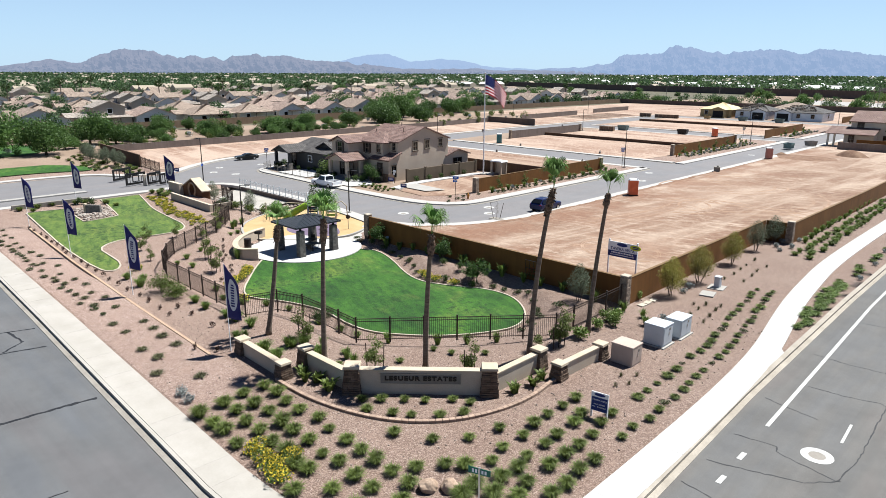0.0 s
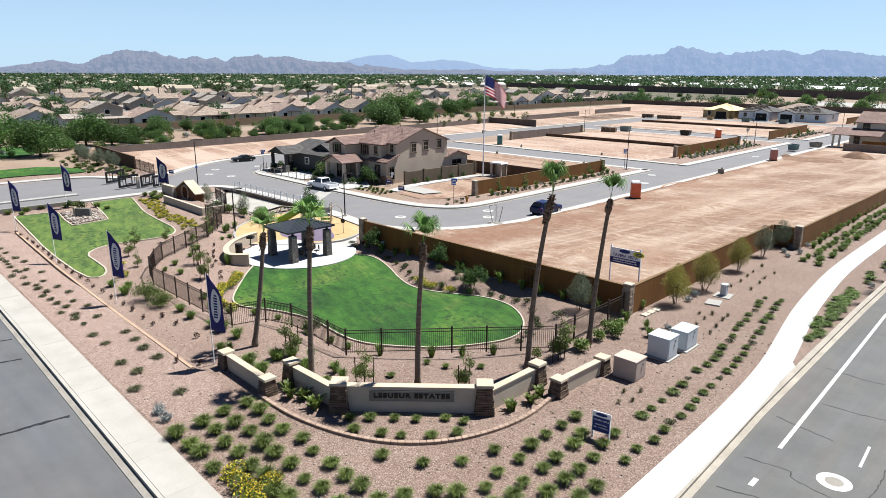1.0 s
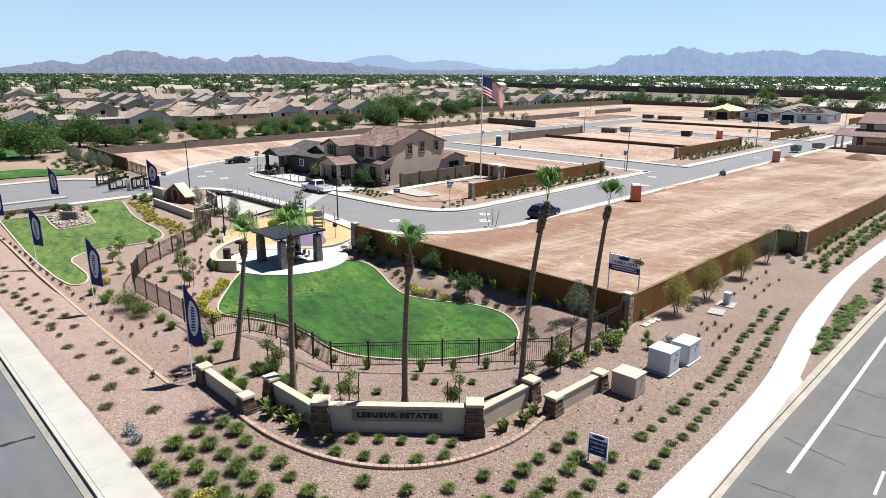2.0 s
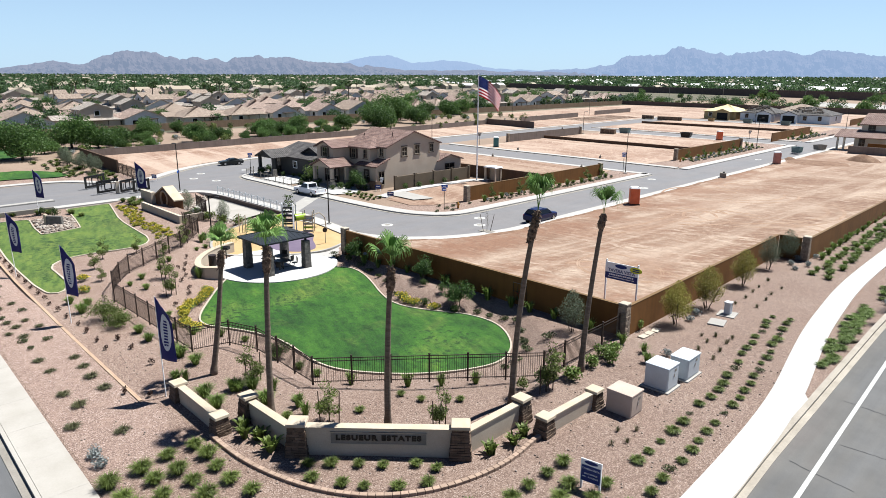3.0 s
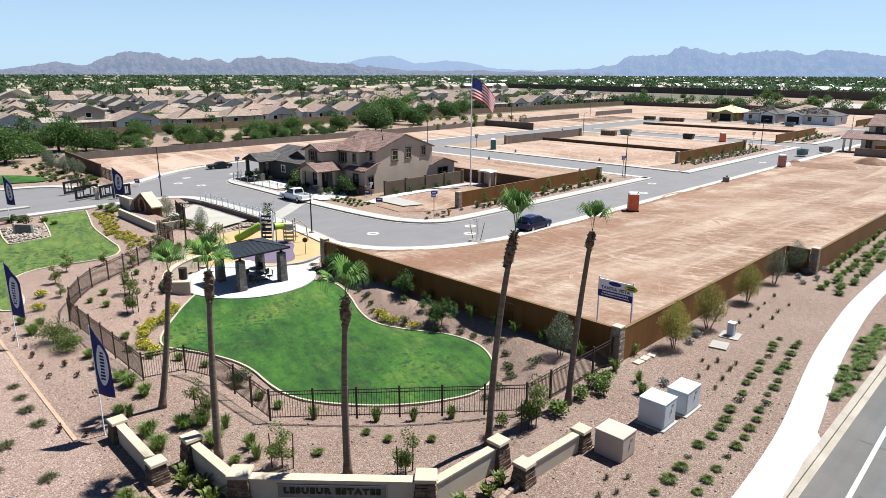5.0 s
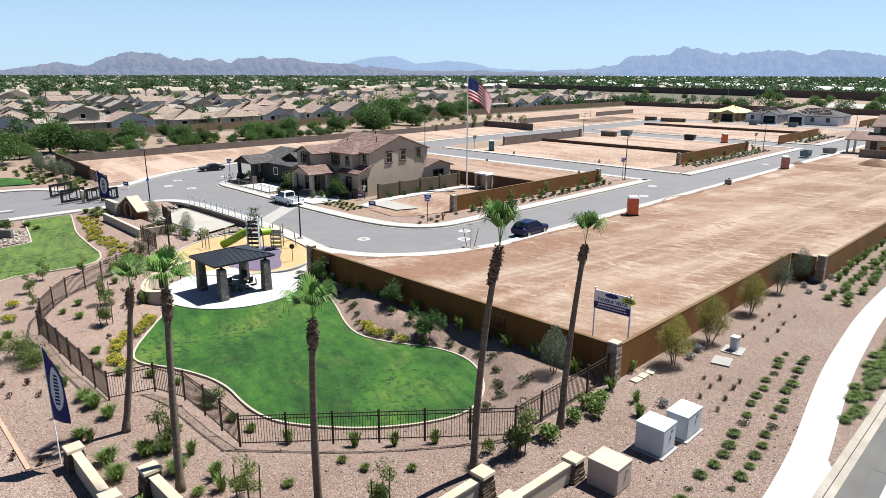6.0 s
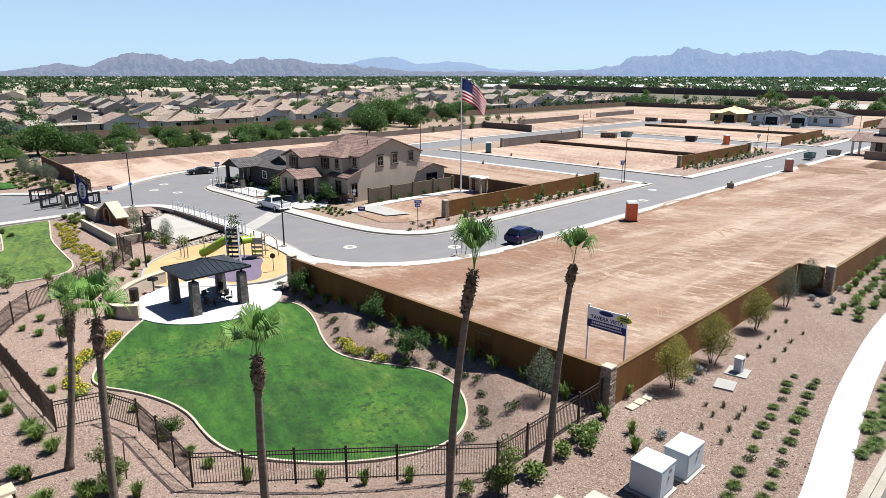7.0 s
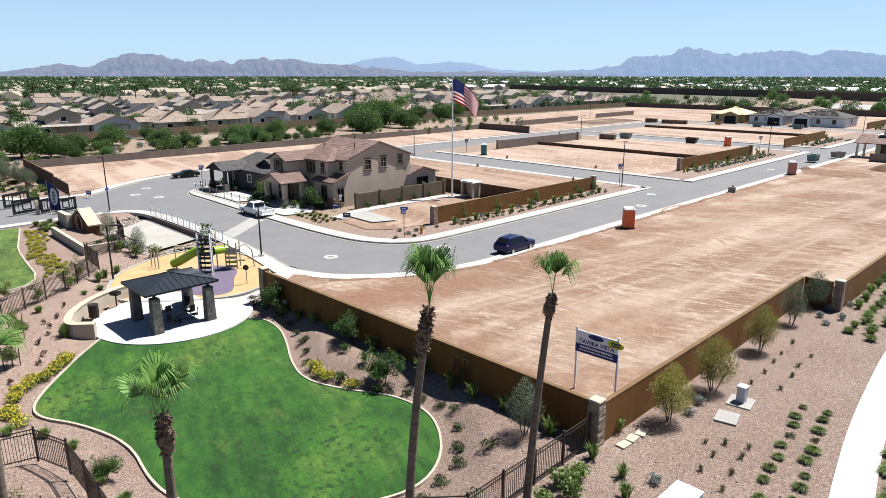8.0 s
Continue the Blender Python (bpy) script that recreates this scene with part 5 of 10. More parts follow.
def plant_kinds():
    P = PLANTS
    P["shrub"] = [tuft_mesh("shrub", 460, 0.46, 0.46, 0.018, M["leaf"], s, 0.35) for s in range(4)]
    P["shrub_fresh"] = [tuft_mesh("shrub", 300, 0.56, 0.44, 0.02, M["leaf_bright"], 10 + s, 0.3) for s in range(3)]
    P["low"] = [tuft_mesh("low_shrub", 420, 0.32, 0.42, 0.020, M["leaf"], 20 + s, 0.55) for s in range(4)]
    P["sprawl"] = [tuft_mesh("sprawling_shrub", 420, 0.42, 0.58, 0.026, M["leaf_bright"], 26 + s, 0.5) for s in range(4)]
    P["dry"] = [tuft_mesh("dry_tuft", 230, 0.22, 0.42, 0.018, M["leaf_brown"], 30 + s, 0.5) for s in range(3)]
    P["olive"] = [bush_mesh("low_shrub", 260, 0.38, 0.28, 0.09, M["leaf_drab"], 40 + s, 5) for s in range(4)]
    P["grass"] = [tuft_mesh("grass_clump", 130, 0.95, 0.50, 0.035, M["leaf_bright"], 50 + s, 0.25) for s in range(3)]
    P["spike"] = [tuft_mesh("red_yucca", 45, 0.40, 0.30, 0.018, M["leaf_brown"], 60 + s, 0.15) for s in range(3)]
    P["silver"] = [bush_mesh("silver_bush", 260, 0.42, 0.55, 0.11, M["leaf_silver"], 70 + s) for s in range(2)]
    P["red"] = [bush_mesh("red_shrub", 110, 0.20, 0.42, 0.09, M["leaf_red"], 80 + s, 4) for s in range(3)]
    P["bush"] = [bush_mesh("bush", 430, 0.55, 0.95, 0.13, M["leaf"], 90 + s) for s in range(3)]
    P["bush_dark"] = [bush_mesh("bush", 430, 0.6, 0.95, 0.13, M["leaf_dark"], 100 + s) for s in range(2)]
    P["bush_fresh"] = [bush_mesh("bush", 480, 0.6, 0.8, 0.15, M["leaf_bright"], 110 + s) for s in range(2)]
    P["agave"] = [tuft_mesh("agave", 34, 0.60, 0.50, 0.11, M["leaf"], 120 + s, 0.2) for s in range(2)]


plant_kinds()
PLANT_TAGS = {
    "shrub": ("shrub", "rounded green shrub in the gravel bed", "shrub"), "shrub_fresh": ("shrub", "fresh green feathery shrub in gravel", "shrub"),
    "sprawl": ("sprawling_shrub", "fresh green sprawling shrub in the kerb strip", "shrub"),
    "low": ("low_shrub", "low spreading green shrub in gravel", "shrub"), "dry": ("dry_tuft", "small dry brownish tuft in gravel", "tuft"),
    "olive": ("low_shrub", "low dark olive shrub in gravel", "shrub"), "grass": ("grass_clump", "tall bright ornamental grass clump", "grass"),
    "spike": ("red_yucca", "thin spiky yucca tuft in gravel", "yucca"), "silver": ("silver_bush", "small silver-leaved bush in gravel", "bush"),
    "red": ("red_shrub", "small dark red-leaved shrub in gravel", "shrub"), "bush": ("bush", "leafy mid-green bush in gravel", "bush"),
    "bush_dark": ("bush", "dense dark green bush", "bush"), "bush_fresh": ("bush", "fresh green spreading bush beside the fence", "bush"), "agave": ("agave", "broad-leaved green agave beside the sign wall", "agave"),
}


def ground_at(x, y):
    return ground_z(x, y)


def plant(kind, x, y, k=1.0, group="", z=None):
    name, label, cat = PLANT_TAGS[kind]
    o = new(name, R.choice(PLANTS[kind]))
    s = k * R.uniform(0.85, 1.15)
    o.matrix_basis = pose(x, y, ground_at(x, y) - 0.02 if z is None else z, 0, 0, R.uniform(0, 360)) @ Matrix.Diagonal((s, s, s * R.uniform(0.9, 1.1), 1))
    return tagged(o, label, cat, group)


def flower_bush(x, y, k=1.0, seed=0):
    """Green bush covered with yellow flowers."""
    t = thing("flowering_shrub", "low green shrub covered with yellow flowers", "shrub", x, y, ground_at(x, y) - 0.02, R.uniform(0, 360))
    a, b = FLOWER[seed % len(FLOWER)]
    for nm, me in (("foliage", a), ("blossom", b)):
        o = new(nm, me)
        o.parent = t
        o.matrix_basis = Matrix.Diagonal((k, k, k, 1))
        if nm == "blossom":
            tagged(o, kind="stuff")
    return t


FLOWER = [bush_mesh("foliage", 420, 0.55, 0.5, 0.10, M["leaf_bright"], 200 + s, 6, (M["petal"], 210, 0.07)) for s in range(3)]


def limb_path(rng, p, d, length, n, wander):
    pts = [Vector(p)]
    d = Vector(d).normalized()
    for _ in range(n):
        d = (d + Vector(rng.normal(size=3)) * wander).normalized()
        d.z = max(d.z, 0.05)
        pts.append(pts[-1] + d * length / n)
    return pts


def tree_meshes(seed, height, spread, leaves, leaf_size, leaf_material, trunk_r=0.12, trunks=1, low=0.35, clump=0.5, limbs=6, droop=0.0, oval=False):
    """A trunk with limbs, and a crown of leaves in clumps about the limbs' ends."""
    rng = np.random.default_rng(seed)
    bm = bmesh.new()
    ends = []
    for k in range(trunks):
        a = rng.uniform(0, 2 * math.pi)
        base = (0.10 * math.cos(a) * (trunks > 1), 0.10 * math.sin(a) * (trunks > 1), -0.15)
        lean = Vector((math.cos(a) * 0.22, math.sin(a) * 0.22, 1)) if trunks > 1 else Vector((rng.uniform(-0.1, 0.1), rng.uniform(-0.1, 0.1), 1))
        stem = limb_path(rng, base, lean, height * (low + 0.2), 5, 0.09)
        tube(bm, stem, [trunk_r * (1 - 0.09 * i) for i in range(len(stem))], 7)
        for j in range(limbs):
            start = stem[2 + (j % 4)] if len(stem) > 5 else stem[-1]
            b = 2 * math.pi * (j + rng.uniform(-0.3, 0.3)) / limbs
            rise = rng.uniform(0.5, 1.3) - droop
            limb = limb_path(rng, start, (math.cos(b), math.sin(b), rise), spread * rng.uniform(0.55, 0.95), 4, 0.22)
            tube(bm, limb, [trunk_r * (0.5 - 0.1 * i) for i in range(len(limb))], 5, False)
            ends += [limb[-1], limb[-1], limb[2], limb[3]]
        ends += [stem[-1] + Vector((0, 0, height * 0.2)), stem[-1] + Vector((rng.uniform(-0.3, 0.3), rng.uniform(-0.3, 0.3), height * 0.33))]
    me_t = bpy.data.meshes.new("trunk")
    bmesh.ops.recalc_face_normals(bm, faces=bm.faces)
    bm.to_mesh(me_t)
    bm.free()
    me_t.materials.append(M["bark"])
    cs = []
    top = height
    for k in range(leaves):
        e = ends[rng.integers(len(ends))]
        d = rng.normal(size=3)
        d /= np.linalg.norm(d)
        r = clump * spread * rng.uniform(0.25, 1.0) ** 0.5
        z = min(e.z + d[2] * r * 0.75, top * rng.uniform(0.92, 1.02))
        q = Vector((e.x + d[0] * r, e.y + d[1] * r, max(height * (0.12 if limbs > 5 else 0.30), z)))
        if oval and rng.uniform() < 0.6:
            # fills the egg-shaped crown evenly down to the low branches
            u = 0.15 + 0.85 * rng.beta(1.5, 1.9)
            lim = spread * 1.05 * (0.55 + 1.0 * (u - 0.15) if u < 0.5 else 0.9 - 1.5 * (u - 0.5)) * math.sqrt(rng.uniform(0.05, 1.0)) * rng.uniform(0.8, 1.2)
            a = rng.uniform(0, 2 * math.pi)
            q = Vector((lim * math.cos(a), lim * math.sin(a), u * height))
        elif oval:
            # egg-shaped young crown, widest a little under half height
            q.z = max(q.z, height * rng.uniform(0.2, 0.34))
            u = q.z / height
            lim = spread * 1.1 * (0.55 + 1.0 * (u - 0.2) if u < 0.55 else 0.9 - 1.35 * (u - 0.55)) * rng.uniform(0.75, 1.15)
            flat = math.hypot(q.x, q.y)
            if flat > lim:
                q.x, q.y = q.x * lim / flat, q.y * lim / flat
        cs.append(tuple(q))
    v, f = leaf_cards(cs, [leaf_size * rng.uniform(0.6, 1.35) for _ in cs], rng)
    return me_t, np_mesh("crown", v, f, [leaf_material])


def tree(name, label, x, y, meshes, k=1.0, z=None, group="", rz=None):
    t = thing(name, label, "tree", x, y, ground_at(x, y) if z is None else z, R.uniform(0, 360) if rz is None else rz, group)
    for nm, me in zip(("trunk", "crown"), meshes):
        o = new(nm, me)
        o.parent = t
        o.matrix_basis = Matrix.Diagonal((k, k, k, 1))
    return t


def frond_mesh(seed, rise, material, size=1.0, spread=82):
    """A fan leaf that leaves the crown at a given rise: an arched stalk, then narrow blades whose tips hang."""
    rng = np.random.default_rng(seed)
    verts, faces = [], []
    p, d = Vector((0, 0, 0)), Vector((math.cos(radians(rise)), 0, math.sin(radians(rise))))
    step = 0.17 * size
    for k in range(5):
        w = 0.028 * (1 - 0.12 * k)
        verts += [tuple(p + Vector((0, -w, 0))), tuple(p + Vector((0, w, 0)))]
        if k < 4:
            p = p + d * step
            d = (d + Vector((0.05, 0, -0.07))).normalized()
    for k in range(4):
        faces.append((2 * k, 2 * k + 1, 2 * k + 3, 2 * k + 2))
    hub, u = p, d
    v = Vector((0, 1, 0))
    n = 25
    for k in range(n):
        a = radians(-spread + 2 * spread * k / (n - 1))
        ll = 1.34 * size * (1 - 0.20 * abs(a) / 1.5) * rng.uniform(0.9, 1.06)
        b = (u * math.cos(a) + v * math.sin(a)).normalized()
        side = (u * -math.sin(a) + v * math.cos(a)).normalized()
        up = b.cross(side)
        q = hub + up * (0.012 if k % 2 else -0.012)
        i = len(verts)
        hang = Vector((0.20 + rng.uniform(-0.12, 0.12), 0.28 * math.sin(a), -1.0)).normalized()
        along = b
        widths = (0.012, 0.036, 0.030, 0.020, 0.012, 0.002)
        for j, w in enumerate(widths):
            verts += [tuple(q - side * w * size), tuple(q + side * w * size)]
            q = q + along * ll / 5
            w2 = (0.04, 0.22, 0.60, 0.96, 1.0)[min(j, 4)] * rng.uniform(0.9, 1.1)
            along = b.lerp(hang, min(1.0, w2)).normalized()
        for j in range(5):
            faces.append((i + 2 * j, i + 2 * j + 1, i + 2 * j + 3, i + 2 * j + 2))
    me = bpy.data.meshes.new("frond")
    me.from_pydata(verts, [], faces)
    me.materials.append(material)
    return me


FRONDS = [frond_mesh(s, r, M["palm_leaf"], z, w) for s, r, z, w in ((1, 86, 1.0, 46), (2, 79, 1.08, 54), (3, 70, 1.10, 62), (4, 60, 1.08, 66), (5, 50, 1.02, 70))]


def fan_palm(base, neck, boot, seed, fronds=15, k=1.0, bend=1.0, slim=0.88, flare=1.0):
    """A tall fan palm: ringed trunk, a shaggy sleeve of old stubs, a tight head of fan leaves."""
    rng = np.random.default_rng(seed)
    b, n = Vector(base), Vector(neck)
    t = thing("fan_palm", "tall fan palm with a shaggy brown sleeve under its head", "palm tree", b.x, b.y, b.z, 0, "palms behind the sign wall")
    d = n - b
    mid = d * 0.5 + Vector((rng.uniform(-0.08, 0.08), rng.uniform(-0.08, 0.08), 0))
    pts, rad = [], []
    for i in range(25):
        s = i / 24
        p = Vector((d.x * s ** bend, d.y * s ** bend, d.z * s)) + (mid - d * 0.5) * 4 * s * (1 - s)
        pts.append(p + Vector((0, 0, -0.2 if i == 0 else 0)))
        rad.append(slim * (0.168 - 0.058 * s + 0.07 * max(0, 1 - s * 12)) * (1 + 0.03 * (i % 2)))
    bm = bmesh.new()
    tube(bm, pts, rad, 14)
    part("trunk", bm, M["palm_bark"], t, smooth=True)
    # sleeve of stubs
    bm = bmesh.new()
    sl = boot
    dn = Vector((d.x * bend, d.y * bend, d.z)).normalized()
    top = d + dn * 0.10
    tube(bm, [top - dn * sl, top - dn * sl * 0.8, top - dn * sl * 0.4, top], [0.12, 0.19, 0.165, 0.08], 12)
    rows = int(sl / 0.085)
    for i in range(rows):
        s = i / rows
        for j in range(11):
            a = 2 * math.pi * (j + 0.5 * (i % 2)) / 11 + rng.uniform(-0.12, 0.12)
            w = Vector((math.cos(a), math.sin(a), 0))
            q = top - dn * sl * (1 - s) + w * (0.13 * (0.6 + 0.8 * s if s < 0.5 else 1.0 - 0.5 * (s - 0.5)))
            tip = q + w * rng.uniform(0.05, 0.14) + Vector((0, 0, rng.uniform(-0.14, 0.12)))
            sd = Vector((-w.y, w.x, 0)) * rng.uniform(0.03, 0.06)
            v = [bm.verts.new(c) for c in (q - sd, q + sd, tip + sd * 0.5, tip - sd * 0.5, q + Vector((0, 0, 0.07)))]
            bm.faces.new((v[0], v[1], v[2], v[3]))
            bm.faces.new((v[1], v[4], v[2]))
            bm.faces.new((v[4], v[0], v[3]))
    part("sleeve", bm, M["palm_boot"], t, "shaggy brown sleeve of old frond stubs")
    # head
    for i in range(fronds):
        a = 137.5 * i + 40 * seed + rng.uniform(-14, 14)
        s = i / (fronds - 1)
        o = new("frond", FRONDS[min(4, int(s * 4.6 * flare))])
        o.parent = t
        kk = 0.84 * k * rng.uniform(0.88, 1.1)
        o.matrix_basis = Matrix.Translation(top + Vector((0, 0, -0.05 + 0.12 * (1 - s)))) @ pose(0, 0, 0, rng.uniform(-6, 6), rng.uniform(-6, 6), a) @ Matrix.Diagonal((kk * (0.52 + 0.30 * flare), kk * (0.52 + 0.30 * flare), kk * 1.12, 1))
    return t


# ---- the corner: sign wall, edging, palms ----
MON = {"A": (-31.2, 16.25), "B": (-27.0, 16.15), "C": (-27.2, 17.65), "D": (-23.32, 17.68), "E": (-18.5, 22.2), "F": (-18.45, 26.1), "G": (-17.05, 25.95), "H": (-16.9, 29.6)}


def sign_wall(a, b, h0, h1, t, label):
    """A stucco wall from a to b with a pale cap."""
    (ax, ay), (bx, by) = MON[a], MON[b]
    root = thing("sign_wall", label, "wall", (ax + bx) / 2, (ay + by) / 2, 0, math.degrees(math.atan2(by - ay, bx - ax)), "sign walls at the corner")
    L = math.hypot(bx - ax, by - ay)
    bm = bmesh.new()
    vs = [(-L / 2, -t / 2), (L / 2, -t / 2), (L / 2, t / 2), (-L / 2, t / 2)]
    prism(bm, vs, -0.3, lambda x, y: h0 + (h1 - h0) * (x / L + 0.5))
    part("panel", bm, M["stucco_cream"], root)
    bm = bmesh.new()
    w = t / 2 + 0.035
    prism(bm, [(-L / 2, -w), (L / 2, -w), (L / 2, w), (-L / 2, w)], lambda x, y: h0 + (h1 - h0) * (x / L + 0.5) + 0.002, lambda x, y: h0 + (h1 - h0) * (x / L + 0.5) + 0.07)
    part("coping", bm, M["cap"], root)
    return root, L


main, ML = sign_wall("D", "E", 1.19, 1.19, 0.34, "cream stucco sign wall with dark raised letters")
bm = bmesh.new()
box(bm, 0.0, -0.185, 0.81, 3.9, 0.03, 0.54)
plate = part("name_plate", bm, M["gutter"], main, "mottled grey stone name plate")
bm = bmesh.new()
for z, sz, x, sx in ((1.065, 0.03, 0, 3.9), (0.555, 0.03, 0, 3.9), (0.81, 0.48, -1.935, 0.03), (0.81, 0.48, 1.935, 0.03)):
    box(bm, x, -0.2, z, sx, 0.035, sz)
part("plate_border", bm, M["kerb"], main)
words("LESUEUR ESTATES", 0.30, 0.02, M["black"], main, pose(0, -0.215, 0.83, 90, 0, 0) @ Matrix.Diagonal((1.2, 1, 1, 1)), "lettering", "dark raised metal letters", bold=0.016, gap=1.22)
sign_wall("C", "D", 0.93, 0.93, 0.3, "cream stucco wing wall with a pale cap")
sign_wall("E", "F", 0.93, 0.93, 0.3, "cream stucco wing wall with a pale cap")
sign_wall("A", "B", 0.72, 0.72, 0.28, "low cream stucco outer wall with a pale cap")
sign_wall("G", "H", 0.72, 0.72, 0.28, "low cream stucco outer wall with a pale cap")
for key, h, w0, w1, rz in (("A", 0.78, 0.72, 0.54, 0), ("B", 0.78, 0.72, 0.54, 0), ("C", 1.08, 0.76, 0.56, 0), ("D", 1.34, 0.90, 0.66, 43), ("E", 1.34, 0.90, 0.66, 43), ("F", 1.08, 0.76, 0.56, 90), ("G", 0.78, 0.72, 0.54, 90), ("H", 0.78, 0.72, 0.54, 90)):
    stone_pier("sign_pillar", MON[key][0], MON[key][1], h, w0, w1, rz, 0.115, "stone", "tapered pillar of stacked brown stone with a pale cap", 0.075)

edge_line = resample(chaikin([(-26.9, 15.75), (-26.2, 15.7), (-24.3, 15.75), (-22.4, 16.1), (-20.7, 16.7), (-19.3, 17.55), (-18.2, 18.7), (-17.4, 20.1), (-16.9, 21.9), (-16.8, 23.5), (-17.05, 25.2), (-17.05, 25.5)], 2, False), 0.3)
edging = ribbon("edging", edge_line, -0.06, 0.06, -0.01, -0.2, M["gutter"])
tagged(edging, "curved edging of brown concrete blocks", "edging", kind="structure")
bm = bmesh.new()
box(bm, 0, 0, 0, 0.285, 0.20, 0.16, bevel=0.015)
me_block = bpy.data.meshes.new("block")
bm.to_mesh(me_block)
bm.free()
me_block.materials.append(surface("edging block", (0.285, 0.200, 0.150), (0.36, 0.265, 0.205), 3, 20, 0.25, 0.9, 0.4, vary=0.25))
for p, n in zip(edge_line, normals2(edge_line)):
    o = new("block", me_block)
    o.parent = edging
    o.matrix_basis = pose(p[0], p[1], 0.04, 0, 0, math.degrees(math.atan2(n[1], n[0])) - 90 + R.uniform(-2, 2))

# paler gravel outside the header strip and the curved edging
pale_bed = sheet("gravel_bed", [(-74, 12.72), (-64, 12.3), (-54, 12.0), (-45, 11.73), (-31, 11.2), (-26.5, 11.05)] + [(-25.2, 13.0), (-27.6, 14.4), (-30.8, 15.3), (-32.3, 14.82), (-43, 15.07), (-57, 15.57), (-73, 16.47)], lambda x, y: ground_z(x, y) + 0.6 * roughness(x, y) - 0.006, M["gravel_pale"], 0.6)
tagged(pale_bed, "paler pink gravel beside the side road", "gravel", kind="structure")
# long tan header strip in the side bed
strip = ribbon("edging", resample([(-32.3, 14.85), (-43, 15.1), (-57, 15.6), (-73, 16.5)], 1.0), -0.085, 0.085, 0.035, -0.2, M["header"])
tagged(strip, "long tan edging strip in the gravel", "edging", kind="structure")

fan_palm((-32.6, 18.65, 0), (-32.1, 19.4, 6.45), 0.9, 1, 7, 0.95)
fan_palm((-26.79, 18.52, 0), (-26.67, 18.75, 7.8), 1.15, 2, 9, 1.05)
fan_palm((-22.28, 21.59, 0), (-21.4, 21.15, 7.5), 1.05, 3, 8, 0.98, flare=0.8)
fan_palm((-19.77, 27.07, 0), (-18.64, 26.95, 9.35), 1.5, 4, 7, 1.16, 2.2, flare=0.62)
fan_palm((-19.42, 32.38, 0), (-18.58, 32.18, 8.45), 0.78, 5, 5, 1.08, 1.9, flare=0.66)


# ---- iron fence ----
def iron_fence(pts, label, h=1.45, material="iron_rust", spacing=2.0, zf=None, close=0.11):
    """Posts, three rails and pickets, bay by bay."""
    root = thing("iron_fence", label, "fence", pts[0][0], pts[0][1], 0)
    ox, oy = pts[0]
    rest = bmesh.new()
    bm = bmesh.new()
    box(bm, 0, 0, 0, 0.018, 0.018, h - 0.1)
    picket = bpy.data.meshes.new("picket")
    bm.to_mesh(picket)
    bm.free()
    picket.materials.append(M[material])
    for (ax, ay), (bx, by) in zip(pts, pts[1:]):
        L = math.hypot(bx - ax, by - ay)
        n = max(1, round(L / spacing))
        for k in range(n):
            x0, y0 = ax + (bx - ax) * k / n, ay + (by - ay) * k / n
            x1, y1 = ax + (bx - ax) * (k + 1) / n, ay + (by - ay) * (k + 1) / n
            z0, z1 = (zf(x0, y0), zf(x1, y1)) if zf else (0, 0)
            bm = bmesh.new()
            box(bm, x0 - ox, y0 - oy, z0 + h / 2, 0.07, 0.07, h + 0.1)
            box(bm, x0 - ox, y0 - oy, z0 + h + 0.06, 0.085, 0.085, 0.03)
            part("post", bm, M[material], root)
            zb = (z0 + z1) / 2
            l = L / n
            rz = math.degrees(math.atan2(by - ay, bx - ax))
            mx, my = (x0 + x1) / 2 - ox, (y0 + y1) / 2 - oy
            for z in (0.14, h - 0.22, h - 0.06):
                bm = bmesh.new()
                box(bm, mx, my, zb + z, l, 0.032, 0.035, rz)
                part("rail", bm, M[material], root)
            m = max(2, int(l / close))
            for i in range(1, m):
                px, py = x0 - ox + (x1 - x0) * i / m, y0 - oy + (y1 - y0) * i / m
                if y0 > 21 and x0 > -29 or close > 0.3:
                    o = new("picket", picket)
                    o.parent = root
                    o.matrix_basis = pose(px, py, zb + h / 2 + 0.02, 0, 0, rz)
                else:
                    box(rest, px, py, zb + h / 2 + 0.02, 0.018, 0.018, h - 0.1, rz)
    x0, y0 = pts[-1]
    bm = bmesh.new()
    box(bm, x0 - ox, y0 - oy, (zf(x0, y0) if zf else 0) + h / 2, 0.07, 0.07, h + 0.1)
    part("post", bm, M[material], root)
    if rest.verts:
        tagged(part("fence_infill", rest, M[material], root), kind="stuff")
    else:
        rest.free()
    return root


iron_fence([(-20.35, 37.8), (-20.3, 30.3), (-28.0, 21.6), (-31.5, 21.75), (-33.6, 21.75), (-35.5, 21.1), (-36.05, 19.15), (-47.6, 19.15), (-50.0, 19.9), (-52.0, 21.1), (-53.7, 22.4), (-58.4, 28.6), (-62.5, 32.2), (-66.3, 32.4)],
           "bronze painted iron fence round the lawn")
iron_fence([(-66.3, 32.6), (-67.6, 35.2), (-71.0, 37.2), (-75.5, 38.2)], "bronze painted iron fence beside the court", 1.4)
iron_fence([(-64.2, 43.65), (-81.0, 43.65)], "grey metal railing along the pavement above the court", 1.0, "box_white", 1.35, close=0.7)
iron_fence([(-76.0, 53.9), (-92.5, 54.2), (-94.5, 56.5)], "dark metal railing along the pavement of the sales home", 1.0, "gutter", 2.0, close=0.9)
iron_fence([(-108.3, 41.4), (-99.5, 40.7)], "brown iron fence beside the entrance wall", 1.7, "iron_rust", 2.0)


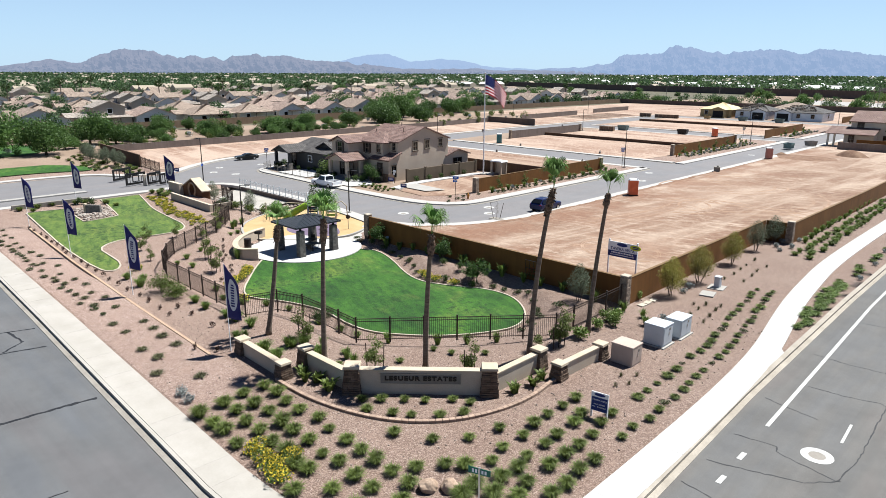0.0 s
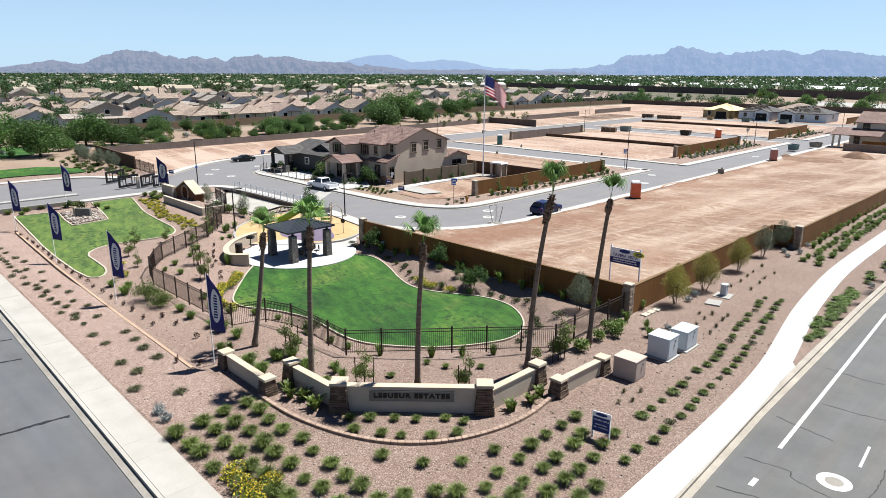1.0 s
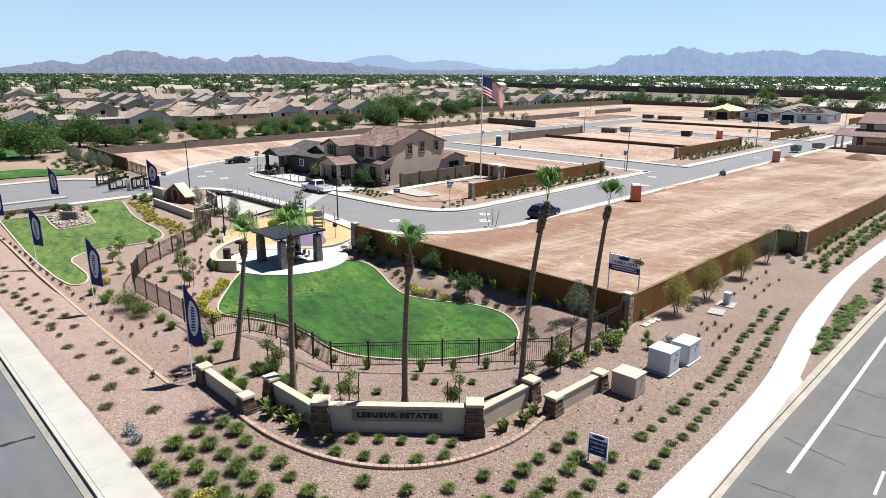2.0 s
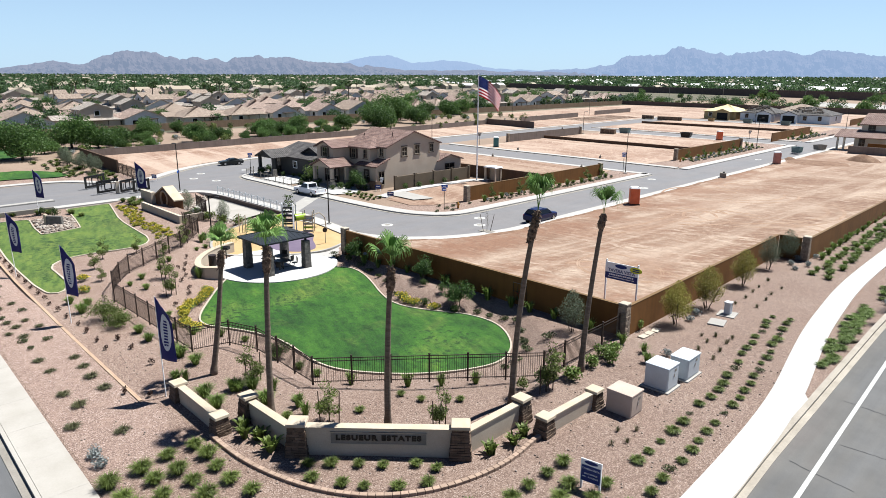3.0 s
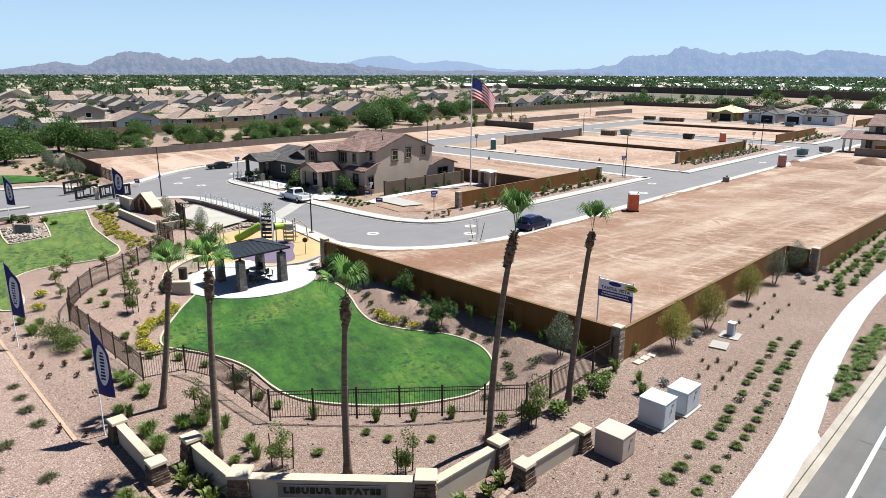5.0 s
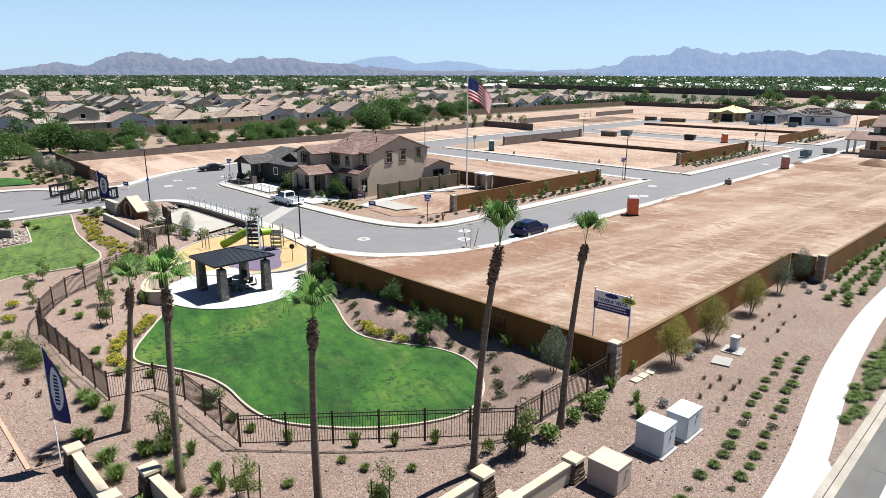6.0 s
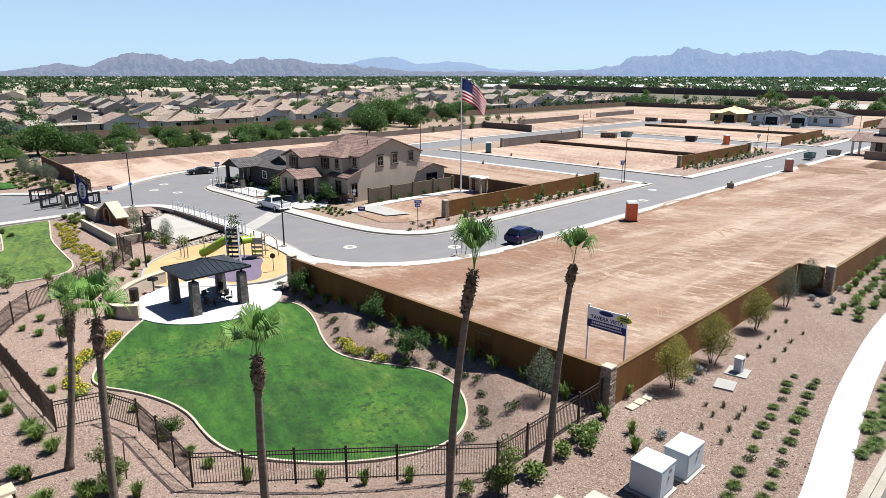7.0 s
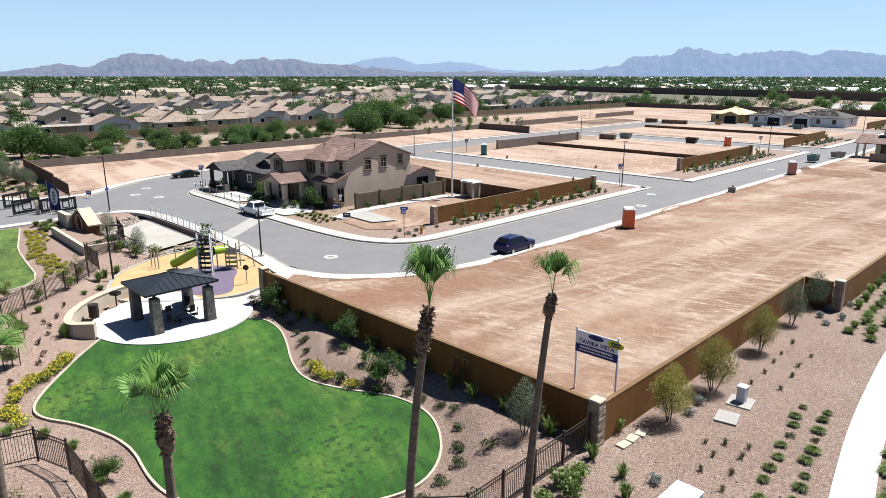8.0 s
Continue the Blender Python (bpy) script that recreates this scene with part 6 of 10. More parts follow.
# ---- pavilion ----
def pavilion(x, y, z):
    t = thing("pavilion", "open pavilion with a dark metal hip roof on stone piers", "pavilion", x, y, z)
    for sx in (-1, 1):
        for sy in (-1, 1):
            bm = bmesh.new()
            box(bm, sx * 1.64, sy * 1.72, 1.13, 0.56, 0.56, 2.32, taper=0.84, bevel=0.02)
            pier = part("pier", bm, M["stone_grey"], t, "grey stone-clad pier")
            n = 12
            for i in range(n):
                zc = (i + 0.5) * 2.25 / n
                w = 0.56 * (1 - 0.16 * (i + 0.5) / n) + 0.02
                for side in range(4):
                    cut = R.uniform(0.3, 0.7)
                    for a, b in ((0, cut), (cut, 1)):
                        o = new("stone", R.choice(STONES["stone_grey"]))
                        o.parent = pier
                        o.matrix_basis = pose(sx * 1.64, sy * 1.72, zc, 0, 0, 90 * side) @ pose(((a + b) / 2 - 0.5) * w, -w / 2 + 0.03, 0) @ Matrix.Diagonal(((b - a) * w - 0.012, 0.09 + R.uniform(-0.01, 0.012), 2.25 / n - 0.012, 1))
            bm = bmesh.new()
            box(bm, sx * 1.64, sy * 1.72, 2.36, 0.14, 0.14, 0.26)
            part("post", bm, M["iron"], t)
    for sgn in (-1, 1):
        for dx, dy, lx, ly in ((0, sgn * 1.72, 3.5, 0.14), (sgn * 1.64, 0, 0.14, 3.7)):
            bm = bmesh.new()
            box(bm, dx, dy, 2.56, lx, ly, 0.2 + 0.004 * (lx > ly))
            part("beam", bm, M["iron"], t)
    ex, ey, ze, za = 1.96, 2.36, 2.64, 3.24
    bm = bmesh.new()
    a = bm.verts.new((0, 0, za))
    c = [bm.verts.new((sx * ex, sy * ey, ze)) for sx, sy in ((-1, -1), (1, -1), (1, 1), (-1, 1))]
    a2 = bm.verts.new((0, 0, za - 0.1))
    c2 = [bm.verts.new((sx * ex, sy * ey, ze - 0.12)) for sx, sy in ((-1, -1), (1, -1), (1, 1), (-1, 1))]
    for k in range(4):
        bm.faces.new((c[k], c[(k + 1) % 4], a))
        bm.faces.new((c2[(k + 1) % 4], c2[k], a2))
        bm.faces.new((c[k], c2[k], c2[(k + 1) % 4], c[(k + 1) % 4]))
    roof = part("roof", bm, M["metal_roof"], t, "dark blue-grey standing seam roof")
    # standing seams
    for side in range(4):
        a, b = (ex, ey) if side % 2 == 0 else (ey, ex)
        for i in range(-5, 6):
            u = i * 0.4
            if abs(u) > a - 0.1:
                continue
            k = abs(u) / a
            bm = bmesh.new()
            tube(bm, [(u, -b - 0.005, ze + 0.012), (u, -b * k, ze + (za - ze) * (1 - k) + 0.012)], [0.020, 0.020], 4)
            o = part("seam", bm, M["metal_roof"], roof)
            o.matrix_basis = pose(0, 0, 0, 0, 0, 90 * side)
        bm = bmesh.new()
        tube(bm, [(-a, -b, ze + 0.01), (0, 0, za + 0.015)], [0.045, 0.045], 5)
        o = part("hip_cap", bm, M["metal_roof"], roof)
        o.matrix_basis = pose(0, 0, 0, 0, 0, 90 * side)
    return t


pavilion(-48.45, 32.2, -0.45)


def picnic_table(x, y, rz):
    """Round metal table with four seats on arms."""
    t = thing("picnic_table", "round black metal picnic table with attached seats", "table", x, y, -0.45, rz, "tables under the pavilion")
    bm = bmesh.new()
    tube(bm, [(0, 0, 0.72), (0, 0, 0.76)], [0.58, 0.58], 24)
    part("tabletop", bm, M["black"], t)
    bm = bmesh.new()
    tube(bm, [(0, 0, 0), (0, 0, 0.72)], [0.06, 0.05], 10)
    part("pedestal", bm, M["black"], t)
    for k in range(3):
        a = 2 * math.pi * k / 3
        w = Vector((math.cos(a), math.sin(a), 0))
        bm = bmesh.new()
        tube(bm, [w * 0.05 + Vector((0, 0, 0.2)), w * 0.9 + Vector((0, 0, 0.2)), w * 0.95 + Vector((0, 0, 0.44))], [0.03, 0.03, 0.03], 8)
        part("arm", bm, M["black"], t)
        bm = bmesh.new()
        p = w * 0.95
        box(bm, p.x, p.y, 0.455, 0.42, 0.42, 0.035, math.degrees(a), bevel=0.01)
        part("seat", bm, M["black"], t)
        bm = bmesh.new()
        p = w * 1.16
        box(bm, p.x, p.y, 0.72, 0.03, 0.42, 0.40, math.degrees(a), bevel=0.01)
        part("backrest", bm, M["black"], t)


picnic_table(-48.9, 32.9, 15)
picnic_table(-47.6, 32.2, 70)

# curved seat wall at the slab's edge
seat_line = resample(chaikin([(-49.0, 27.6), (-49.3, 27.2), (-50.1, 26.3), (-52.3, 27.2), (-54.2, 29.0), (-55.2, 30.8), (-55.5, 32.0)], 2, False), 0.3)
ob = ribbon("seat_wall", seat_line, -0.2, 0.2, 0.36, -1.0, M["stucco_cream"])
tagged(ob, "curved cream stucco wall at the pavilion's floor", "wall", kind="structure")
ribbon("coping", seat_line, -0.24, 0.24, 0.42, 0.362, M["cap"], parent=ob)


def barbecue(x, y):
    t = thing("barbecue", "black park grill on a post", "grill", x, y, -0.45, 30)
    bm = bmesh.new()
    tube(bm, [(0, 0, 0), (0, 0, 0.8)], [0.05, 0.05], 8)
    part("post", bm, M["black"], t)
    bm = bmesh.new()
    box(bm, 0, 0, 0.93, 0.62, 0.45, 0.22, bevel=0.02)
    part("firebox", bm, M["black"], t)
    bm = bmesh.new()
    for k in range(5):
        tube(bm, [(-0.3, -0.18 + 0.09 * k, 1.06), (0.36, -0.18 + 0.09 * k, 1.06)], [0.01, 0.01], 4)
    part("grate", bm, M["iron"], t)


barbecue(-53.75, 30.45)


def litter_bin(x, y):
    t = thing("litter_bin", "dark brown slatted litter bin", "bin", x, y, -0.45)
    bm = bmesh.new()
    tube(bm, [(0, 0, 0.05), (0, 0, 0.85)], [0.25, 0.27], 18)
    part("liner", bm, M["black"], t)
    for k in range(18):
        a = 2 * math.pi * k / 18
        bm = bmesh.new()
        box(bm, 0.30 * math.cos(a), 0.30 * math.sin(a), 0.46, 0.02, 0.075, 0.84, math.degrees(a))
        part("slat", bm, M["bin_brown"], t)
    bm = bmesh.new()
    tube(bm, [(0, 0, 0.87), (0, 0, 0.93)], [0.33, 0.31], 18)
    part("rim", bm, M["bin_brown"], t)


litter_bin(-52.5, 28.6)


# ---- banners, cabinets, signs ----
def banner(x, y, h, lean, yaw, width=0.78, length=2.9, seed=0):
    """A tall feather banner on a white pole, with a pale oval badge of plain bars."""
    t = thing("feather_banner", "tall navy feather banner with a pale oval badge", "banner", x, y, 0, 45 + yaw, "banners along the bed")
    sway = math.tan(radians(lean))
    bm = bmesh.new()
    tube(bm, [(0, 0, -0.2), (-sway * h * 0.5, 0, h * 0.5), (-sway * h, 0, h)], [0.028, 0.022, 0.014], 8)
    part("pole", bm, M["white"], t, "thin white pole")
    rng = np.random.default_rng(seed)
    ph = rng.uniform(0, 6)
    nz, nx = 18, 6

    def cloth(u, v, off=0.0):
        z = h - length * (1 - v)
        wide = width * (0.45 + 0.62 * min(1.0, (1 - v) * 2.2 + 0.18)) if v > 0.62 else width
        top_cut = 0.30 * u * max(0.0, (v - 0.8) / 0.2)
        fold = 0.07 * math.sin(u * 4.0 + v * 5 + ph) * u
        return (-sway * z + u * wide * (0.96 + 0.04 * math.sin(v * 7 + ph)), fold - off, z - top_cut - 0.22 * u * (0.4 + 0.6 * v))

    verts, faces = [], []
    for j in range(nz + 1):
        for i in range(nx + 1):
            verts.append(cloth(i / nx, j / nz))
    for j in range(nz):
        for i in range(nx):
            a = j * (nx + 1) + i
            faces.append((a, a + 1, a + nx + 2, a + nx + 1))
    cl = link_mesh("cloth", verts, faces, M["navy"], t, smooth=True)
    sol = cl.modifiers.new("thick", "SOLIDIFY")
    sol.thickness, sol.offset = 0.006, 0.0
    # badge: oval on both faces, then dark bars
    for side in (-1, 1):
        off = 0.009 * side
        vs, fs = [], []
        c = cloth(0.5, 0.46, off)
        vs.append(c)
        n = 28
        for ring in (0.5, 1.0):
            for k in range(n):
                a = 2 * math.pi * k / n
                vs.append(cloth(0.5 + 0.33 * ring * math.cos(a), 0.46 + 0.30 * ring * math.sin(a), off))
        for k in range(n):
            fs.append((0, 1 + k, 1 + (k + 1) % n))
            fs.append((1 + k, 1 + n + k, 1 + n + (k + 1) % n, 1 + (k + 1) % n))
        badge = link_mesh("badge", vs, fs, M["offwhite"], t, "pale oval badge")
        for k in range(9):
            v0 = 0.24 + 0.048 * k
            r0 = random.Random(k + 5).uniform(0.10, 0.17)
            q = [cloth(0.5 - r0, v0, off * 1.6), cloth(0.5 + r0 * 0.8, v0, off * 1.6), cloth(0.5 + r0 * 0.8, v0 + 0.03, off * 1.6), cloth(0.5 - r0, v0 + 0.03, off * 1.6)]
            link_mesh("bar", q, [(0, 1, 2, 3)], M["navy"], badge)
    return t


banner(-31.92, 15.9, 5.05, 0.3, -18, 0.86, 3.1, seed=1)
banner(-45.4, 15.8, 5.0, 0.5, -12, 0.86, 3.1, seed=2)
banner(-59.3, 16.1, 4.85, 0.6, -8, 0.9, 3.0, seed=3)
banner(-74.2, 16.8, 4.9, 0.6, -8, 0.9, 3.0, seed=4)
banner(-82.7, 23.8, 4.95, 0.5, -4, 0.95, 3.05, seed=5)
banner(-81.5, 34.0, 4.95, 0.5, 0, 1.15, 3.05, seed=6)


def cabinet(x, y, sx, sy, h, material, label, pad=True, rz=0, vents=True):
    """Utility cabinet: body, overhanging lid, door with a lock, on a concrete pad."""
    t = thing("utility_cabinet", label, "utility cabinet", x, y, 0, rz)
    if pad:
        bm = bmesh.new()
        box(bm, 0, 0, 0.0, sx + 0.25, sy + 0.25, 0.12, bevel=0.01)
        part("pad", bm, M["concrete"], t)
    z0 = 0.06 if pad else -0.03
    bm = bmesh.new()
    box(bm, 0, 0, z0 + (h - z0 - 0.06) / 2, sx, sy, h - z0 - 0.06, bevel=0.02)
    part("body", bm, M[material], t)
    bm = bmesh.new()
    box(bm, 0, 0, h - 0.03, sx + 0.06, sy + 0.06, 0.07, taper=0.985, bevel=0.012)
    part("lid", bm, M[material], t)
    bm = bmesh.new()
    box(bm, sx / 2 + 0.008, 0, z0 + (h - z0) * 0.48, 0.018, sy * 0.9, (h - z0) * 0.8, bevel=0.004)
    door = part("door", bm, M[material], t)
    bm = bmesh.new()
    box(bm, sx / 2 + 0.03, sy * 0.06, z0 + h * 0.55, 0.04, 0.05, 0.2, bevel=0.008)
    part("handle", bm, M["chrome"], door)
    bm = bmesh.new()
    box(bm, sx / 2 + 0.021, sy * 0.15, z0 + h * 0.74, 0.008, 0.2, 0.14)
    part("plate", bm, M["gutter"], door, "small grey notice plate")


cabinet(-15.65, 33.75, 1.2, 1.15, 1.27, "box_white", "pale grey utility cabinet on a concrete pad")
cabinet(-15.4, 35.8, 0.95, 1.42, 1.16, "box_white", "pale grey-blue utility cabinet beside another")
cabinet(-15.7, 30.25, 1.25, 1.08, 1.09, "box_tan", "beige utility cabinet beside the sign wall", pad=False)
cabinet(-17.35, 46.3, 0.38, 0.42, 0.85, "offwhite", "small white pedestal box on a concrete pad")
bm = bmesh.new()
box(bm, -17.2, 44.3, 0.02, 0.95, 1.15, 0.1, 12)
ob = part("utility_vault", bm, M["concrete"])
tagged(ob, "pale concrete vault lid flush in the gravel", "utility vault")
bm = bmesh.new()
box(bm, -17.35, 46.25, 0.0, 1.1, 1.2, 0.09, 8)
ob = part("concrete_pad", bm, M["concrete"])
tagged(ob, "pale concrete pad round a small box", "concrete pad")
for k, (x, y) in enumerate(((-19.35, 38.95), (-19.35, 39.65), (-19.3, 40.35))):
    bm = bmesh.new()
    box(bm, x, y, 0.02, 0.42, 0.62, 0.08, 8 * k - 5, bevel=0.012)
    ob = part("stepping_stone", bm, M["kerb"])
    tagged(ob, "square pale stepping stone in gravel", "stepping stone", "stepping stones at the wall")


def post_sign(x, y, rz):
    """Low two-legged sign: white header, blue field with bars for its small print."""
    t = thing("yard_sign", "low blue and white development sign on two legs", "sign", x, y, 0, rz)
    for s in (-0.36, 0.36):
        bm = bmesh.new()
        box(bm, s, 0, 0.55, 0.07, 0.07, 1.3)
        part("leg", bm, M["white"], t)
    bm = bmesh.new()
    box(bm, 0, -0.045, 0.78, 0.80, 0.03, 0.92)
    board = part("board", bm, M["white"], t)
    bm = bmesh.new()
    box(bm, 0, -0.064, 0.67, 0.74, 0.008, 0.66)
    part("field", bm, M["blue_sign"], board, "navy lower field")
    oval(board, 0.0, -0.064, 1.13, 0.26, 0.07, "blue_sign")
    words("TAVERA VISTA", 0.105, 0.003, M["white"], board, pose(0, -0.071, 0.86, 90, 0, 0))
    words("SALES OFFICE", 0.085, 0.003, M["white"], board, pose(0, -0.071, 0.66, 90, 0, 0))
    words("& MODELS", 0.085, 0.003, M["white"], board, pose(0.1, -0.071, 0.53, 90, 0, 0))
    bm = bmesh.new()
    box(bm, -0.25, -0.0705, 0.53, 0.12, 0.004, 0.03)
    part("arrow_bar", bm, M["white"], board)


def oval(parent, x, y, z, rx, rz, mat_name, name="badge"):
    bm = bmesh.new()
    vs = [(x + rx * math.cos(2 * math.pi * k / 28), z + rz * math.sin(2 * math.pi * k / 28)) for k in range(28)]
    lo = [bm.verts.new((a, y + 0.004, b)) for a, b in vs]
    hi = [bm.verts.new((a, y - 0.006, b)) for a, b in vs]
    bm.faces.new(hi)
    for k in range(28):
        bm.faces.new((lo[k], lo[(k + 1) % 28], hi[(k + 1) % 28], hi[k]))
    part(name, bm, M[mat_name], parent, "plain oval badge")


post_sign(-13.5, 23.95, 10)


def lot_sign(x, y, rz):
    """Large two-post sign in the lot."""
    t = thing("lot_sign", "large white and blue development sign on two white posts", "sign", x, y, 0.03, rz)
    for s in (-1.1, 1.1):
        bm = bmesh.new()
        box(bm, s, 0, 1.55, 0.09, 0.09, 3.5)
        part("post", bm, M["white"], t)
    bm = bmesh.new()
    box(bm, 0, -0.06, 2.60, 2.3, 0.04, 1.12)
    board = part("board", bm, M["white"], t)
    bm = bmesh.new()
    box(bm, 0, -0.084, 2.27, 2.26, 0.01, 0.42)
    part("field", bm, M["blue_sign"], board, "navy lower field")
    oval(board, -0.05, -0.084, 2.98, 0.42, 0.13, "blue_sign")
    words("TAVERA VISTA", 0.29, 0.004, M["blue_sign"], board, pose(0, -0.083, 2.64, 90, 0, 0), bold=0.007)
    for z, w, n, high in ((2.36, 1.75, 14, 0.10), (2.20, 1.85, 22, 0.06)):
        rr = random.Random(int(z * 100))
        for k in range(n):
            bm = bmesh.new()
            box(bm, -w / 2 + w * (k + 0.5) / n, -0.092, z, w / n * rr.uniform(0.55, 0.85), 0.004, high)
            part("small_print", bm, M["white"], board, "small white bar")
    oval(board, 1.0, -0.09, 2.92, 0.42, 0.20, "yellow_sign", "sticker")
    for z, w in ((2.98, 0.46), (2.86, 0.46)):
        bm = bmesh.new()
        box(bm, 1.0, -0.101, z, w, 0.004, 0.075)
        part("small_print", bm, M["blue_sign"], board, "dark blue bar")


lot_sign(-22.65, 41.85, 2)


def road_name_sign(x, y):
    t = thing("street_sign", "green street name blade on a steel post", "street sign", x, y, 0, 20)
    bm = bmesh.new()
    tube(bm, [(0, 0, -0.2), (0, 0, 2.6)], [0.035, 0.035], 8)
    part("post", bm, M["chrome"], t)
    bm = bmesh.new()
    box(bm, 0.0, 0, 2.45, 0.78, 0.02, 0.24, bevel=0.006)
    blade = part("blade", bm, M["green_sign"], t)
    for s in (-1, 1):
        bm = bmesh.new()
        for k in range(5):
            box(bm, -0.22 + 0.11 * k, s * 0.013, 2.45, 0.07, 0.005, 0.13)
        part("bars", bm, M["white"], blade, "white bars")


road_name_sign(-12.2, 14.25)


def boulder(x, y, r, seed, k=(1, 1, 0.75)):
    bm = bmesh.new()
    bmesh.ops.create_icosphere(bm, subdivisions=3, radius=r)
    o = Vector((seed * 3.1, seed * 1.7, 0))
    for v in bm.verts:
        d = v.co.normalized()
        v.co *= 1 + 0.28 * noise.noise(d * 1.3 + o) + 0.10 * noise.noise(d * 3.5 + o)
        v.co = Vector((v.co.x * k[0], v.co.y * k[1], v.co.z * k[2]))
    ob = part("boulder", bm, M["boulder"])
    ob.matrix_basis = pose(x, y, ground_z(x, y) + r * 0.35, 0, 0, seed * 50)
    tagged(ob, "buff weathered boulder in the gravel", "boulder", "boulders at the corner")


boulder(-15.2, 14.85, 0.36, 1)
boulder(-14.6, 15.4, 0.35, 2, (0.9, 1.0, 0.8))


# ---- houses ----
def slope(bm, uvl, pts, eave, mi=0):
    """A roof plane with tile coordinates: u along the eave, v up the slope."""
    vs = [bm.verts.new(p) for p in pts]
    f = bm.faces.new(vs)
    f.material_index = mi
    e = Vector((eave[0], eave[1], 0)).normalized()
    f.normal_update()
    n = f.normal
    up = n.cross(e).normalized()
    for l in f.loops:
        l[uvl].uv = (l.vert.co.dot(e), l.vert.co.dot(up))
    return f


def roof_part(kind, x0, x1, y0, y1, ze, pitch, material, parent, over=0.4, name="roof", label=""):
    """A gable or hip roof with thickness over a rectangle. kind: gx or gy, the way the ridge runs, hx or hy for hips, or s+y, s-y: a lean-to that rises so."""
    bm = bmesh.new()
    uvl = bm.loops.layers.uv.new("UVMap")
    X0, X1, Y0, Y1 = x0 - over, x1 + over, y0 - over, y1 + over
    ze2 = ze - over * pitch
    planes = []
    if kind[0] == "s":
        hgt = (Y1 - Y0) * pitch
        lo, hi = (Y0, Y1) if kind == "s+y" else (Y1, Y0)
        planes.append(([(X0, lo, ze2), (X1, lo, ze2), (X1, hi, ze2 + hgt), (X0, hi, ze2 + hgt)], (1, 0)))
    else:
        along_x = kind[1] == "x"
        half = (Y1 - Y0) / 2 if along_x else (X1 - X0) / 2
        zr = ze2 + half * pitch
        cut = half if kind[0] == "h" else 0.0
        if along_x:
            ym = (Y0 + Y1) / 2
            r0, r1 = (X0 + cut, ym, zr), (X1 - cut, ym, zr)
        else:
            xm = (X0 + X1) / 2
            r0, r1 = (xm, Y0 + cut, zr), (xm, Y1 - cut, zr)
        A, B, C, D = (X0, Y0, ze2), (X1, Y0, ze2), (X1, Y1, ze2), (X0, Y1, ze2)
        if along_x:
            planes += [([A, B, r1, r0], (1, 0)), ([C, D, r0, r1], (-1, 0))]
            if cut:
                planes += [([D, A, r0], (0, -1)), ([B, C, r1], (0, 1))]
        else:
            planes += [([B, C, r1, r0], (0, 1)), ([D, A, r0, r1], (0, -1))]
            if cut:
                planes += [([A, B, r0], (1, 0)), ([C, D, r1], (-1, 0))]
    for pts, eave in planes:
        slope(bm, uvl, pts, eave)
    bmesh.ops.remove_doubles(bm, verts=bm.verts, dist=0.001)
    me = bpy.data.meshes.new(name)
    bm.to_mesh(me)
    bm.free()
    me.materials.append(M[material])
    ob = new(name, me)
    ob.parent = parent
    if label:
        ob["label"] = label
    sol = ob.modifiers.new("thick", "SOLIDIFY")
    sol.thickness, sol.offset = 0.16, -1.0
    return ob


def gable_fill(bm, kind, x0, x1, y0, y1, ze, pitch):
    """The walls of a block, up into its gables."""
    if kind[0] == "s":
        hgt = (y1 - y0) * pitch
        za, zb = (ze, ze + hgt) if kind == "s+y" else (ze + hgt, ze)
        prof = [(y0, za), (y1, zb)]
        lo = [bm.verts.new(p) for p in ((x0, y0, -0.3), (x1, y0, -0.3), (x1, y1, -0.3), (x0, y1, -0.3))]
        hi = [bm.verts.new(p) for p in ((x0, y0, za - 0.05), (x1, y0, za - 0.05), (x1, y1, zb - 0.05), (x0, y1, zb - 0.05))]
        for k in range(4):
            bm.faces.new((lo[k], lo[(k + 1) % 4], hi[(k + 1) % 4], hi[k]))
        return
    lo = [bm.verts.new(p) for p in ((x0, y0, -0.3), (x1, y0, -0.3), (x1, y1, -0.3), (x0, y1, -0.3))]
    hi = [bm.verts.new(p) for p in ((x0, y0, ze - 0.03), (x1, y0, ze - 0.03), (x1, y1, ze - 0.03), (x0, y1, ze - 0.03))]
    for k in range(4):
        bm.faces.new((lo[k], lo[(k + 1) % 4], hi[(k + 1) % 4], hi[k]))
    if kind == "gx":
        z = ze - 0.05 + (y1 - y0) / 2 * pitch
        for x, a, b in ((x0, 0, 3), (x1, 1, 2)):
            bm.faces.new((hi[a], hi[b], bm.verts.new((x, (y0 + y1) / 2, z))))
    elif kind == "gy":
        z = ze - 0.05 + (x1 - x0) / 2 * pitch
        for y, a, b in ((y0, 0, 1), (y1, 3, 2)):
            bm.faces.new((hi[a], hi[b], bm.verts.new(((x0 + x1) / 2, y, z))))


def block(house, kind, x0, x1, y0, y1, ze, pitch, wall_mat, roof_mat, over=0.4, walls=True, roof=True):
    if walls:
        bm = bmesh.new()
        gable_fill(bm, kind, x0, x1, y0, y1, ze, pitch)
        part("wall", bm, M[wall_mat], house)
    if roof:
        return roof_part(kind, x0, x1, y0, y1, ze, pitch, roof_mat, house, over)


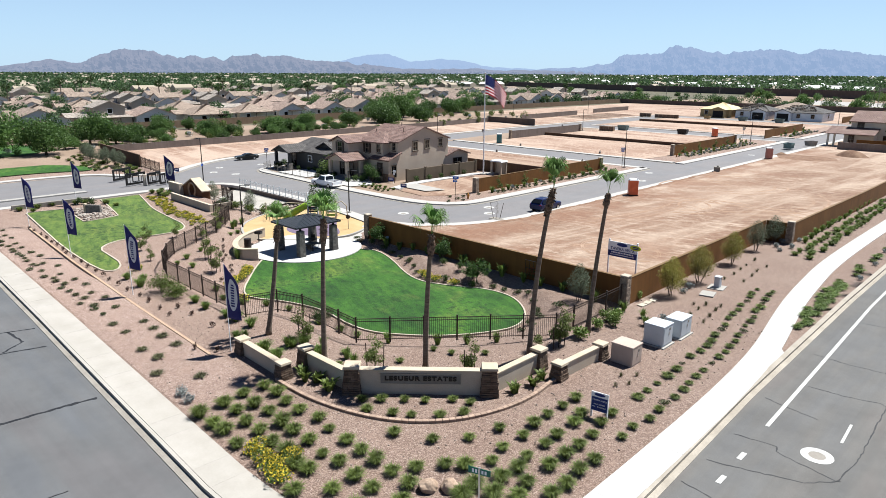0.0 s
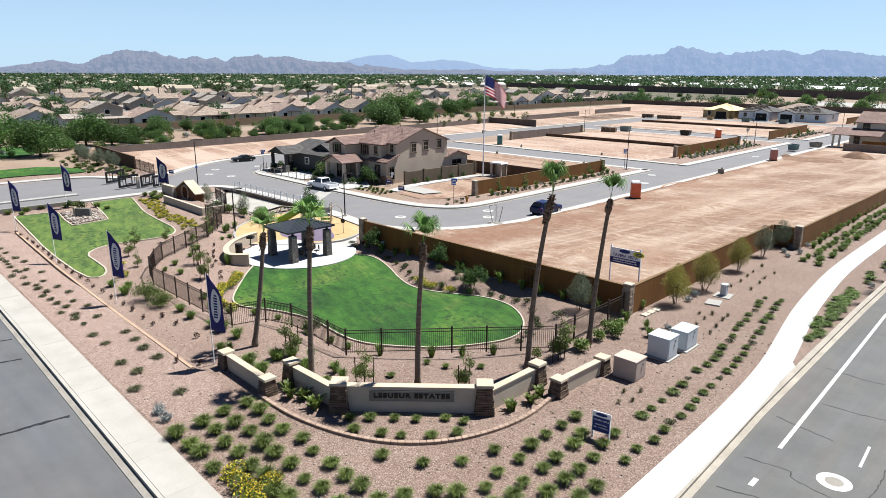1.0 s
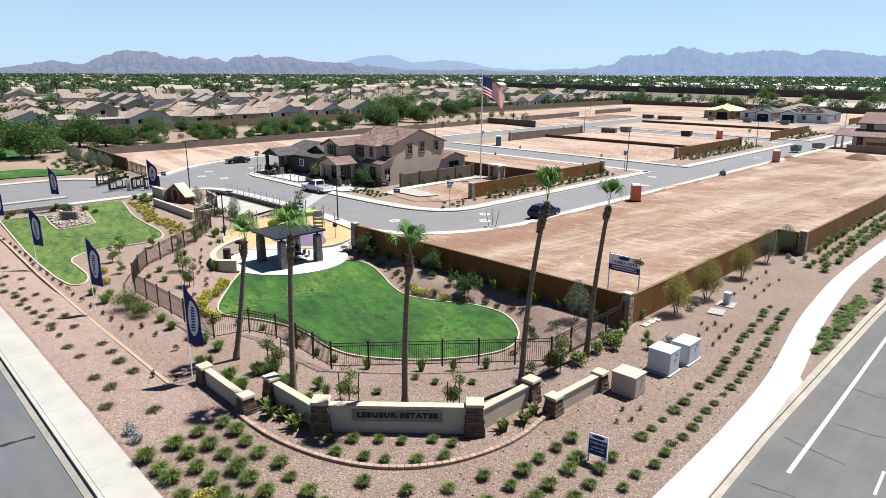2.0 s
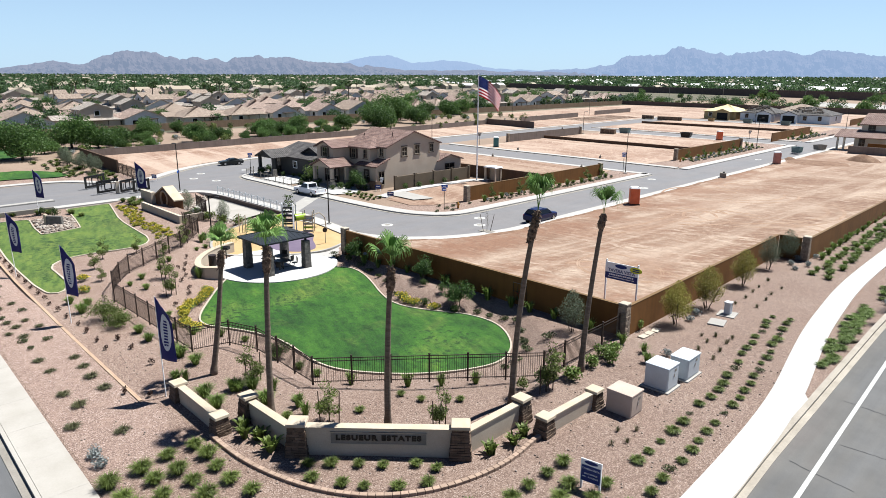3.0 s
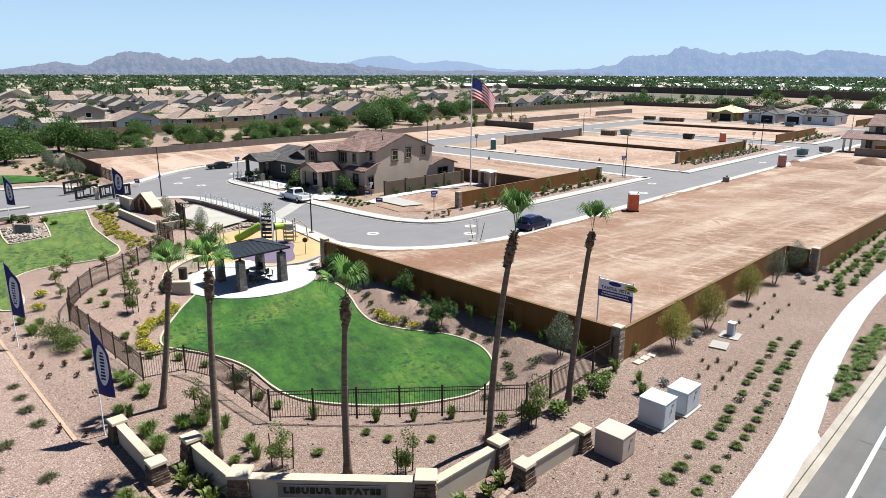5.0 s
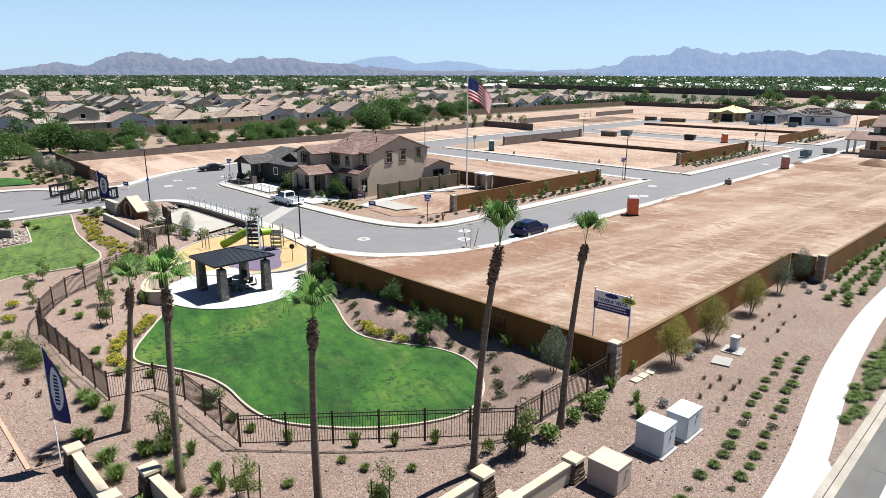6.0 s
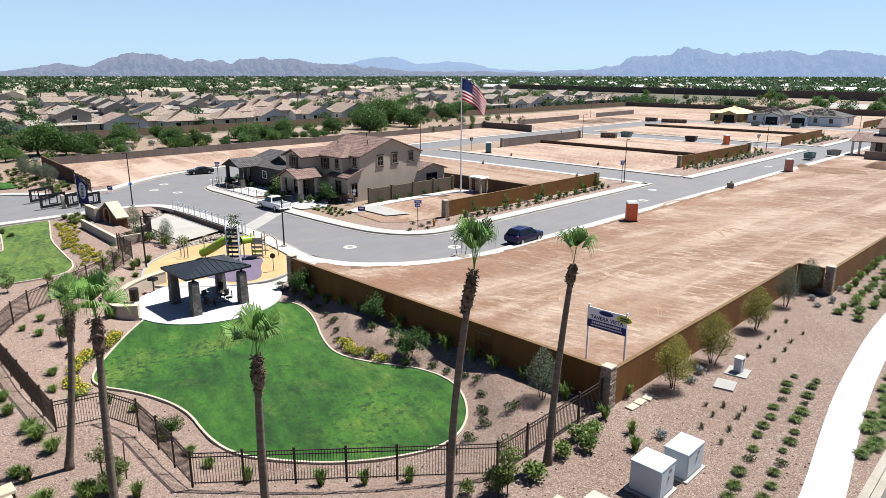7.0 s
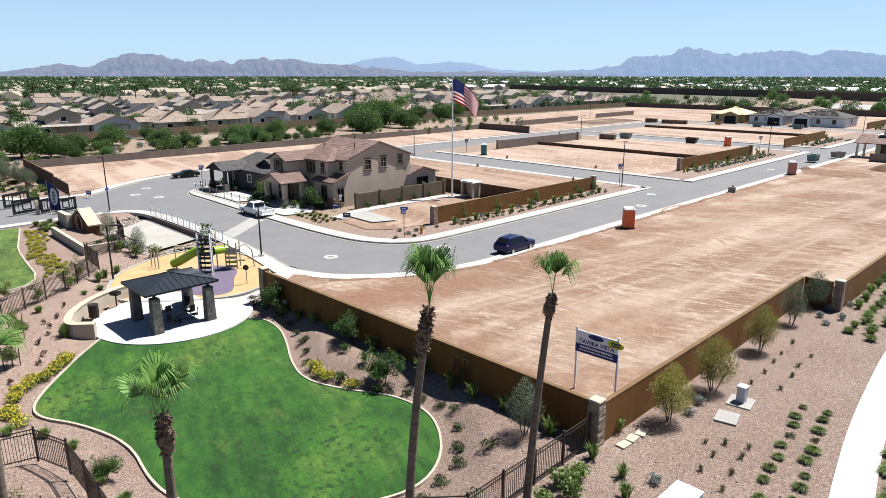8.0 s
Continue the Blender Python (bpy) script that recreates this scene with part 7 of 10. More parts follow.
def window(house, face, u, z, w, h, at, frame_mat="trim_tan", shutters=False, sill=True, plain=False):
    """A window on a wall that faces x+ or y-: frame, sunk pane, bars, sill. u runs along the wall; at is the wall's plane."""
    def pt(a, d, c):
        return (at + d, a, c) if face == "x" else (a, at - d, c)

    def bx(bm, a, d, c, sa, sd, sc):
        p = pt(a, d, c)
        if face == "x":
            box(bm, p[0], p[1], p[2], sd, sa, sc)
        else:
            box(bm, p[0], p[1], p[2], sa, sd, sc)

    bm = bmesh.new()
    f = 0.09
    bx(bm, u, 0.03, z + h / 2 + f / 2, w + 2 * f, 0.10, f)
    bx(bm, u, 0.03, z - h / 2 - f / 2, w + 2 * f, 0.10, f)
    for s in (-1, 1):
        bx(bm, u + s * (w / 2 + f / 2), 0.03, z, f, 0.10, h - 0.002)
    win = part("window", bm, M[frame_mat], house)
    bm = bmesh.new()
    bx(bm, u, 0.012, z, w, 0.012, h)
    part("pane", bm, M["glass"], win)
    if not plain:
        bm = bmesh.new()
        bx(bm, u, 0.03, z, w, 0.03, 0.045)
        bx(bm, u, 0.032, z, 0.035, 0.03, h)
        part("glazing_bar", bm, M["trim_tan"], win)
    if sill:
        bm = bmesh.new()
        bx(bm, u, 0.04, z - h / 2 - f - 0.05, w + 0.35, 0.09, 0.1)
        part("sill", bm, M["trim_dark"], win)
        bm = bmesh.new()
        bx(bm, u, 0.04, z + h / 2 + f + 0.06, w + 0.3, 0.09, 0.11)
        part("lintel", bm, M["trim_dark"], win)
    if shutters:
        for s in (-1, 1):
            bm = bmesh.new()
            bx(bm, u + s * (w / 2 + f + 0.2), 0.04, z, 0.36, 0.06, h + 0.1)
            part("shutter", bm, M["trim_dark"], win)


def model_home():
    """Two-storey beige home with brown tile roofs."""
    h = thing("house", "two-storey beige stucco model home with brown tile roofs", "house")
    block(h, "gx", -78.0, -69.5, 62.1, 72.2, 5.55, 0.36, "stucco_house", "tile_brown", 0.28)
    block(h, "gy", -79.6, -75.9, 58.1, 66.0, 5.35, 0.40, "stucco_house", "tile_brown", 0.4)
    block(h, "hx", -77.5, -71.4, 60.9, 66.9, 5.45, 0.36, "stucco_house", "tile_brown", 0.4)
    block(h, "s+y", -73.3, -69.45, 60.2, 62.2, 3.15, 0.38, "stucco_house", "tile_brown", 0.3)
    block(h, "gy", -86.5, -78.4, 62.0, 71.0, 3.0, 0.34, "stucco_house", "tile_brown", 0.4)
    block(h, "gx", -76.0, -69.6, 72.0, 76.8, 2.9, 0.30, "stucco_house", "tile_brown", 0.35)
    # entrance porch on two piers
    roof_part("gy", -78.2, -73.9, 56.2, 59.6, 3.05, 0.40, "tile_brown", h, 0.35)
    bm = bmesh.new()
    vs = [bm.verts.new(p) for p in ((-78.2, 56.35, 2.75), (-73.9, 56.35, 2.75), (-73.9, 56.35, 3.0), (-76.05, 56.35, 3.82), (-78.2, 56.35, 3.0))]
    bm.faces.new(vs)
    bmesh.ops.extrude_face_region(bm, geom=bm.faces[:])
    for v in list(bm.verts)[5:]:
        v.co.y += 0.25
    part("gable", bm, M["stucco_house"], h)
    for x, y in ((-78.0, 56.5), (-74.1, 56.5), (-74.1, 58.9)):
        bm = bmesh.new()
        box(bm, x, y, 1.4, 0.42, 0.42, 2.9)
        pier = part("pier", bm, M["stucco_house"], h)
        bm = bmesh.new()
        box(bm, x, y, 0.45, 0.62, 0.62, 1.0, taper=0.92, bevel=0.02)
        part("base", bm, M["stone_grey"], pier)
    bm = bmesh.new()
    box(bm, -76.0, 58.0, 0.05, 4.6, 4.2, 0.3)
    part("porch_floor", bm, M["concrete"], h)
    for y, z in ((65.35, 4.67), (67.75, 4.80), (70.5, 4.85)):
        window(h, "x", y, z, 0.85 if y < 70 else 0.7, 1.15 if y < 70 else 1.0, -69.5, "trim_tan")
    for x, z, w, hh, sh in ((-74.9, 4.35, 0.75, 1.25, True), (-72.4, 4.45, 0.7, 1.1, False)):
        window(h, "y", x, z, w, hh, 60.9, "trim_tan", sh)
    window(h, "y", -70.4, 4.75, 0.6, 1.0, 62.1, "trim_tan")
    window(h, "y", -77.7, 4.5, 1.0, 1.25, 58.1, "trim_tan", True)
    window(h, "y", -71.3, 1.6, 0.9, 1.5, 60.2, "trim_dark")
    window(h, "x", 61.15, 1.45, 0.9, 1.7, -69.45, "trim_tan", False, False)
    window(h, "x", 74.4, 1.6, 1.8, 1.2, -69.6, "trim_dark", False, False)
    for x, z in ((-77.3, 1.5), (-75.2, 1.5)):
        window(h, "y", x, z, 0.9, 1.8, 58.1, "trim_dark", False, False)
    bm = bmesh.new()
    box(bm, -70.0, 60.13, 0.5, 1.3, 0.14, 1.2)
    box(bm, -69.38, 60.62, 0.5, 0.14, 0.9, 1.2)
    part("plinth", bm, M["stone"], h, "brown stone plinth")
    for x, y, z in ((-74, 66.9, 7.6), (-71.5, 65, 7.0), (-77, 64.5, 6.6), (-75, 69, 7.0)):
        bm = bmesh.new()
        tube(bm, [(x, y, z - 0.6), (x, y, z + 0.15)], [0.06, 0.06], 8)
        part("vent_pipe", bm, M["trim_dark"], h)


def office_home():
    """Single-storey charcoal home with grey tile roofs."""
    h = thing("house", "single-storey charcoal stucco home with grey tile roofs", "house")
    block(h, "gx", -93.0, -82.5, 59.2, 69.0, 2.95, 0.30, "stucco_dark", "tile_grey", 0.4)
    block(h, "gy", -87.8, -82.2, 60.8, 70.0, 3.2, 0.42, "stucco_dark", "tile_grey", 0.4)
    roof_part("gy", -93.2, -89.0, 56.6, 60.5, 2.95, 0.42, "tile_grey", h, 0.35)
    bm = bmesh.new()
    vs = [bm.verts.new(p) for p in ((-93.2, 56.7, 2.65), (-89.0, 56.7, 2.65), (-89.0, 56.7, 2.9), (-91.1, 56.7, 3.75), (-93.2, 56.7, 2.9))]
    bm.faces.new(vs)
    bmesh.ops.extrude_face_region(bm, geom=bm.faces[:])
    for v in list(bm.verts)[5:]:
        v.co.y += 0.25
    part("gable", bm, M["stucco_dark"], h)
    for x in (-93.0, -89.2):
        bm = bmesh.new()
        box(bm, x, 56.85, 1.35, 0.4, 0.4, 2.8)
        pier = part("pier", bm, M["stucco_dark"], h)
        bm = bmesh.new()
        box(bm, x, 56.85, 0.5, 0.72, 0.72, 1.1, taper=0.9, bevel=0.02)
        part("base", bm, M["stone_grey"], pier)
    window(h, "y", -87.0, 1.75, 0.9, 0.9, 59.2, "white", False, False)
    window(h, "y", -91.5, 1.4, 1.1, 2.0, 59.2, "trim_dark", False, False)
    window(h, "y", -84.6, 1.6, 1.4, 1.4, 60.8, "white", False, False)


model_home()
office_home()


def east_home():
    """Two-storey cream house at the street's far side, with a porch and a low grey wall."""
    h = thing("house", "two-storey cream stucco house with a shaded porch", "house", 1.3, 0.6)
    block(h, "gx", -38.6, -26.0, 163.5, 174.0, 5.4, 0.36, "stucco_light", "tile_brown", 0.45)
    block(h, "s+y", -42.0, -33.5, 159.5, 163.6, 2.9, 0.26, "stucco_light", "tile_brown", 0.4, walls=False)
    bm = bmesh.new()
    gable_fill(bm, "s+y", -39.0, -33.5, 160.6, 163.4, 2.8, 0.26)
    part("wall", bm, M["stucco_light"], h)
    for x in (-41.8, -40.6):
        bm = bmesh.new()
        box(bm, x, 159.8, 1.35, 0.35, 0.35, 2.8)
        part("pier", bm, M["stucco_light"], h)
    window(h, "y", -38.0 + 1.2, 4.2, 1.1, 1.3, 163.5, "trim_dark")
    window(h, "y", -31.5, 4.2, 1.1, 1.3, 163.5, "trim_dark")
    window(h, "y", -37.6, 1.6, 0.9, 1.4, 160.6, "trim_dark")
    window(h, "y", -31.5, 1.6, 1.6, 1.4, 163.5, "trim_dark")
    wall("wall_home", [(-37.0, 154.5), (-19, 154.5)], 1.5, 0.2, "wall_grey", None, 0.0, "low grey block wall before the cream house")
    wall("wall_home_b", [(-34.5, 158.0), (-22, 158.0)], 1.9, 0.2, "wall_tan", None, 0.0, "ochre garden wall beside the cream house")


east_home()


def shell_home(x0, x1, y0, y1, walls_m, roof_m, label, ze=2.9, kind="hx", tiles=False, porch=None):
    """A house under construction."""
    h = thing("house", label, "house", group="houses under construction")
    block(h, kind, x0, x1, y0, y1, ze, 0.34, walls_m, roof_m, 0.45)
    if porch:
        a, b = porch
        block(h, "gy", a, b, y0 - 2.6, y0 + 3, ze, 0.36, walls_m, roof_m, 0.35)
        # near-black panel on the wall, painted as the unlit garage interior
        bm = bmesh.new()
        box(bm, (a + b) / 2, y0 - 2.62, 1.2, (b - a) * 0.75, 0.1, 2.3)
        part("garage_shade_panel", bm, M["shade"], h)
    w = x1 - x0
    for k in range(3):
        window(h, "y", x0 + w * (0.2 + 0.3 * k), 1.6, 1.1, 1.3, y0, "wrap", False, False)
    window(h, "x", (y0 + y1) / 2, 1.6, 1.2, 1.3, x1, "wrap", False, False)
    if tiles:
        bm = bmesh.new()
        rr = random.Random(int(x0))
        for v in (0.10, 0.19, 0.28, 0.37):
            for k in range(int(w / 0.95)):
                if rr.uniform(0, 1) < 0.8:
                    u = 0.06 + 0.9 * v * 0.6 + (0.88 - 1.08 * v) * k * 0.95 / w
                    box(bm, x0 + w * u, y0 + (y1 - y0) * v + rr.uniform(-0.15, 0.15), ze + (y1 - y0) * v * 0.34 + 0.28, 0.55, 0.42, 0.26, rr.uniform(-12, 12))
        tagged(part("stacked_roof_tile", bm, M["stone_pale"], h, "stacks of tiles waiting on the roof"), kind="stuff")


shell_home(-102.5, -91.5, 238.0, 250.0, "wood_new", "ply_roof", "house shell sheathed in new plywood", porch=(-97.5, -92.7))
shell_home(-90.0, -79.0, 238.0, 251.0, "wrap", "tile_grey", "unfinished house in white wrap with tiles stacked on the roof", tiles=True, porch=(-84.0, -79.3))
shell_home(-77.0, -62.5, 238.0, 251.0, "wrap", "tile_grey", "unfinished house in pale blue wrap with a half-tiled roof", tiles=True, porch=(-76.2, -71.4))
shell_home(-85.0, -70.5, 255.0, 268.0, "stucco_house", "tile_tan", "nearly finished house with a tan tile roof")


# houses of the older suburb: a few plans, many copies
def suburb_plan(seed):
    rr = random.Random(seed)
    h = thing("suburb_house", "tan stucco suburban house with a pale tile roof", "house", 0, 0, 0, 0, "houses of the older suburb")
    roof_m = ["tile_tan", "tile_pink", "tile_tan", "tile_pale", "tile_pink", "tile_tan"][seed % 6]
    wall_m = ["stucco_white", "stucco_light", "stucco_white", "stucco_house"][seed % 4]
    two = seed % 3 == 0
    w, d = rr.uniform(11.5, 14), rr.uniform(12, 16)
    ze = 2.8
    block(h, "hx" if seed % 2 else "gx", -w / 2, w / 2, -d / 2, d / 2, ze, 0.34, wall_m, roof_m, 0.5)
    block(h, "gy", -w / 2 + 0.5, -w / 2 + 6.0, -d / 2 - 2.5, 0, ze - 0.05, 0.36, wall_m, roof_m, 0.4)
    if two:
        block(h, "gx" if seed % 2 else "gy", -w / 2 + 4.0, w / 2 - 0.8, -d / 2 + 3.5, d / 2 - 1.5, 5.4, 0.34, wall_m, roof_m, 0.45)
        window(h, "y", 1.5, 4.3, 1.6, 1.2, -d / 2 + 3.5, "white", False, False, True)
        window(h, "x", 1.0, 4.3, 1.4, 1.2, w / 2 - 0.8, "white", False, False, True)
    window(h, "y", w / 2 - 3.2, 1.6, 1.6, 1.2, -d / 2, "white", False, False, True)
    window(h, "x", -d / 4, 1.6, 1.6, 1.2, w / 2, "white", False, False, True)
    bm = bmesh.new()
    box(bm, w / 2 + 1.3, 0.5, 2.55, 2.7, 5.0, 0.16)
    for s in (-2.2, 2.2):
        box(bm, w / 2 + 2.5, 0.5 + s, 1.2, 0.18, 0.18, 2.6)
    part("patio_cover", bm, M["trim_dark"], h)
    return h


plans = [suburb_plan(k) for k in range(6)]
spots = []
rr = random.Random(3)
for i, x in enumerate((-192, -219, -252, -280, -313, -341)):
    for y in np.arange(20 + (i % 2) * 6, 330 - i * 4, 14.6):
        spots.append((x + rr.uniform(-2, 2), y + rr.uniform(-1.5, 1.5), rr.choice((0, 180)) if i % 2 else 0))
for k, (x, y, rz) in enumerate(spots):
    m = pose(x, y, 0.25, 0, 0, rz + rr.uniform(-2, 2)) @ Matrix.Diagonal((0.88, 0.88, 1.0, 1))
    if k < 6:
        plans[k].matrix_basis = m
    else:
        copy_thing(plans[rr.randrange(6)], m)


# ---- vehicles ----
def car_body(bm, sections, mi=0):
    """Skin through cross-sections. Each: x, half width at the sill, at the waist, at the roof, sill z, waist z, roof z."""
    rings = []
    for x, w0, w1, w2, z0, z1, z2 in sections:
        prof = [(-w0, z0), (-w1, z0 + (z1 - z0) * 0.35), (-w1, z1 - 0.03), (-w1 * 0.97, z1), (-w2, z2 - 0.04), (-w2 * 0.8, z2), (w2 * 0.8, z2), (w2, z2 - 0.04), (w1 * 0.97, z1), (w1, z1 - 0.03), (w1, z0 + (z1 - z0) * 0.35), (w0, z0)]
        rings.append([bm.verts.new((x, y, z)) for y, z in prof])
    for a, b in zip(rings, rings[1:]):
        n = len(a)
        for k in range(n):
            bm.faces.new((a[k], a[(k + 1) % n], b[(k + 1) % n], b[k]))
    bm.faces.new(rings[0])
    bm.faces.new(rings[-1])


def wheels(t, xs, w, r):
    for x in xs:
        for s in (-1, 1):
            bm = bmesh.new()
            tube(bm, [(x, s * (w - 0.22), r), (x, s * (w - 0.20), r), (x, s * (w - 0.02), r), (x, s * w, r)], [r * 0.9, r, r, r * 0.92], 20)
            wh = part("wheel", bm, M["tyre"], t)
            bm = bmesh.new()
            tube(bm, [(x, s * (w - 0.03), r), (x, s * (w + 0.008), r)], [r * 0.62, r * 0.58], 14)
            part("rim", bm, M["chrome"], wh)


def glass_slab(t, pts_l, y, name="side_glass"):
    for s in (-1, 1):
        bm = bmesh.new()
        vs = [bm.verts.new((x, s * (y - lean), z)) for x, z, lean in pts_l]
        f = bm.faces.new(vs)
        bmesh.ops.extrude_face_region(bm, geom=[f])
        for v in list(bm.verts)[len(pts_l):]:
            v.co.y += s * 0.012
        part(name, bm, M["glass"], t)


def quad_panel(t, pts, material, name, d=(0, 0, 0.01)):
    bm = bmesh.new()
    vs = [bm.verts.new(p) for p in pts]
    f = bm.faces.new(vs)
    r = bmesh.ops.extrude_face_region(bm, geom=[f])
    for v in [g for g in r["geom"] if isinstance(g, bmesh.types.BMVert)]:
        v.co += Vector(d)
    return part(name, bm, M[material], t)


def lamps(t, x, ys, z, sy, sz, material, name):
    for s in (-1, 1):
        bm = bmesh.new()
        box(bm, x, s * ys, z, 0.06, sy, sz, bevel=0.01)
        part(name, bm, M[material], t)


def sized(t, k):
    """The same vehicle a size smaller: its parts shrink about its foot."""
    for o in list(t.children):
        o.matrix_basis = Matrix.Diagonal((k, k, k, 1)) @ o.matrix_basis
    return t


def pickup(x, y, rz):
    t = thing("pickup_truck", "white extended-cab pickup truck with an open bed", "pickup truck", x, y, -0.14, rz)
    bm = bmesh.new()
    car_body(bm, [(2.78, 0.80, 0.86, 0.70, 0.42, 0.78, 0.86), (2.6, 0.86, 0.93, 0.84, 0.38, 0.92, 1.02), (1.15, 0.88, 0.95, 0.88, 0.36, 1.02, 1.12), (1.10, 0.88, 0.95, 0.88, 0.36, 1.02, 1.13)])
    part("bonnet", bm, M["car_white"], t, smooth=False)
    bm = bmesh.new()
    car_body(bm, [(1.12, 0.88, 0.95, 0.90, 0.36, 1.05, 1.14), (0.42, 0.88, 0.95, 0.72, 0.36, 1.08, 1.74), (0.1, 0.88, 0.95, 0.72, 0.36, 1.08, 1.80), (-0.72, 0.88, 0.95, 0.72, 0.36, 1.08, 1.78), (-0.92, 0.88, 0.95, 0.80, 0.36, 1.08, 1.15)])
    part("cab", bm, M["car_white"], t)
    for s in (-1, 1):
        bm = bmesh.new()
        box(bm, -1.85, s * 0.89, 0.77, 1.86, 0.11, 0.66, bevel=0.02)
        part("bed_side", bm, M["car_white"], t)
    bm = bmesh.new()
    box(bm, -1.85, 0, 0.56, 1.86, 1.7, 0.08)
    part("bed_floor", bm, M["gutter"], t)
    bm = bmesh.new()
    box(bm, -2.76, 0, 0.80, 0.06, 1.62, 0.56, bevel=0.015)
    part("tailgate", bm, M["car_white"], t)
    bm = bmesh.new()
    box(bm, -2.86, 0, 0.48, 0.12, 1.7, 0.16, bevel=0.03)
    part("rear_bumper", bm, M["chrome"], t)
    bm = bmesh.new()
    box(bm, 2.84, 0, 0.52, 0.12, 1.7, 0.22, bevel=0.04)
    part("front_bumper", bm, M["chrome"], t)
    quad_panel(t, [(1.05, -0.80, 1.17), (1.05, 0.80, 1.17), (0.47, 0.66, 1.70), (0.47, -0.66, 1.70)], "glass", "windscreen", (0.03, 0, 0.02))
    quad_panel(t, [(-0.91, 0.7, 1.2), (-0.91, -0.7, 1.2), (-0.76, -0.62, 1.70), (-0.76, 0.62, 1.70)], "glass", "rear_window", (-0.035, 0, 0.01))
    glass_slab(t, [(0.88, 1.14, -0.005), (-0.74, 1.14, -0.005), (-0.66, 1.68, 0.165), (0.38, 1.68, 0.165)], 0.945)
    wheels(t, (1.75, -1.75), 0.96, 0.38)
    lamps(t, -2.75, 0.88, 0.85, 0.1, 0.3, "red_lamp", "tail_lamp")
    lamps(t, 2.72, 0.72, 0.82, 0.3, 0.15, "chrome", "headlamp")
    lamps(t, 0.95, 1.03, 1.16, 0.16, 0.14, "black", "mirror")
    return t


def suv(x, y, rz):
    t = thing("suv", "dark blue sport utility vehicle parked at the kerb", "car", x, y, -0.14, rz)
    bm = bmesh.new()
    car_body(bm, [(2.36, 0.72, 0.78, 0.60, 0.40, 0.70, 0.78), (2.22, 0.82, 0.90, 0.78, 0.32, 0.86, 0.96), (1.15, 0.86, 0.94, 0.86, 0.28, 0.98, 1.10), (0.35, 0.86, 0.95, 0.66, 0.28, 1.02, 1.62), (-0.3, 0.86, 0.95, 0.68, 0.28, 1.04, 1.70), (-1.6, 0.86, 0.94, 0.66, 0.30, 1.06, 1.66), (-2.22, 0.84, 0.92, 0.70, 0.36, 1.04, 1.16), (-2.36, 0.78, 0.86, 0.66, 0.44, 0.96, 1.0)])
    part("body", bm, M["car_blue"], t)
    quad_panel(t, [(1.08, -0.76, 1.13), (1.08, 0.76, 1.13), (0.45, 0.60, 1.57), (0.45, -0.60, 1.57)], "glass", "windscreen", (0.03, 0, 0.03))
    quad_panel(t, [(-2.2, 0.68, 1.2), (-2.2, -0.68, 1.2), (-1.72, -0.6, 1.6), (-1.72, 0.6, 1.6)], "glass", "rear_window", (-0.035, 0, 0.03))
    glass_slab(t, [(0.95, 1.10, 0.0), (-2.0, 1.12, 0.01), (-1.65, 1.58, 0.21), (0.3, 1.56, 0.21)], 0.935)
    for s in (-1, 1):
        bm = bmesh.new()
        tube(bm, [(0.2, s * 0.58, 1.68), (-0.4, s * 0.6, 1.77), (-1.5, s * 0.6, 1.73)], [0.025, 0.025, 0.025], 6)
        part("roof_rail", bm, M["chrome"], t)
    wheels(t, (1.45, -1.42), 0.95, 0.37)
    lamps(t, -2.3, 0.72, 0.95, 0.28, 0.16, "red_lamp", "tail_lamp")
    lamps(t, 2.26, 0.66, 0.78, 0.3, 0.12, "chrome", "headlamp")
    lamps(t, 0.75, 1.02, 1.12, 0.16, 0.13, "black", "mirror")
    return t


def coupe(x, y, rz):
    t = thing("coupe", "dark grey coupe parked beside the kerb", "car", x, y, -0.14, rz)
    bm = bmesh.new()
    car_body(bm, [(2.38, 0.74, 0.80, 0.62, 0.34, 0.62, 0.68), (2.2, 0.84, 0.90, 0.80, 0.26, 0.78, 0.86), (0.85, 0.88, 0.94, 0.86, 0.22, 0.90, 0.98), (0.15, 0.88, 0.94, 0.62, 0.22, 0.92, 1.34), (-0.6, 0.88, 0.95, 0.62, 0.22, 0.94, 1.38), (-1.6, 0.88, 0.94, 0.70, 0.24, 0.98, 1.08), (-2.25, 0.84, 0.90, 0.78, 0.34, 0.96, 1.04), (-2.38, 0.78, 0.84, 0.7, 0.42, 0.86, 0.92)])
    part("body", bm, M["car_grey"], t)
    quad_panel(t, [(0.80, -0.76, 1.01), (0.80, 0.76, 1.01), (0.2, 0.58, 1.31), (0.2, -0.58, 1.31)], "glass", "windscreen", (0.02, 0, 0.03))
    quad_panel(t, [(-1.58, 0.66, 1.1), (-1.58, -0.66, 1.1), (-0.75, -0.58, 1.36), (-0.75, 0.58, 1.36)], "glass", "rear_window", (-0.02, 0, 0.03))
    glass_slab(t, [(0.65, 0.99, 0.0), (-1.2, 1.02, 0.01), (-0.8, 1.3, 0.24), (0.1, 1.28, 0.24)], 0.93)
    wheels(t, (1.4, -1.4), 0.95, 0.34)
    lamps(t, -2.36, 0.6, 0.8, 0.4, 0.12, "red_lamp", "tail_lamp")
    lamps(t, 2.28, 0.66, 0.66, 0.28, 0.1, "chrome", "headlamp")
    return t


sized(suv(-42.95, 60.75, 91), 0.88)
sized(pickup(-73.3, 52.3, 180), 0.88)
sized(coupe(-106.2, 58.9, -102), 0.83)


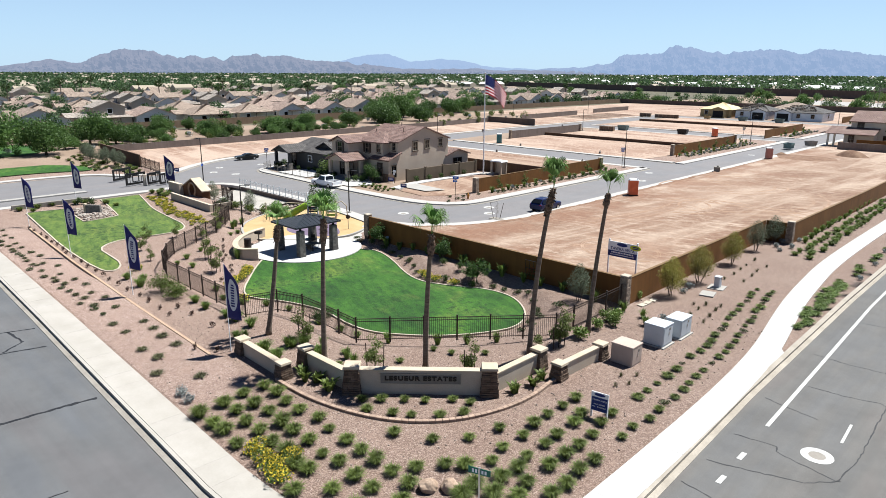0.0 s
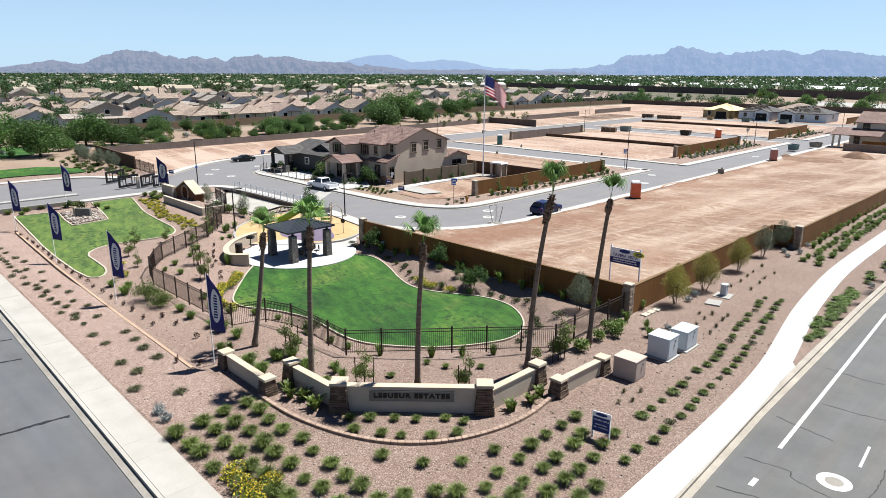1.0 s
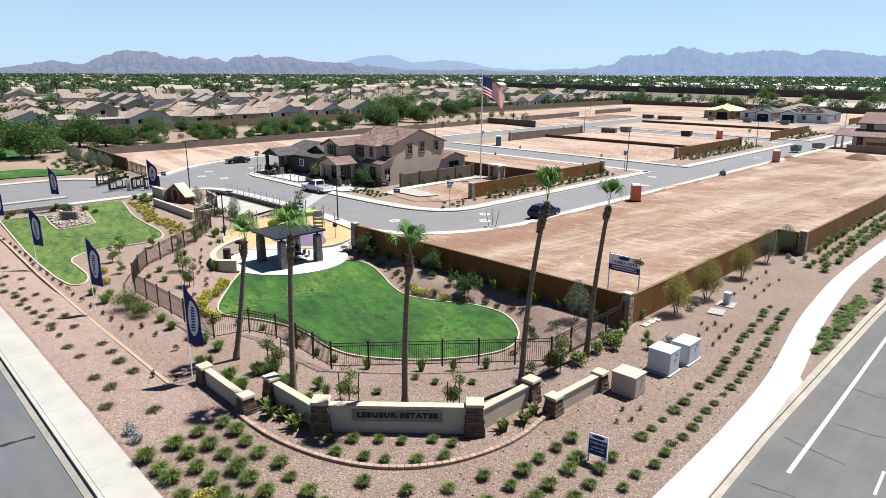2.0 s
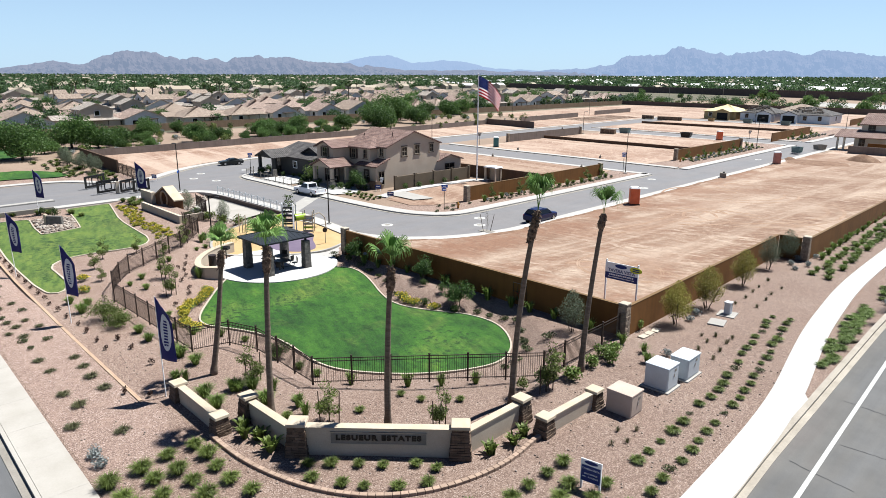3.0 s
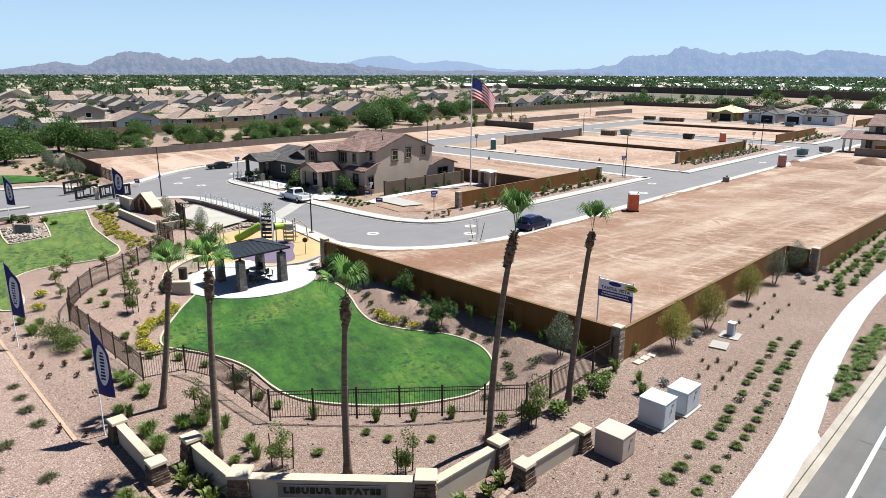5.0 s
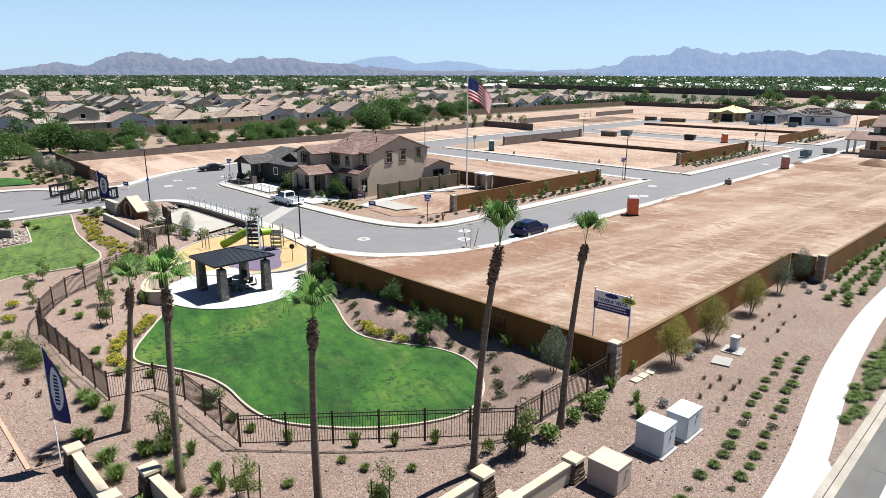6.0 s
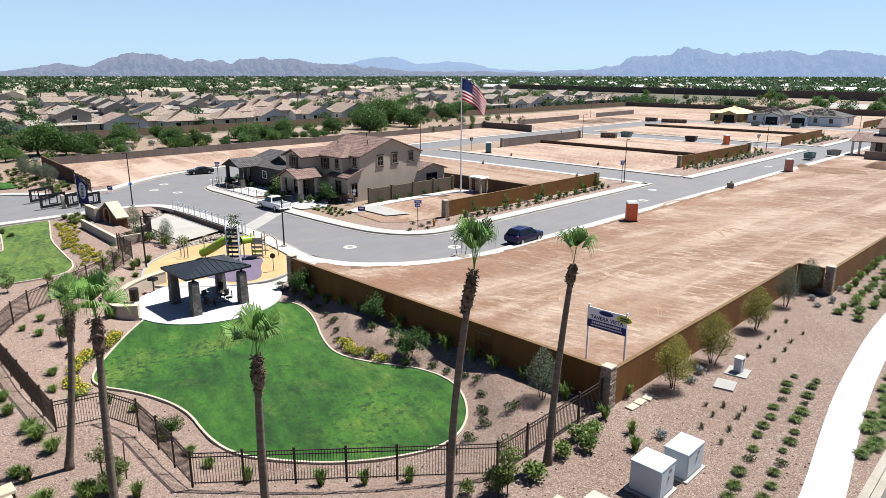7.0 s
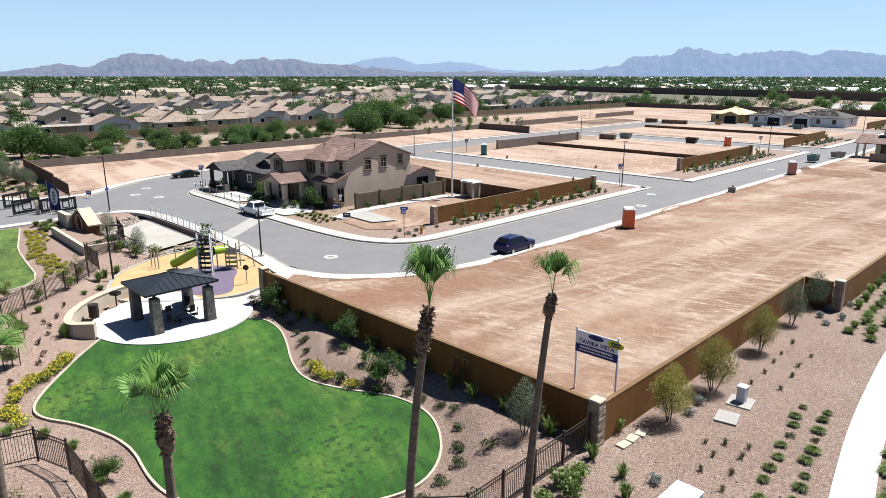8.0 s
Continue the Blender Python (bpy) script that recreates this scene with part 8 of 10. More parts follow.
# ---- lamps, street signs, flag, gate, portable toilets and other street things ----
def street_lamp(x, y, h, rz, arm=0.9, base=True, z=0.0, sign=False):
    t = thing("street_lamp", "slim black street lamp with a flat head", "street lamp", x, y, z, rz, "street lamps")
    bm = bmesh.new()
    tube(bm, [(0, 0, -0.3), (0, 0, h)], [0.075, 0.05], 10)
    part("pole", bm, M["iron"], t)
    if base:
        bm = bmesh.new()
        tube(bm, [(0, 0, -0.3), (0, 0, 0.12)], [0.25, 0.25], 14)
        part("footing", bm, M["concrete"], t)
    bm = bmesh.new()
    tube(bm, [(0, 0, h - 0.05), (arm * 0.5, 0, h + 0.02)], [0.03, 0.03], 6)
    part("arm", bm, M["iron"], t)
    bm = bmesh.new()
    box(bm, arm * 0.72, 0, h + 0.02, 0.6, 0.28, 0.09, bevel=0.02)
    part("head", bm, M["iron"], t)
    if sign:
        bm = bmesh.new()
        box(bm, 0, 0, 2.6, 0.75, 0.03, 0.3)
        part("name_plate", bm, M["sky_blue_sign"], t, "small blue plate")


street_lamp(-86.1, 41.0, 6.25, -45, sign=True)
street_lamp(-56.9, 43.5, 4.6, 45)
street_lamp(-60.4, 32.5, 4.1, 45, 1.0, False, z=-0.2)
street_lamp(-102.3, 102.9, 5.9, 45)
street_lamp(-53.9, 97.8, 6.3, -45)
street_lamp(-54.6, 155.0, 6.0, 45)
street_lamp(-54.4, 232.0 - 8, 6.0, 45)
street_lamp(-97.9, 153.8, 5.6, 45)
street_lamp(-133, 168, 5.6, 45)
street_lamp(-137.5, 219, 5.6, 45)
street_lamp(-80.5, 171.0 + 55, 5.6, 45)


def highway_lamp(x, y, h=11.0):
    t = thing("highway_lamp", "tall grey highway lamp with a curved arm", "street lamp", x, y, 0, 20, "highway lamps")
    bm = bmesh.new()
    tube(bm, [(0, 0, 0), (0, 0, h * 0.85), (0.8, 0, h * 0.97), (2.6, 0, h)], [0.15, 0.1, 0.08, 0.06], 8)
    part("pole", bm, M["gutter"], t)
    bm = bmesh.new()
    box(bm, 2.9, 0, h, 0.8, 0.3, 0.14)
    part("head", bm, M["gutter"], t)


for x, y in ((-205, 420), (-160, 395), (-112, 380), (-75, 372), (-40, 352), (-18, 348), (8, 340), (-250, 455)):
    highway_lamp(x, y)


def info_sign(x, y, h=2.9, w=0.62, two=True, z=0.0, rz=45, material="sky_blue_sign"):
    t = thing("street_sign", "blue street sign on a thin post", "street sign", x, y, z, rz)
    bm = bmesh.new()
    tube(bm, [(0, 0, -0.2), (0, 0, h)], [0.035, 0.035], 8)
    part("post", bm, M["iron"], t)
    for k in range(2 if two else 1):
        bm = bmesh.new()
        box(bm, 0.03 * (-1) ** k, -0.045, h - 0.12 - 0.36 * k, w * (1.15 if k == 0 else 0.85), 0.03, 0.32, bevel=0.006)
        pl = part("plate", bm, M[material], t)
        bm = bmesh.new()
        box(bm, 0.02, -0.064, h - 0.12 - 0.36 * k, w * 0.6, 0.006, 0.1)
        part("bar", bm, M["white"], pl, "pale bar")


info_sign(-53.5, 56.9)
info_sign(-95.4, 56.5, 2.9)
info_sign(-54.2, 97.6, 3.2)
info_sign(-57.5, 158.2, 3.0, material="gutter")
info_sign(-98.0, 113.2, 2.6, material="trim_dark")
info_sign(-68.6, 60.5, 1.7, 0.35, True, rz=30, material="white")


def stop_disc(x, y):
    t = thing("play_sign", "round dark sign on a post in the playground", "sign", x, y, play_z(x, y), 45)
    bm = bmesh.new()
    tube(bm, [(0, 0, -0.2), (0, 0, 1.3)], [0.03, 0.03], 8)
    part("post", bm, M["gutter"], t)
    bm = bmesh.new()
    tube(bm, [(0, -0.03, 1.25), (0, -0.06, 1.25)], [0.22, 0.22], 20)
    part("disc", bm, M["trim_dark"], t)


stop_disc(-51.4, 39.1)


def flagpole(x, y, h):
    t = thing("flagpole", "tall white metal flagpole on a round footing", "flagpole", x, y, 0)
    bm = bmesh.new()
    tube(bm, [(0, 0, -0.3), (0, 0, h * 0.5), (0, 0, h)], [0.11, 0.09, 0.05], 12)
    part("pole", bm, M["white"], t)
    bm = bmesh.new()
    bmesh.ops.create_uvsphere(bm, u_segments=12, v_segments=8, radius=0.11)
    ob = part("finial", bm, M["chrome"], t)
    ob.matrix_basis = pose(0, 0, h + 0.08)
    bm = bmesh.new()
    tube(bm, [(0, 0, -0.2), (0, 0, 0.16)], [0.6, 0.6], 20)
    part("footing", bm, M["concrete"], t)
    # flag: thirteen stripes and a canton with rows of pale dots
    nx, nz = 30, 26
    hoist, fly = 2.7, 4.5
    f = thing("flag", "striped red and white flag with a blue canton, half blown out", "flag", x, y, 0, 47)

    def cl(u, v):
        sag = 0.62 * fly * (0.25 * u + 0.75 * u * u)
        return (0.06 + fly * 0.70 * u - 0.12 * fly * u * (1 - v) * 0.6, 0.22 * math.sin(u * 9 + v * 1.6) * (0.3 + u), h - 0.12 - hoist * (1 - v) - sag * (0.75 + 0.25 * v) - 0.10 * math.sin(u * 7) * u)

    verts, faces, mi = [], [], []
    for j in range(nz + 1):
        for i in range(nx + 1):
            verts.append(cl(i / nx, j / nz))
    for j in range(nz):
        for i in range(nx):
            a = j * (nx + 1) + i
            faces.append((a, a + 1, a + nx + 2, a + nx + 1))
            canton = i < nx * 0.42 and j >= nz * 6 / 13
            mi.append(2 if canton else (0 if (j // 2) % 2 == 0 else 1))
    cloth = link_mesh("cloth", verts, faces, [M["flag_red"], M["flag_white"], M["flag_blue"]], f, smooth=True)
    cloth.data.polygons.foreach_set("material_index", mi)
    vs, fs = [], []
    for r in range(9):
        for c in range(6 if r % 2 == 0 else 5):
            u = 0.42 * (c + (0.5 if r % 2 == 0 else 1.0)) / 6
            v = 6 / 13 + 7 / 13 * (r + 0.5) / 9
            for off in (-0.008, 0.008):
                i = len(vs)
                for du, dv in ((-0.009, 0), (0, -0.016), (0.009, 0), (0, 0.016)):
                    p = cl(u + du, v + dv)
                    vs.append((p[0], p[1] + off, p[2]))
                fs.append((i, i + 1, i + 2, i + 3))
    tagged(link_mesh("canton_dots", vs, fs, M["flag_white"], f, "rows of small pale dots"), kind="stuff")


flagpole(-64.9, 75.2, 14.8)


def portable_toilet(x, y, material, rz, h=2.15):
    t = thing("portable_toilet", f"{ {'orange': 'orange', 'salmon': 'faded red', 'teal': 'teal'}[material] } plastic portable toilet on the lot's edge", "portable toilet", x, y, 0.02, rz)
    bm = bmesh.new()
    box(bm, 0, 0, 0.06, 1.2, 1.2, 0.12)
    part("base", bm, M["black"], t)
    bm = bmesh.new()
    box(bm, 0, 0, 1.02, 1.1, 1.1, 1.82, taper=0.97, bevel=0.03)
    part("cabin", bm, M[material], t)
    for s in (-1, 1):
        for k in (-0.35, -0.12, 0.12, 0.35):
            bm = bmesh.new()
            box(bm, s * 0.55, k, 0.95, 0.03, 0.06, 1.5)
            part("rib", bm, M[material], t)
    bm = bmesh.new()
    box(bm, 0, -0.555, 1.0, 0.7, 0.03, 1.7, bevel=0.01)
    part("door", bm, M[material], t)
    bm = bmesh.new()
    box(bm, 0, 0, h - 0.12, 1.16, 1.16, 0.2, taper=0.8, bevel=0.03)
    part("roof", bm, M["roof_white"], t, "white translucent roof")
    bm = bmesh.new()
    tube(bm, [(0.4, 0.4, 1.8), (0.4, 0.4, h + 0.15)], [0.05, 0.05], 8)
    part("vent", bm, M["roof_white"], t)


portable_toilet(-40.2, 75.6, "orange", -50)
portable_toilet(-41.2, 127.0, "salmon", -60)
portable_toilet(-66.0, 164.9 - 2, "orange", -40)
portable_toilet(-92.6, 112.4, "teal", -50)


def skip(x, y, rz, material="steel", k=1.0, lab="open blue-grey steel skip by the kerb"):
    t = thing("skip", lab, "skip", x, y, 0.02, rz)
    bm = bmesh.new()
    o = [(-1.5, -0.95), (1.5, -0.95), (1.5, 0.95), (-1.5, 0.95)]
    lo = [bm.verts.new((px * 0.78 * k, py * 0.9 * k, 0.1)) for px, py in o]
    hi = [bm.verts.new((px * k, py * k, 1.45 * k)) for px, py in o]
    ih = [bm.verts.new((px * 0.95 * k, py * 0.93 * k, 1.45 * k)) for px, py in o]
    il = [bm.verts.new((px * 0.74 * k, py * 0.84 * k, 0.3)) for px, py in o]
    bm.faces.new(lo[::-1])
    bm.faces.new(il)
    for i in range(4):
        j = (i + 1) % 4
        bm.faces.new((lo[i], lo[j], hi[j], hi[i]))
        bm.faces.new((hi[i], hi[j], ih[j], ih[i]))
        bm.faces.new((ih[i], ih[j], il[j], il[i]))
    part("hopper", bm, M[material], t)
    for s in (-0.9, 0, 0.9):
        for sy in (-1, 1):
            bm = bmesh.new()
            box(bm, s * k, sy * 0.93 * k, 0.8 * k, 0.08, 0.1, 1.1 * k)
            part("rib", bm, M[material], t)


skip(-44.2, 150.5 - 3, 90, k=0.8)
skip(-42.6, 160.5 - 4, 60, "gutter", 0.75, "open grey steel skip by the kerb")
skip(-91.0, 167.0 - 4, 5, "steel", 0.9)
skip(-74.4, 169.4 - 6, 5, "black", 0.85, "black plastic skip on the lot")
skip(-82.6, 229.2 - 4, 0, "steel", 0.9)
skip(-71.0, 226.5 - 2, 0, "steel", 0.9)
skip(-94.5, 228.5 - 3, 0, "wood_new", 0.7, "stack-filled skip on the lot")


def lot_box(x, y, material, s, lab, h=0.6):
    bm = bmesh.new()
    box(bm, 0, 0, h / 2, s, s, h, bevel=0.04)
    box(bm, 0.1 * s, 0, h + 0.1, s * 0.3, s * 0.3, 0.2)
    ob = part("site_box", bm, M[material])
    ob.matrix_basis = pose(x, y, 0.02, 0, 0, 20)
    tagged(ob, lab, "box")


lot_box(-41.3, 104.3, "gutter", 0.9, "small grey site box by the kerb", 0.75)
for x, y in ((-82.2, 101.9 - 2.8), (-67, 111.8), (-110, 164 - 2), (-62, 97.9), (-86, 111.5)):
    lot_box(x, y, "gutter", 0.34, "small grey utility box beside the pavement", 0.4)


def pallet_stack(x, y, n, rz):
    t = thing("material_stack", "stack of pinkish blocks on pallets", "stack", x, y, 0.03, rz)
    for k in range(n):
        bm = bmesh.new()
        box(bm, 1.35 * (k - (n - 1) / 2), 0, 0.65, 1.2, 1.2, 1.1, bevel=0.02)
        part("load", bm, M["stone"], t)
        bm = bmesh.new()
        box(bm, 1.35 * (k - (n - 1) / 2), 0, 0.06, 1.2, 1.2, 0.12)
        part("pallet", bm, M["wood_new"], t)


pallet_stack(-106, 219, 6, 8)
pallet_stack(-93, 158.0, 3, 8)
pallet_stack(-115, 221, 3, 4)

bm = bmesh.new()
for (x, y, r, h) in ((-36.6, 133.5, 6.8, 0.32), (-41.6, 135.2, 1.3, 0.5), (-31.4, 142.2, 3.0, 1.2)):
    n, rings = 20, 5
    prev = None
    for j in range(rings + 1):
        s = j / rings
        ring = []
        for k in range(n):
            a = 2 * math.pi * k / n
            q = 1 + 0.22 * noise.noise(Vector((math.cos(a) * 1.5 + x, math.sin(a) * 1.5, s)))
            ring.append(bm.verts.new((x + r * (1 - s) * q * math.cos(a), y + r * 0.8 * (1 - s) * q * math.sin(a), -0.1 + (h + 0.1) * math.sin(s * math.pi / 2) * (1 + 0.15 * noise.noise(Vector((a, s * 4, x)))))))
        if prev:
            for k in range(n):
                bm.faces.new((prev[k], prev[(k + 1) % n], ring[(k + 1) % n], ring[k]))
        prev = ring
ob = part("dirt_mounds", bm, M["dirt_red"], smooth=True)
tagged(ob, "low mounds of loose brown dirt on the lot", "dirt mound", kind="structure")


# ---- entrance: gates, arch, planters ----
def gate_leaf(x, y, rz, w=2.3, h=1.55, x0=0.0):
    t = thing("entrance_gate", "black steel gate leaf of open rectangles, swung open", "gate", x, y, -0.10, rz, "entrance gates")
    def ring(bm, x0, x1, z0, z1, a, d):
        for cx, cz, sx, sz in (((x0 + x1) / 2, z1 - a / 2, x1 - x0, a), ((x0 + x1) / 2, z0 + a / 2, x1 - x0, a), (x0 + a / 2, (z0 + z1) / 2, a, z1 - z0 - 2 * a), (x1 - a / 2, (z0 + z1) / 2, a, z1 - z0 - 2 * a)):
            box(bm, cx, 0, cz, sx, d, sz)

    bm = bmesh.new()
    ring(bm, 0, w, 0.14, h, 0.28, 0.12)
    part("frame", bm, M["black"], t)
    bm = bmesh.new()
    ring(bm, w * 0.34, w * 0.68, 0.46, h - 0.30, 0.11, 0.08)
    part("inner_frame", bm, M["black"], t)
    for k in (0.22, 0.8):
        bm = bmesh.new()
        box(bm, w * k, 0, h / 2 + 0.07, 0.05, 0.05, h - 0.7)
        part("bar", bm, M["black"], t)


gate_leaf(-96.6, 32.9, 119, 3.5, 1.7)
gate_leaf(-91.5, 32.7, 107, 3.1, 1.7)
gate_leaf(-90.5, 35.2, 117, 2.5, 1.65)
gate_leaf(-89.5, 36.4, 110, 2.6, 1.6)
bm = bmesh.new()
box(bm, -90.9, 34.95, 0.6, 0.34, 0.34, 1.6, bevel=0.02)
tagged(part("gate_pier", bm, M["stucco_cream"]), "slim cream gate post between two leaves", "gate post")


def arch_monument():
    """House-shaped panel with a round window, a cream slab behind, a long planter before it."""
    t = thing("entry_monument", "rust-brown gabled monument with a round opening and cream roof", "monument", -76.1, 35.55, -0.12, 0)
    # gabled panel with a round hole, facing the lawn
    bm = bmesh.new()
    out = [(-4.1, -0.2), (0.9, -0.2), (0.9, 1.15), (-1.6, 2.3), (-4.1, 1.15)]
    cx, cz, r, n = -1.6, 0.98, 0.84, 32
    hole = [(cx + r * math.cos(2 * math.pi * k / n), cz + r * math.sin(2 * math.pi * k / n)) for k in range(n)]

    def ray(a):
        best = None
        dx, dz = math.cos(a), math.sin(a)
        for (x0, z0), (x1, z1) in zip(out, out[1:] + out[:1]):
            ex, ez = x1 - x0, z1 - z0
            det = dx * -ez + ex * dz
            if abs(det) < 1e-9:
                continue
            s = ((x0 - cx) * -ez + ex * (z0 - cz)) / det
            u = (dx * (z0 - cz) - dz * (x0 - cx)) / det
            if s > 0 and -1e-6 <= u <= 1 + 1e-6 and (best is None or s < best):
                best = s
        return (cx + dx * best, cz + dz * best)

    angles = sorted([2 * math.pi * k / n for k in range(n)] + [math.atan2(z - cz, x - cx) % (2 * math.pi) for x, z in out])
    rings = []
    for y in (-0.10, 0.95):
        rings.append(([bm.verts.new((cx + r * math.cos(a), y, cz + r * math.sin(a))) for a in angles], [bm.verts.new((ray(a)[0], y, ray(a)[1])) for a in angles]))
    m = len(angles)
    for k in range(m):
        j = (k + 1) % m
        (i0, o0), (i1, o1) = rings
        bm.faces.new((i0[k], i0[j], o0[j], o0[k]))
        bm.faces.new((i1[j], i1[k], o1[k], o1[j]))
        bm.faces.new((i0[k], i1[k], i1[j], i0[j]))
        bm.faces.new((o0[j], o1[j], o1[k], o0[k]))
    part("panel", bm, M["rust"], t)
    for (x0, z0), (x1, z1) in (((-4.35, 1.06), (-1.6, 2.33)), ((-1.6, 2.33), (1.15, 1.06))):
        bm = bmesh.new()
        vs = [bm.verts.new(p) for p in ((x0, -0.2, z0), (x1, -0.2, z1), (x1, 1.05, z1), (x0, 1.05, z0))]
        f = bm.faces.new(vs)
        rr2 = bmesh.ops.extrude_face_region(bm, geom=[f])
        for v in [g for g in rr2["geom"] if isinstance(g, bmesh.types.BMVert)]:
            v.co.z += 0.12
        part("roof_slab", bm, M["cap"], t, "pale cream roof slab")
    bm = bmesh.new()
    tube(bm, [(cx + (r + 0.06) * math.cos(2 * math.pi * k / n), -0.14, cz + (r + 0.06) * math.sin(2 * math.pi * k / n)) for k in range(n + 1)], [0.11] * (n + 1), 8)
    part("ring", bm, M["header"], t, "tan ring round the opening")
    bm = bmesh.new()
    box(bm, -1.6, 0.4, 0.9, 1.7, 0.04, 0.05)
    tube(bm, [(-2.0, 0.4, 0.2), (-1.8, 0.4, 1.0), (-1.4, 0.4, 1.6)], [0.05, 0.04, 0.02], 6)
    tube(bm, [(-1.7, 0.4, 0.8), (-1.1, 0.4, 1.2)], [0.04, 0.02], 6)
    part("ornament", bm, M["iron"], t, "dark iron ornament in the opening")
    bm = bmesh.new()
    box(bm, -5.75, -0.3, 0.6, 3.1, 0.5, 1.7)
    part("side_wall", bm, M["stucco_cream"], t)
    bm = bmesh.new()
    for x0, y0, x1, y1 in ((-2.0, -2.4, 8.2, -2.7), (8.2, -2.7, 8.2, 0.2)):
        L = math.hypot(x1 - x0, y1 - y0)
        box(bm, (x0 + x1) / 2, (y0 + y1) / 2, 0.25, L + 0.3 if L > 8 else 0.3, 0.3 if L > 8 else L - 0.302, 1.3, -1.5 if L > 8 else 0)
    part("planter_wall", bm, M["stucco_cream"], t)
    bm = bmesh.new()
    box(bm, 3.1, -1.15, 0.0, 9.9, 2.6, 0.7)
    part("planter_soil", bm, M["gravel"], t)


arch_monument()
# low sign stone in the lawn's bed of cobbles
bm = bmesh.new()
box(bm, 0, 0, 0.45, 1.7, 0.35, 1.0, taper=0.95, bevel=0.03)
ob = part("entry_stone", bm, M["stone_grey"])
ob.matrix_basis = pose(-76.4, 23.6, -0.1, 0, 0, 40)
tagged(ob, "low dark grey sign stone among cobbles", "sign stone")
bm = bmesh.new()
box(bm, 0, 0, 0.5, 0.22, 0.42, 1.15, bevel=0.02)
ob = part("entry_pier", bm, M["cap"])
ob.matrix_basis = pose(-77.1, 23.0, -0.1, 0, 0, 40)
tagged(ob, "short cream pier beside the sign stone", "sign stone")
bm = bmesh.new()
box(bm, 0, 0, 0.15, 8.0, 0.4, 0.6, bevel=0.02)
ob = part("planter_wall", bm, M["gutter"])
ob.matrix_basis = pose(-84.0, 21.6, 0, 0, 0, 88)
tagged(ob, "low grey wall beside the entry road", "wall")


def cobbles(name, poly, n, seed, zf, r=(0.09, 0.22), label="bed of rounded river cobbles"):
    """A bed of rounded stones, one joined mesh."""
    rr4 = random.Random(seed)
    xs, ys = [p[0] for p in poly], [p[1] for p in poly]
    verts, faces = [], []
    base = [(1, 0, 0), (-1, 0, 0), (0, 1, 0), (0, -1, 0), (0, 0, 1), (0, 0, -1)]
    tri = [(0, 2, 4), (2, 1, 4), (1, 3, 4), (3, 0, 4), (2, 0, 5), (1, 2, 5), (3, 1, 5), (0, 3, 5)]
    ico = bmesh.new()
    bmesh.ops.create_icosphere(ico, subdivisions=1, radius=1)
    iv = [v.co.copy() for v in ico.verts]
    it = [tuple(v.index for v in f.verts) for f in ico.faces]
    ico.free()
    while n > 0:
        x, y = rr4.uniform(min(xs), max(xs)), rr4.uniform(min(ys), max(ys))
        if not inside(x, y, poly):
            continue
        n -= 1
        s = rr4.uniform(*r)
        k = Vector((rr4.uniform(0.8, 1.3), rr4.uniform(0.8, 1.3), rr4.uniform(0.5, 0.8)))
        i = len(verts)
        verts += [(x + v.x * s * k.x, y + v.y * s * k.y, zf(x, y) + s * 0.2 + v.z * s * k.z) for v in iv]
        faces += [tuple(i + q for q in f) for f in it]
    m, nt, b = node_mat("cobble stone", 0.9)
    g = nt.nodes.new("ShaderNodeNewGeometry")
    col = ramp(nt, g.outputs["Random Per Island"], [(0.0, (0.132, 0.102, 0.084)), (0.5, (0.24, 0.198, 0.168)), (1.0, (0.36, 0.324, 0.288))])
    col = mix(nt, 1.0, col, ramp(nt, noise_tex(nt, place(nt), 12, 3), [(0.3, grey(0.75)), (0.7, grey(1.0))]), "MULTIPLY")
    nt.links.new(col, b.inputs["Base Color"])
    ob = link_mesh(name, verts, faces, m, smooth=True)
    return tagged(ob, label, "cobbles", kind="stuff")


cobbles("cobbles", [(-80.6, 22.6), (-76.9, 22.0), (-73.3, 21.8), (-73.9, 24.8), (-79.4, 26.0)], 420, 1, lambda x, y: ground_z(x, y) + 0.02)
cobbles("cobbles", [(-79.4, 37.2), (-65.0, 37.2), (-64.6, 38.5), (-67.0, 38.4), (-77.6, 38.6), (-81.7, 43.2), (-83.2, 42.8)], 900, 2, lambda x, y: ground_z(x, y) + 0.03)
cobbles("cobbles", [(-66.7, 39.0), (-64.7, 38.6), (-63.5, 42.6), (-68.2, 43.0)], 240, 3, lambda x, y: ground_z(x, y) + 0.03)


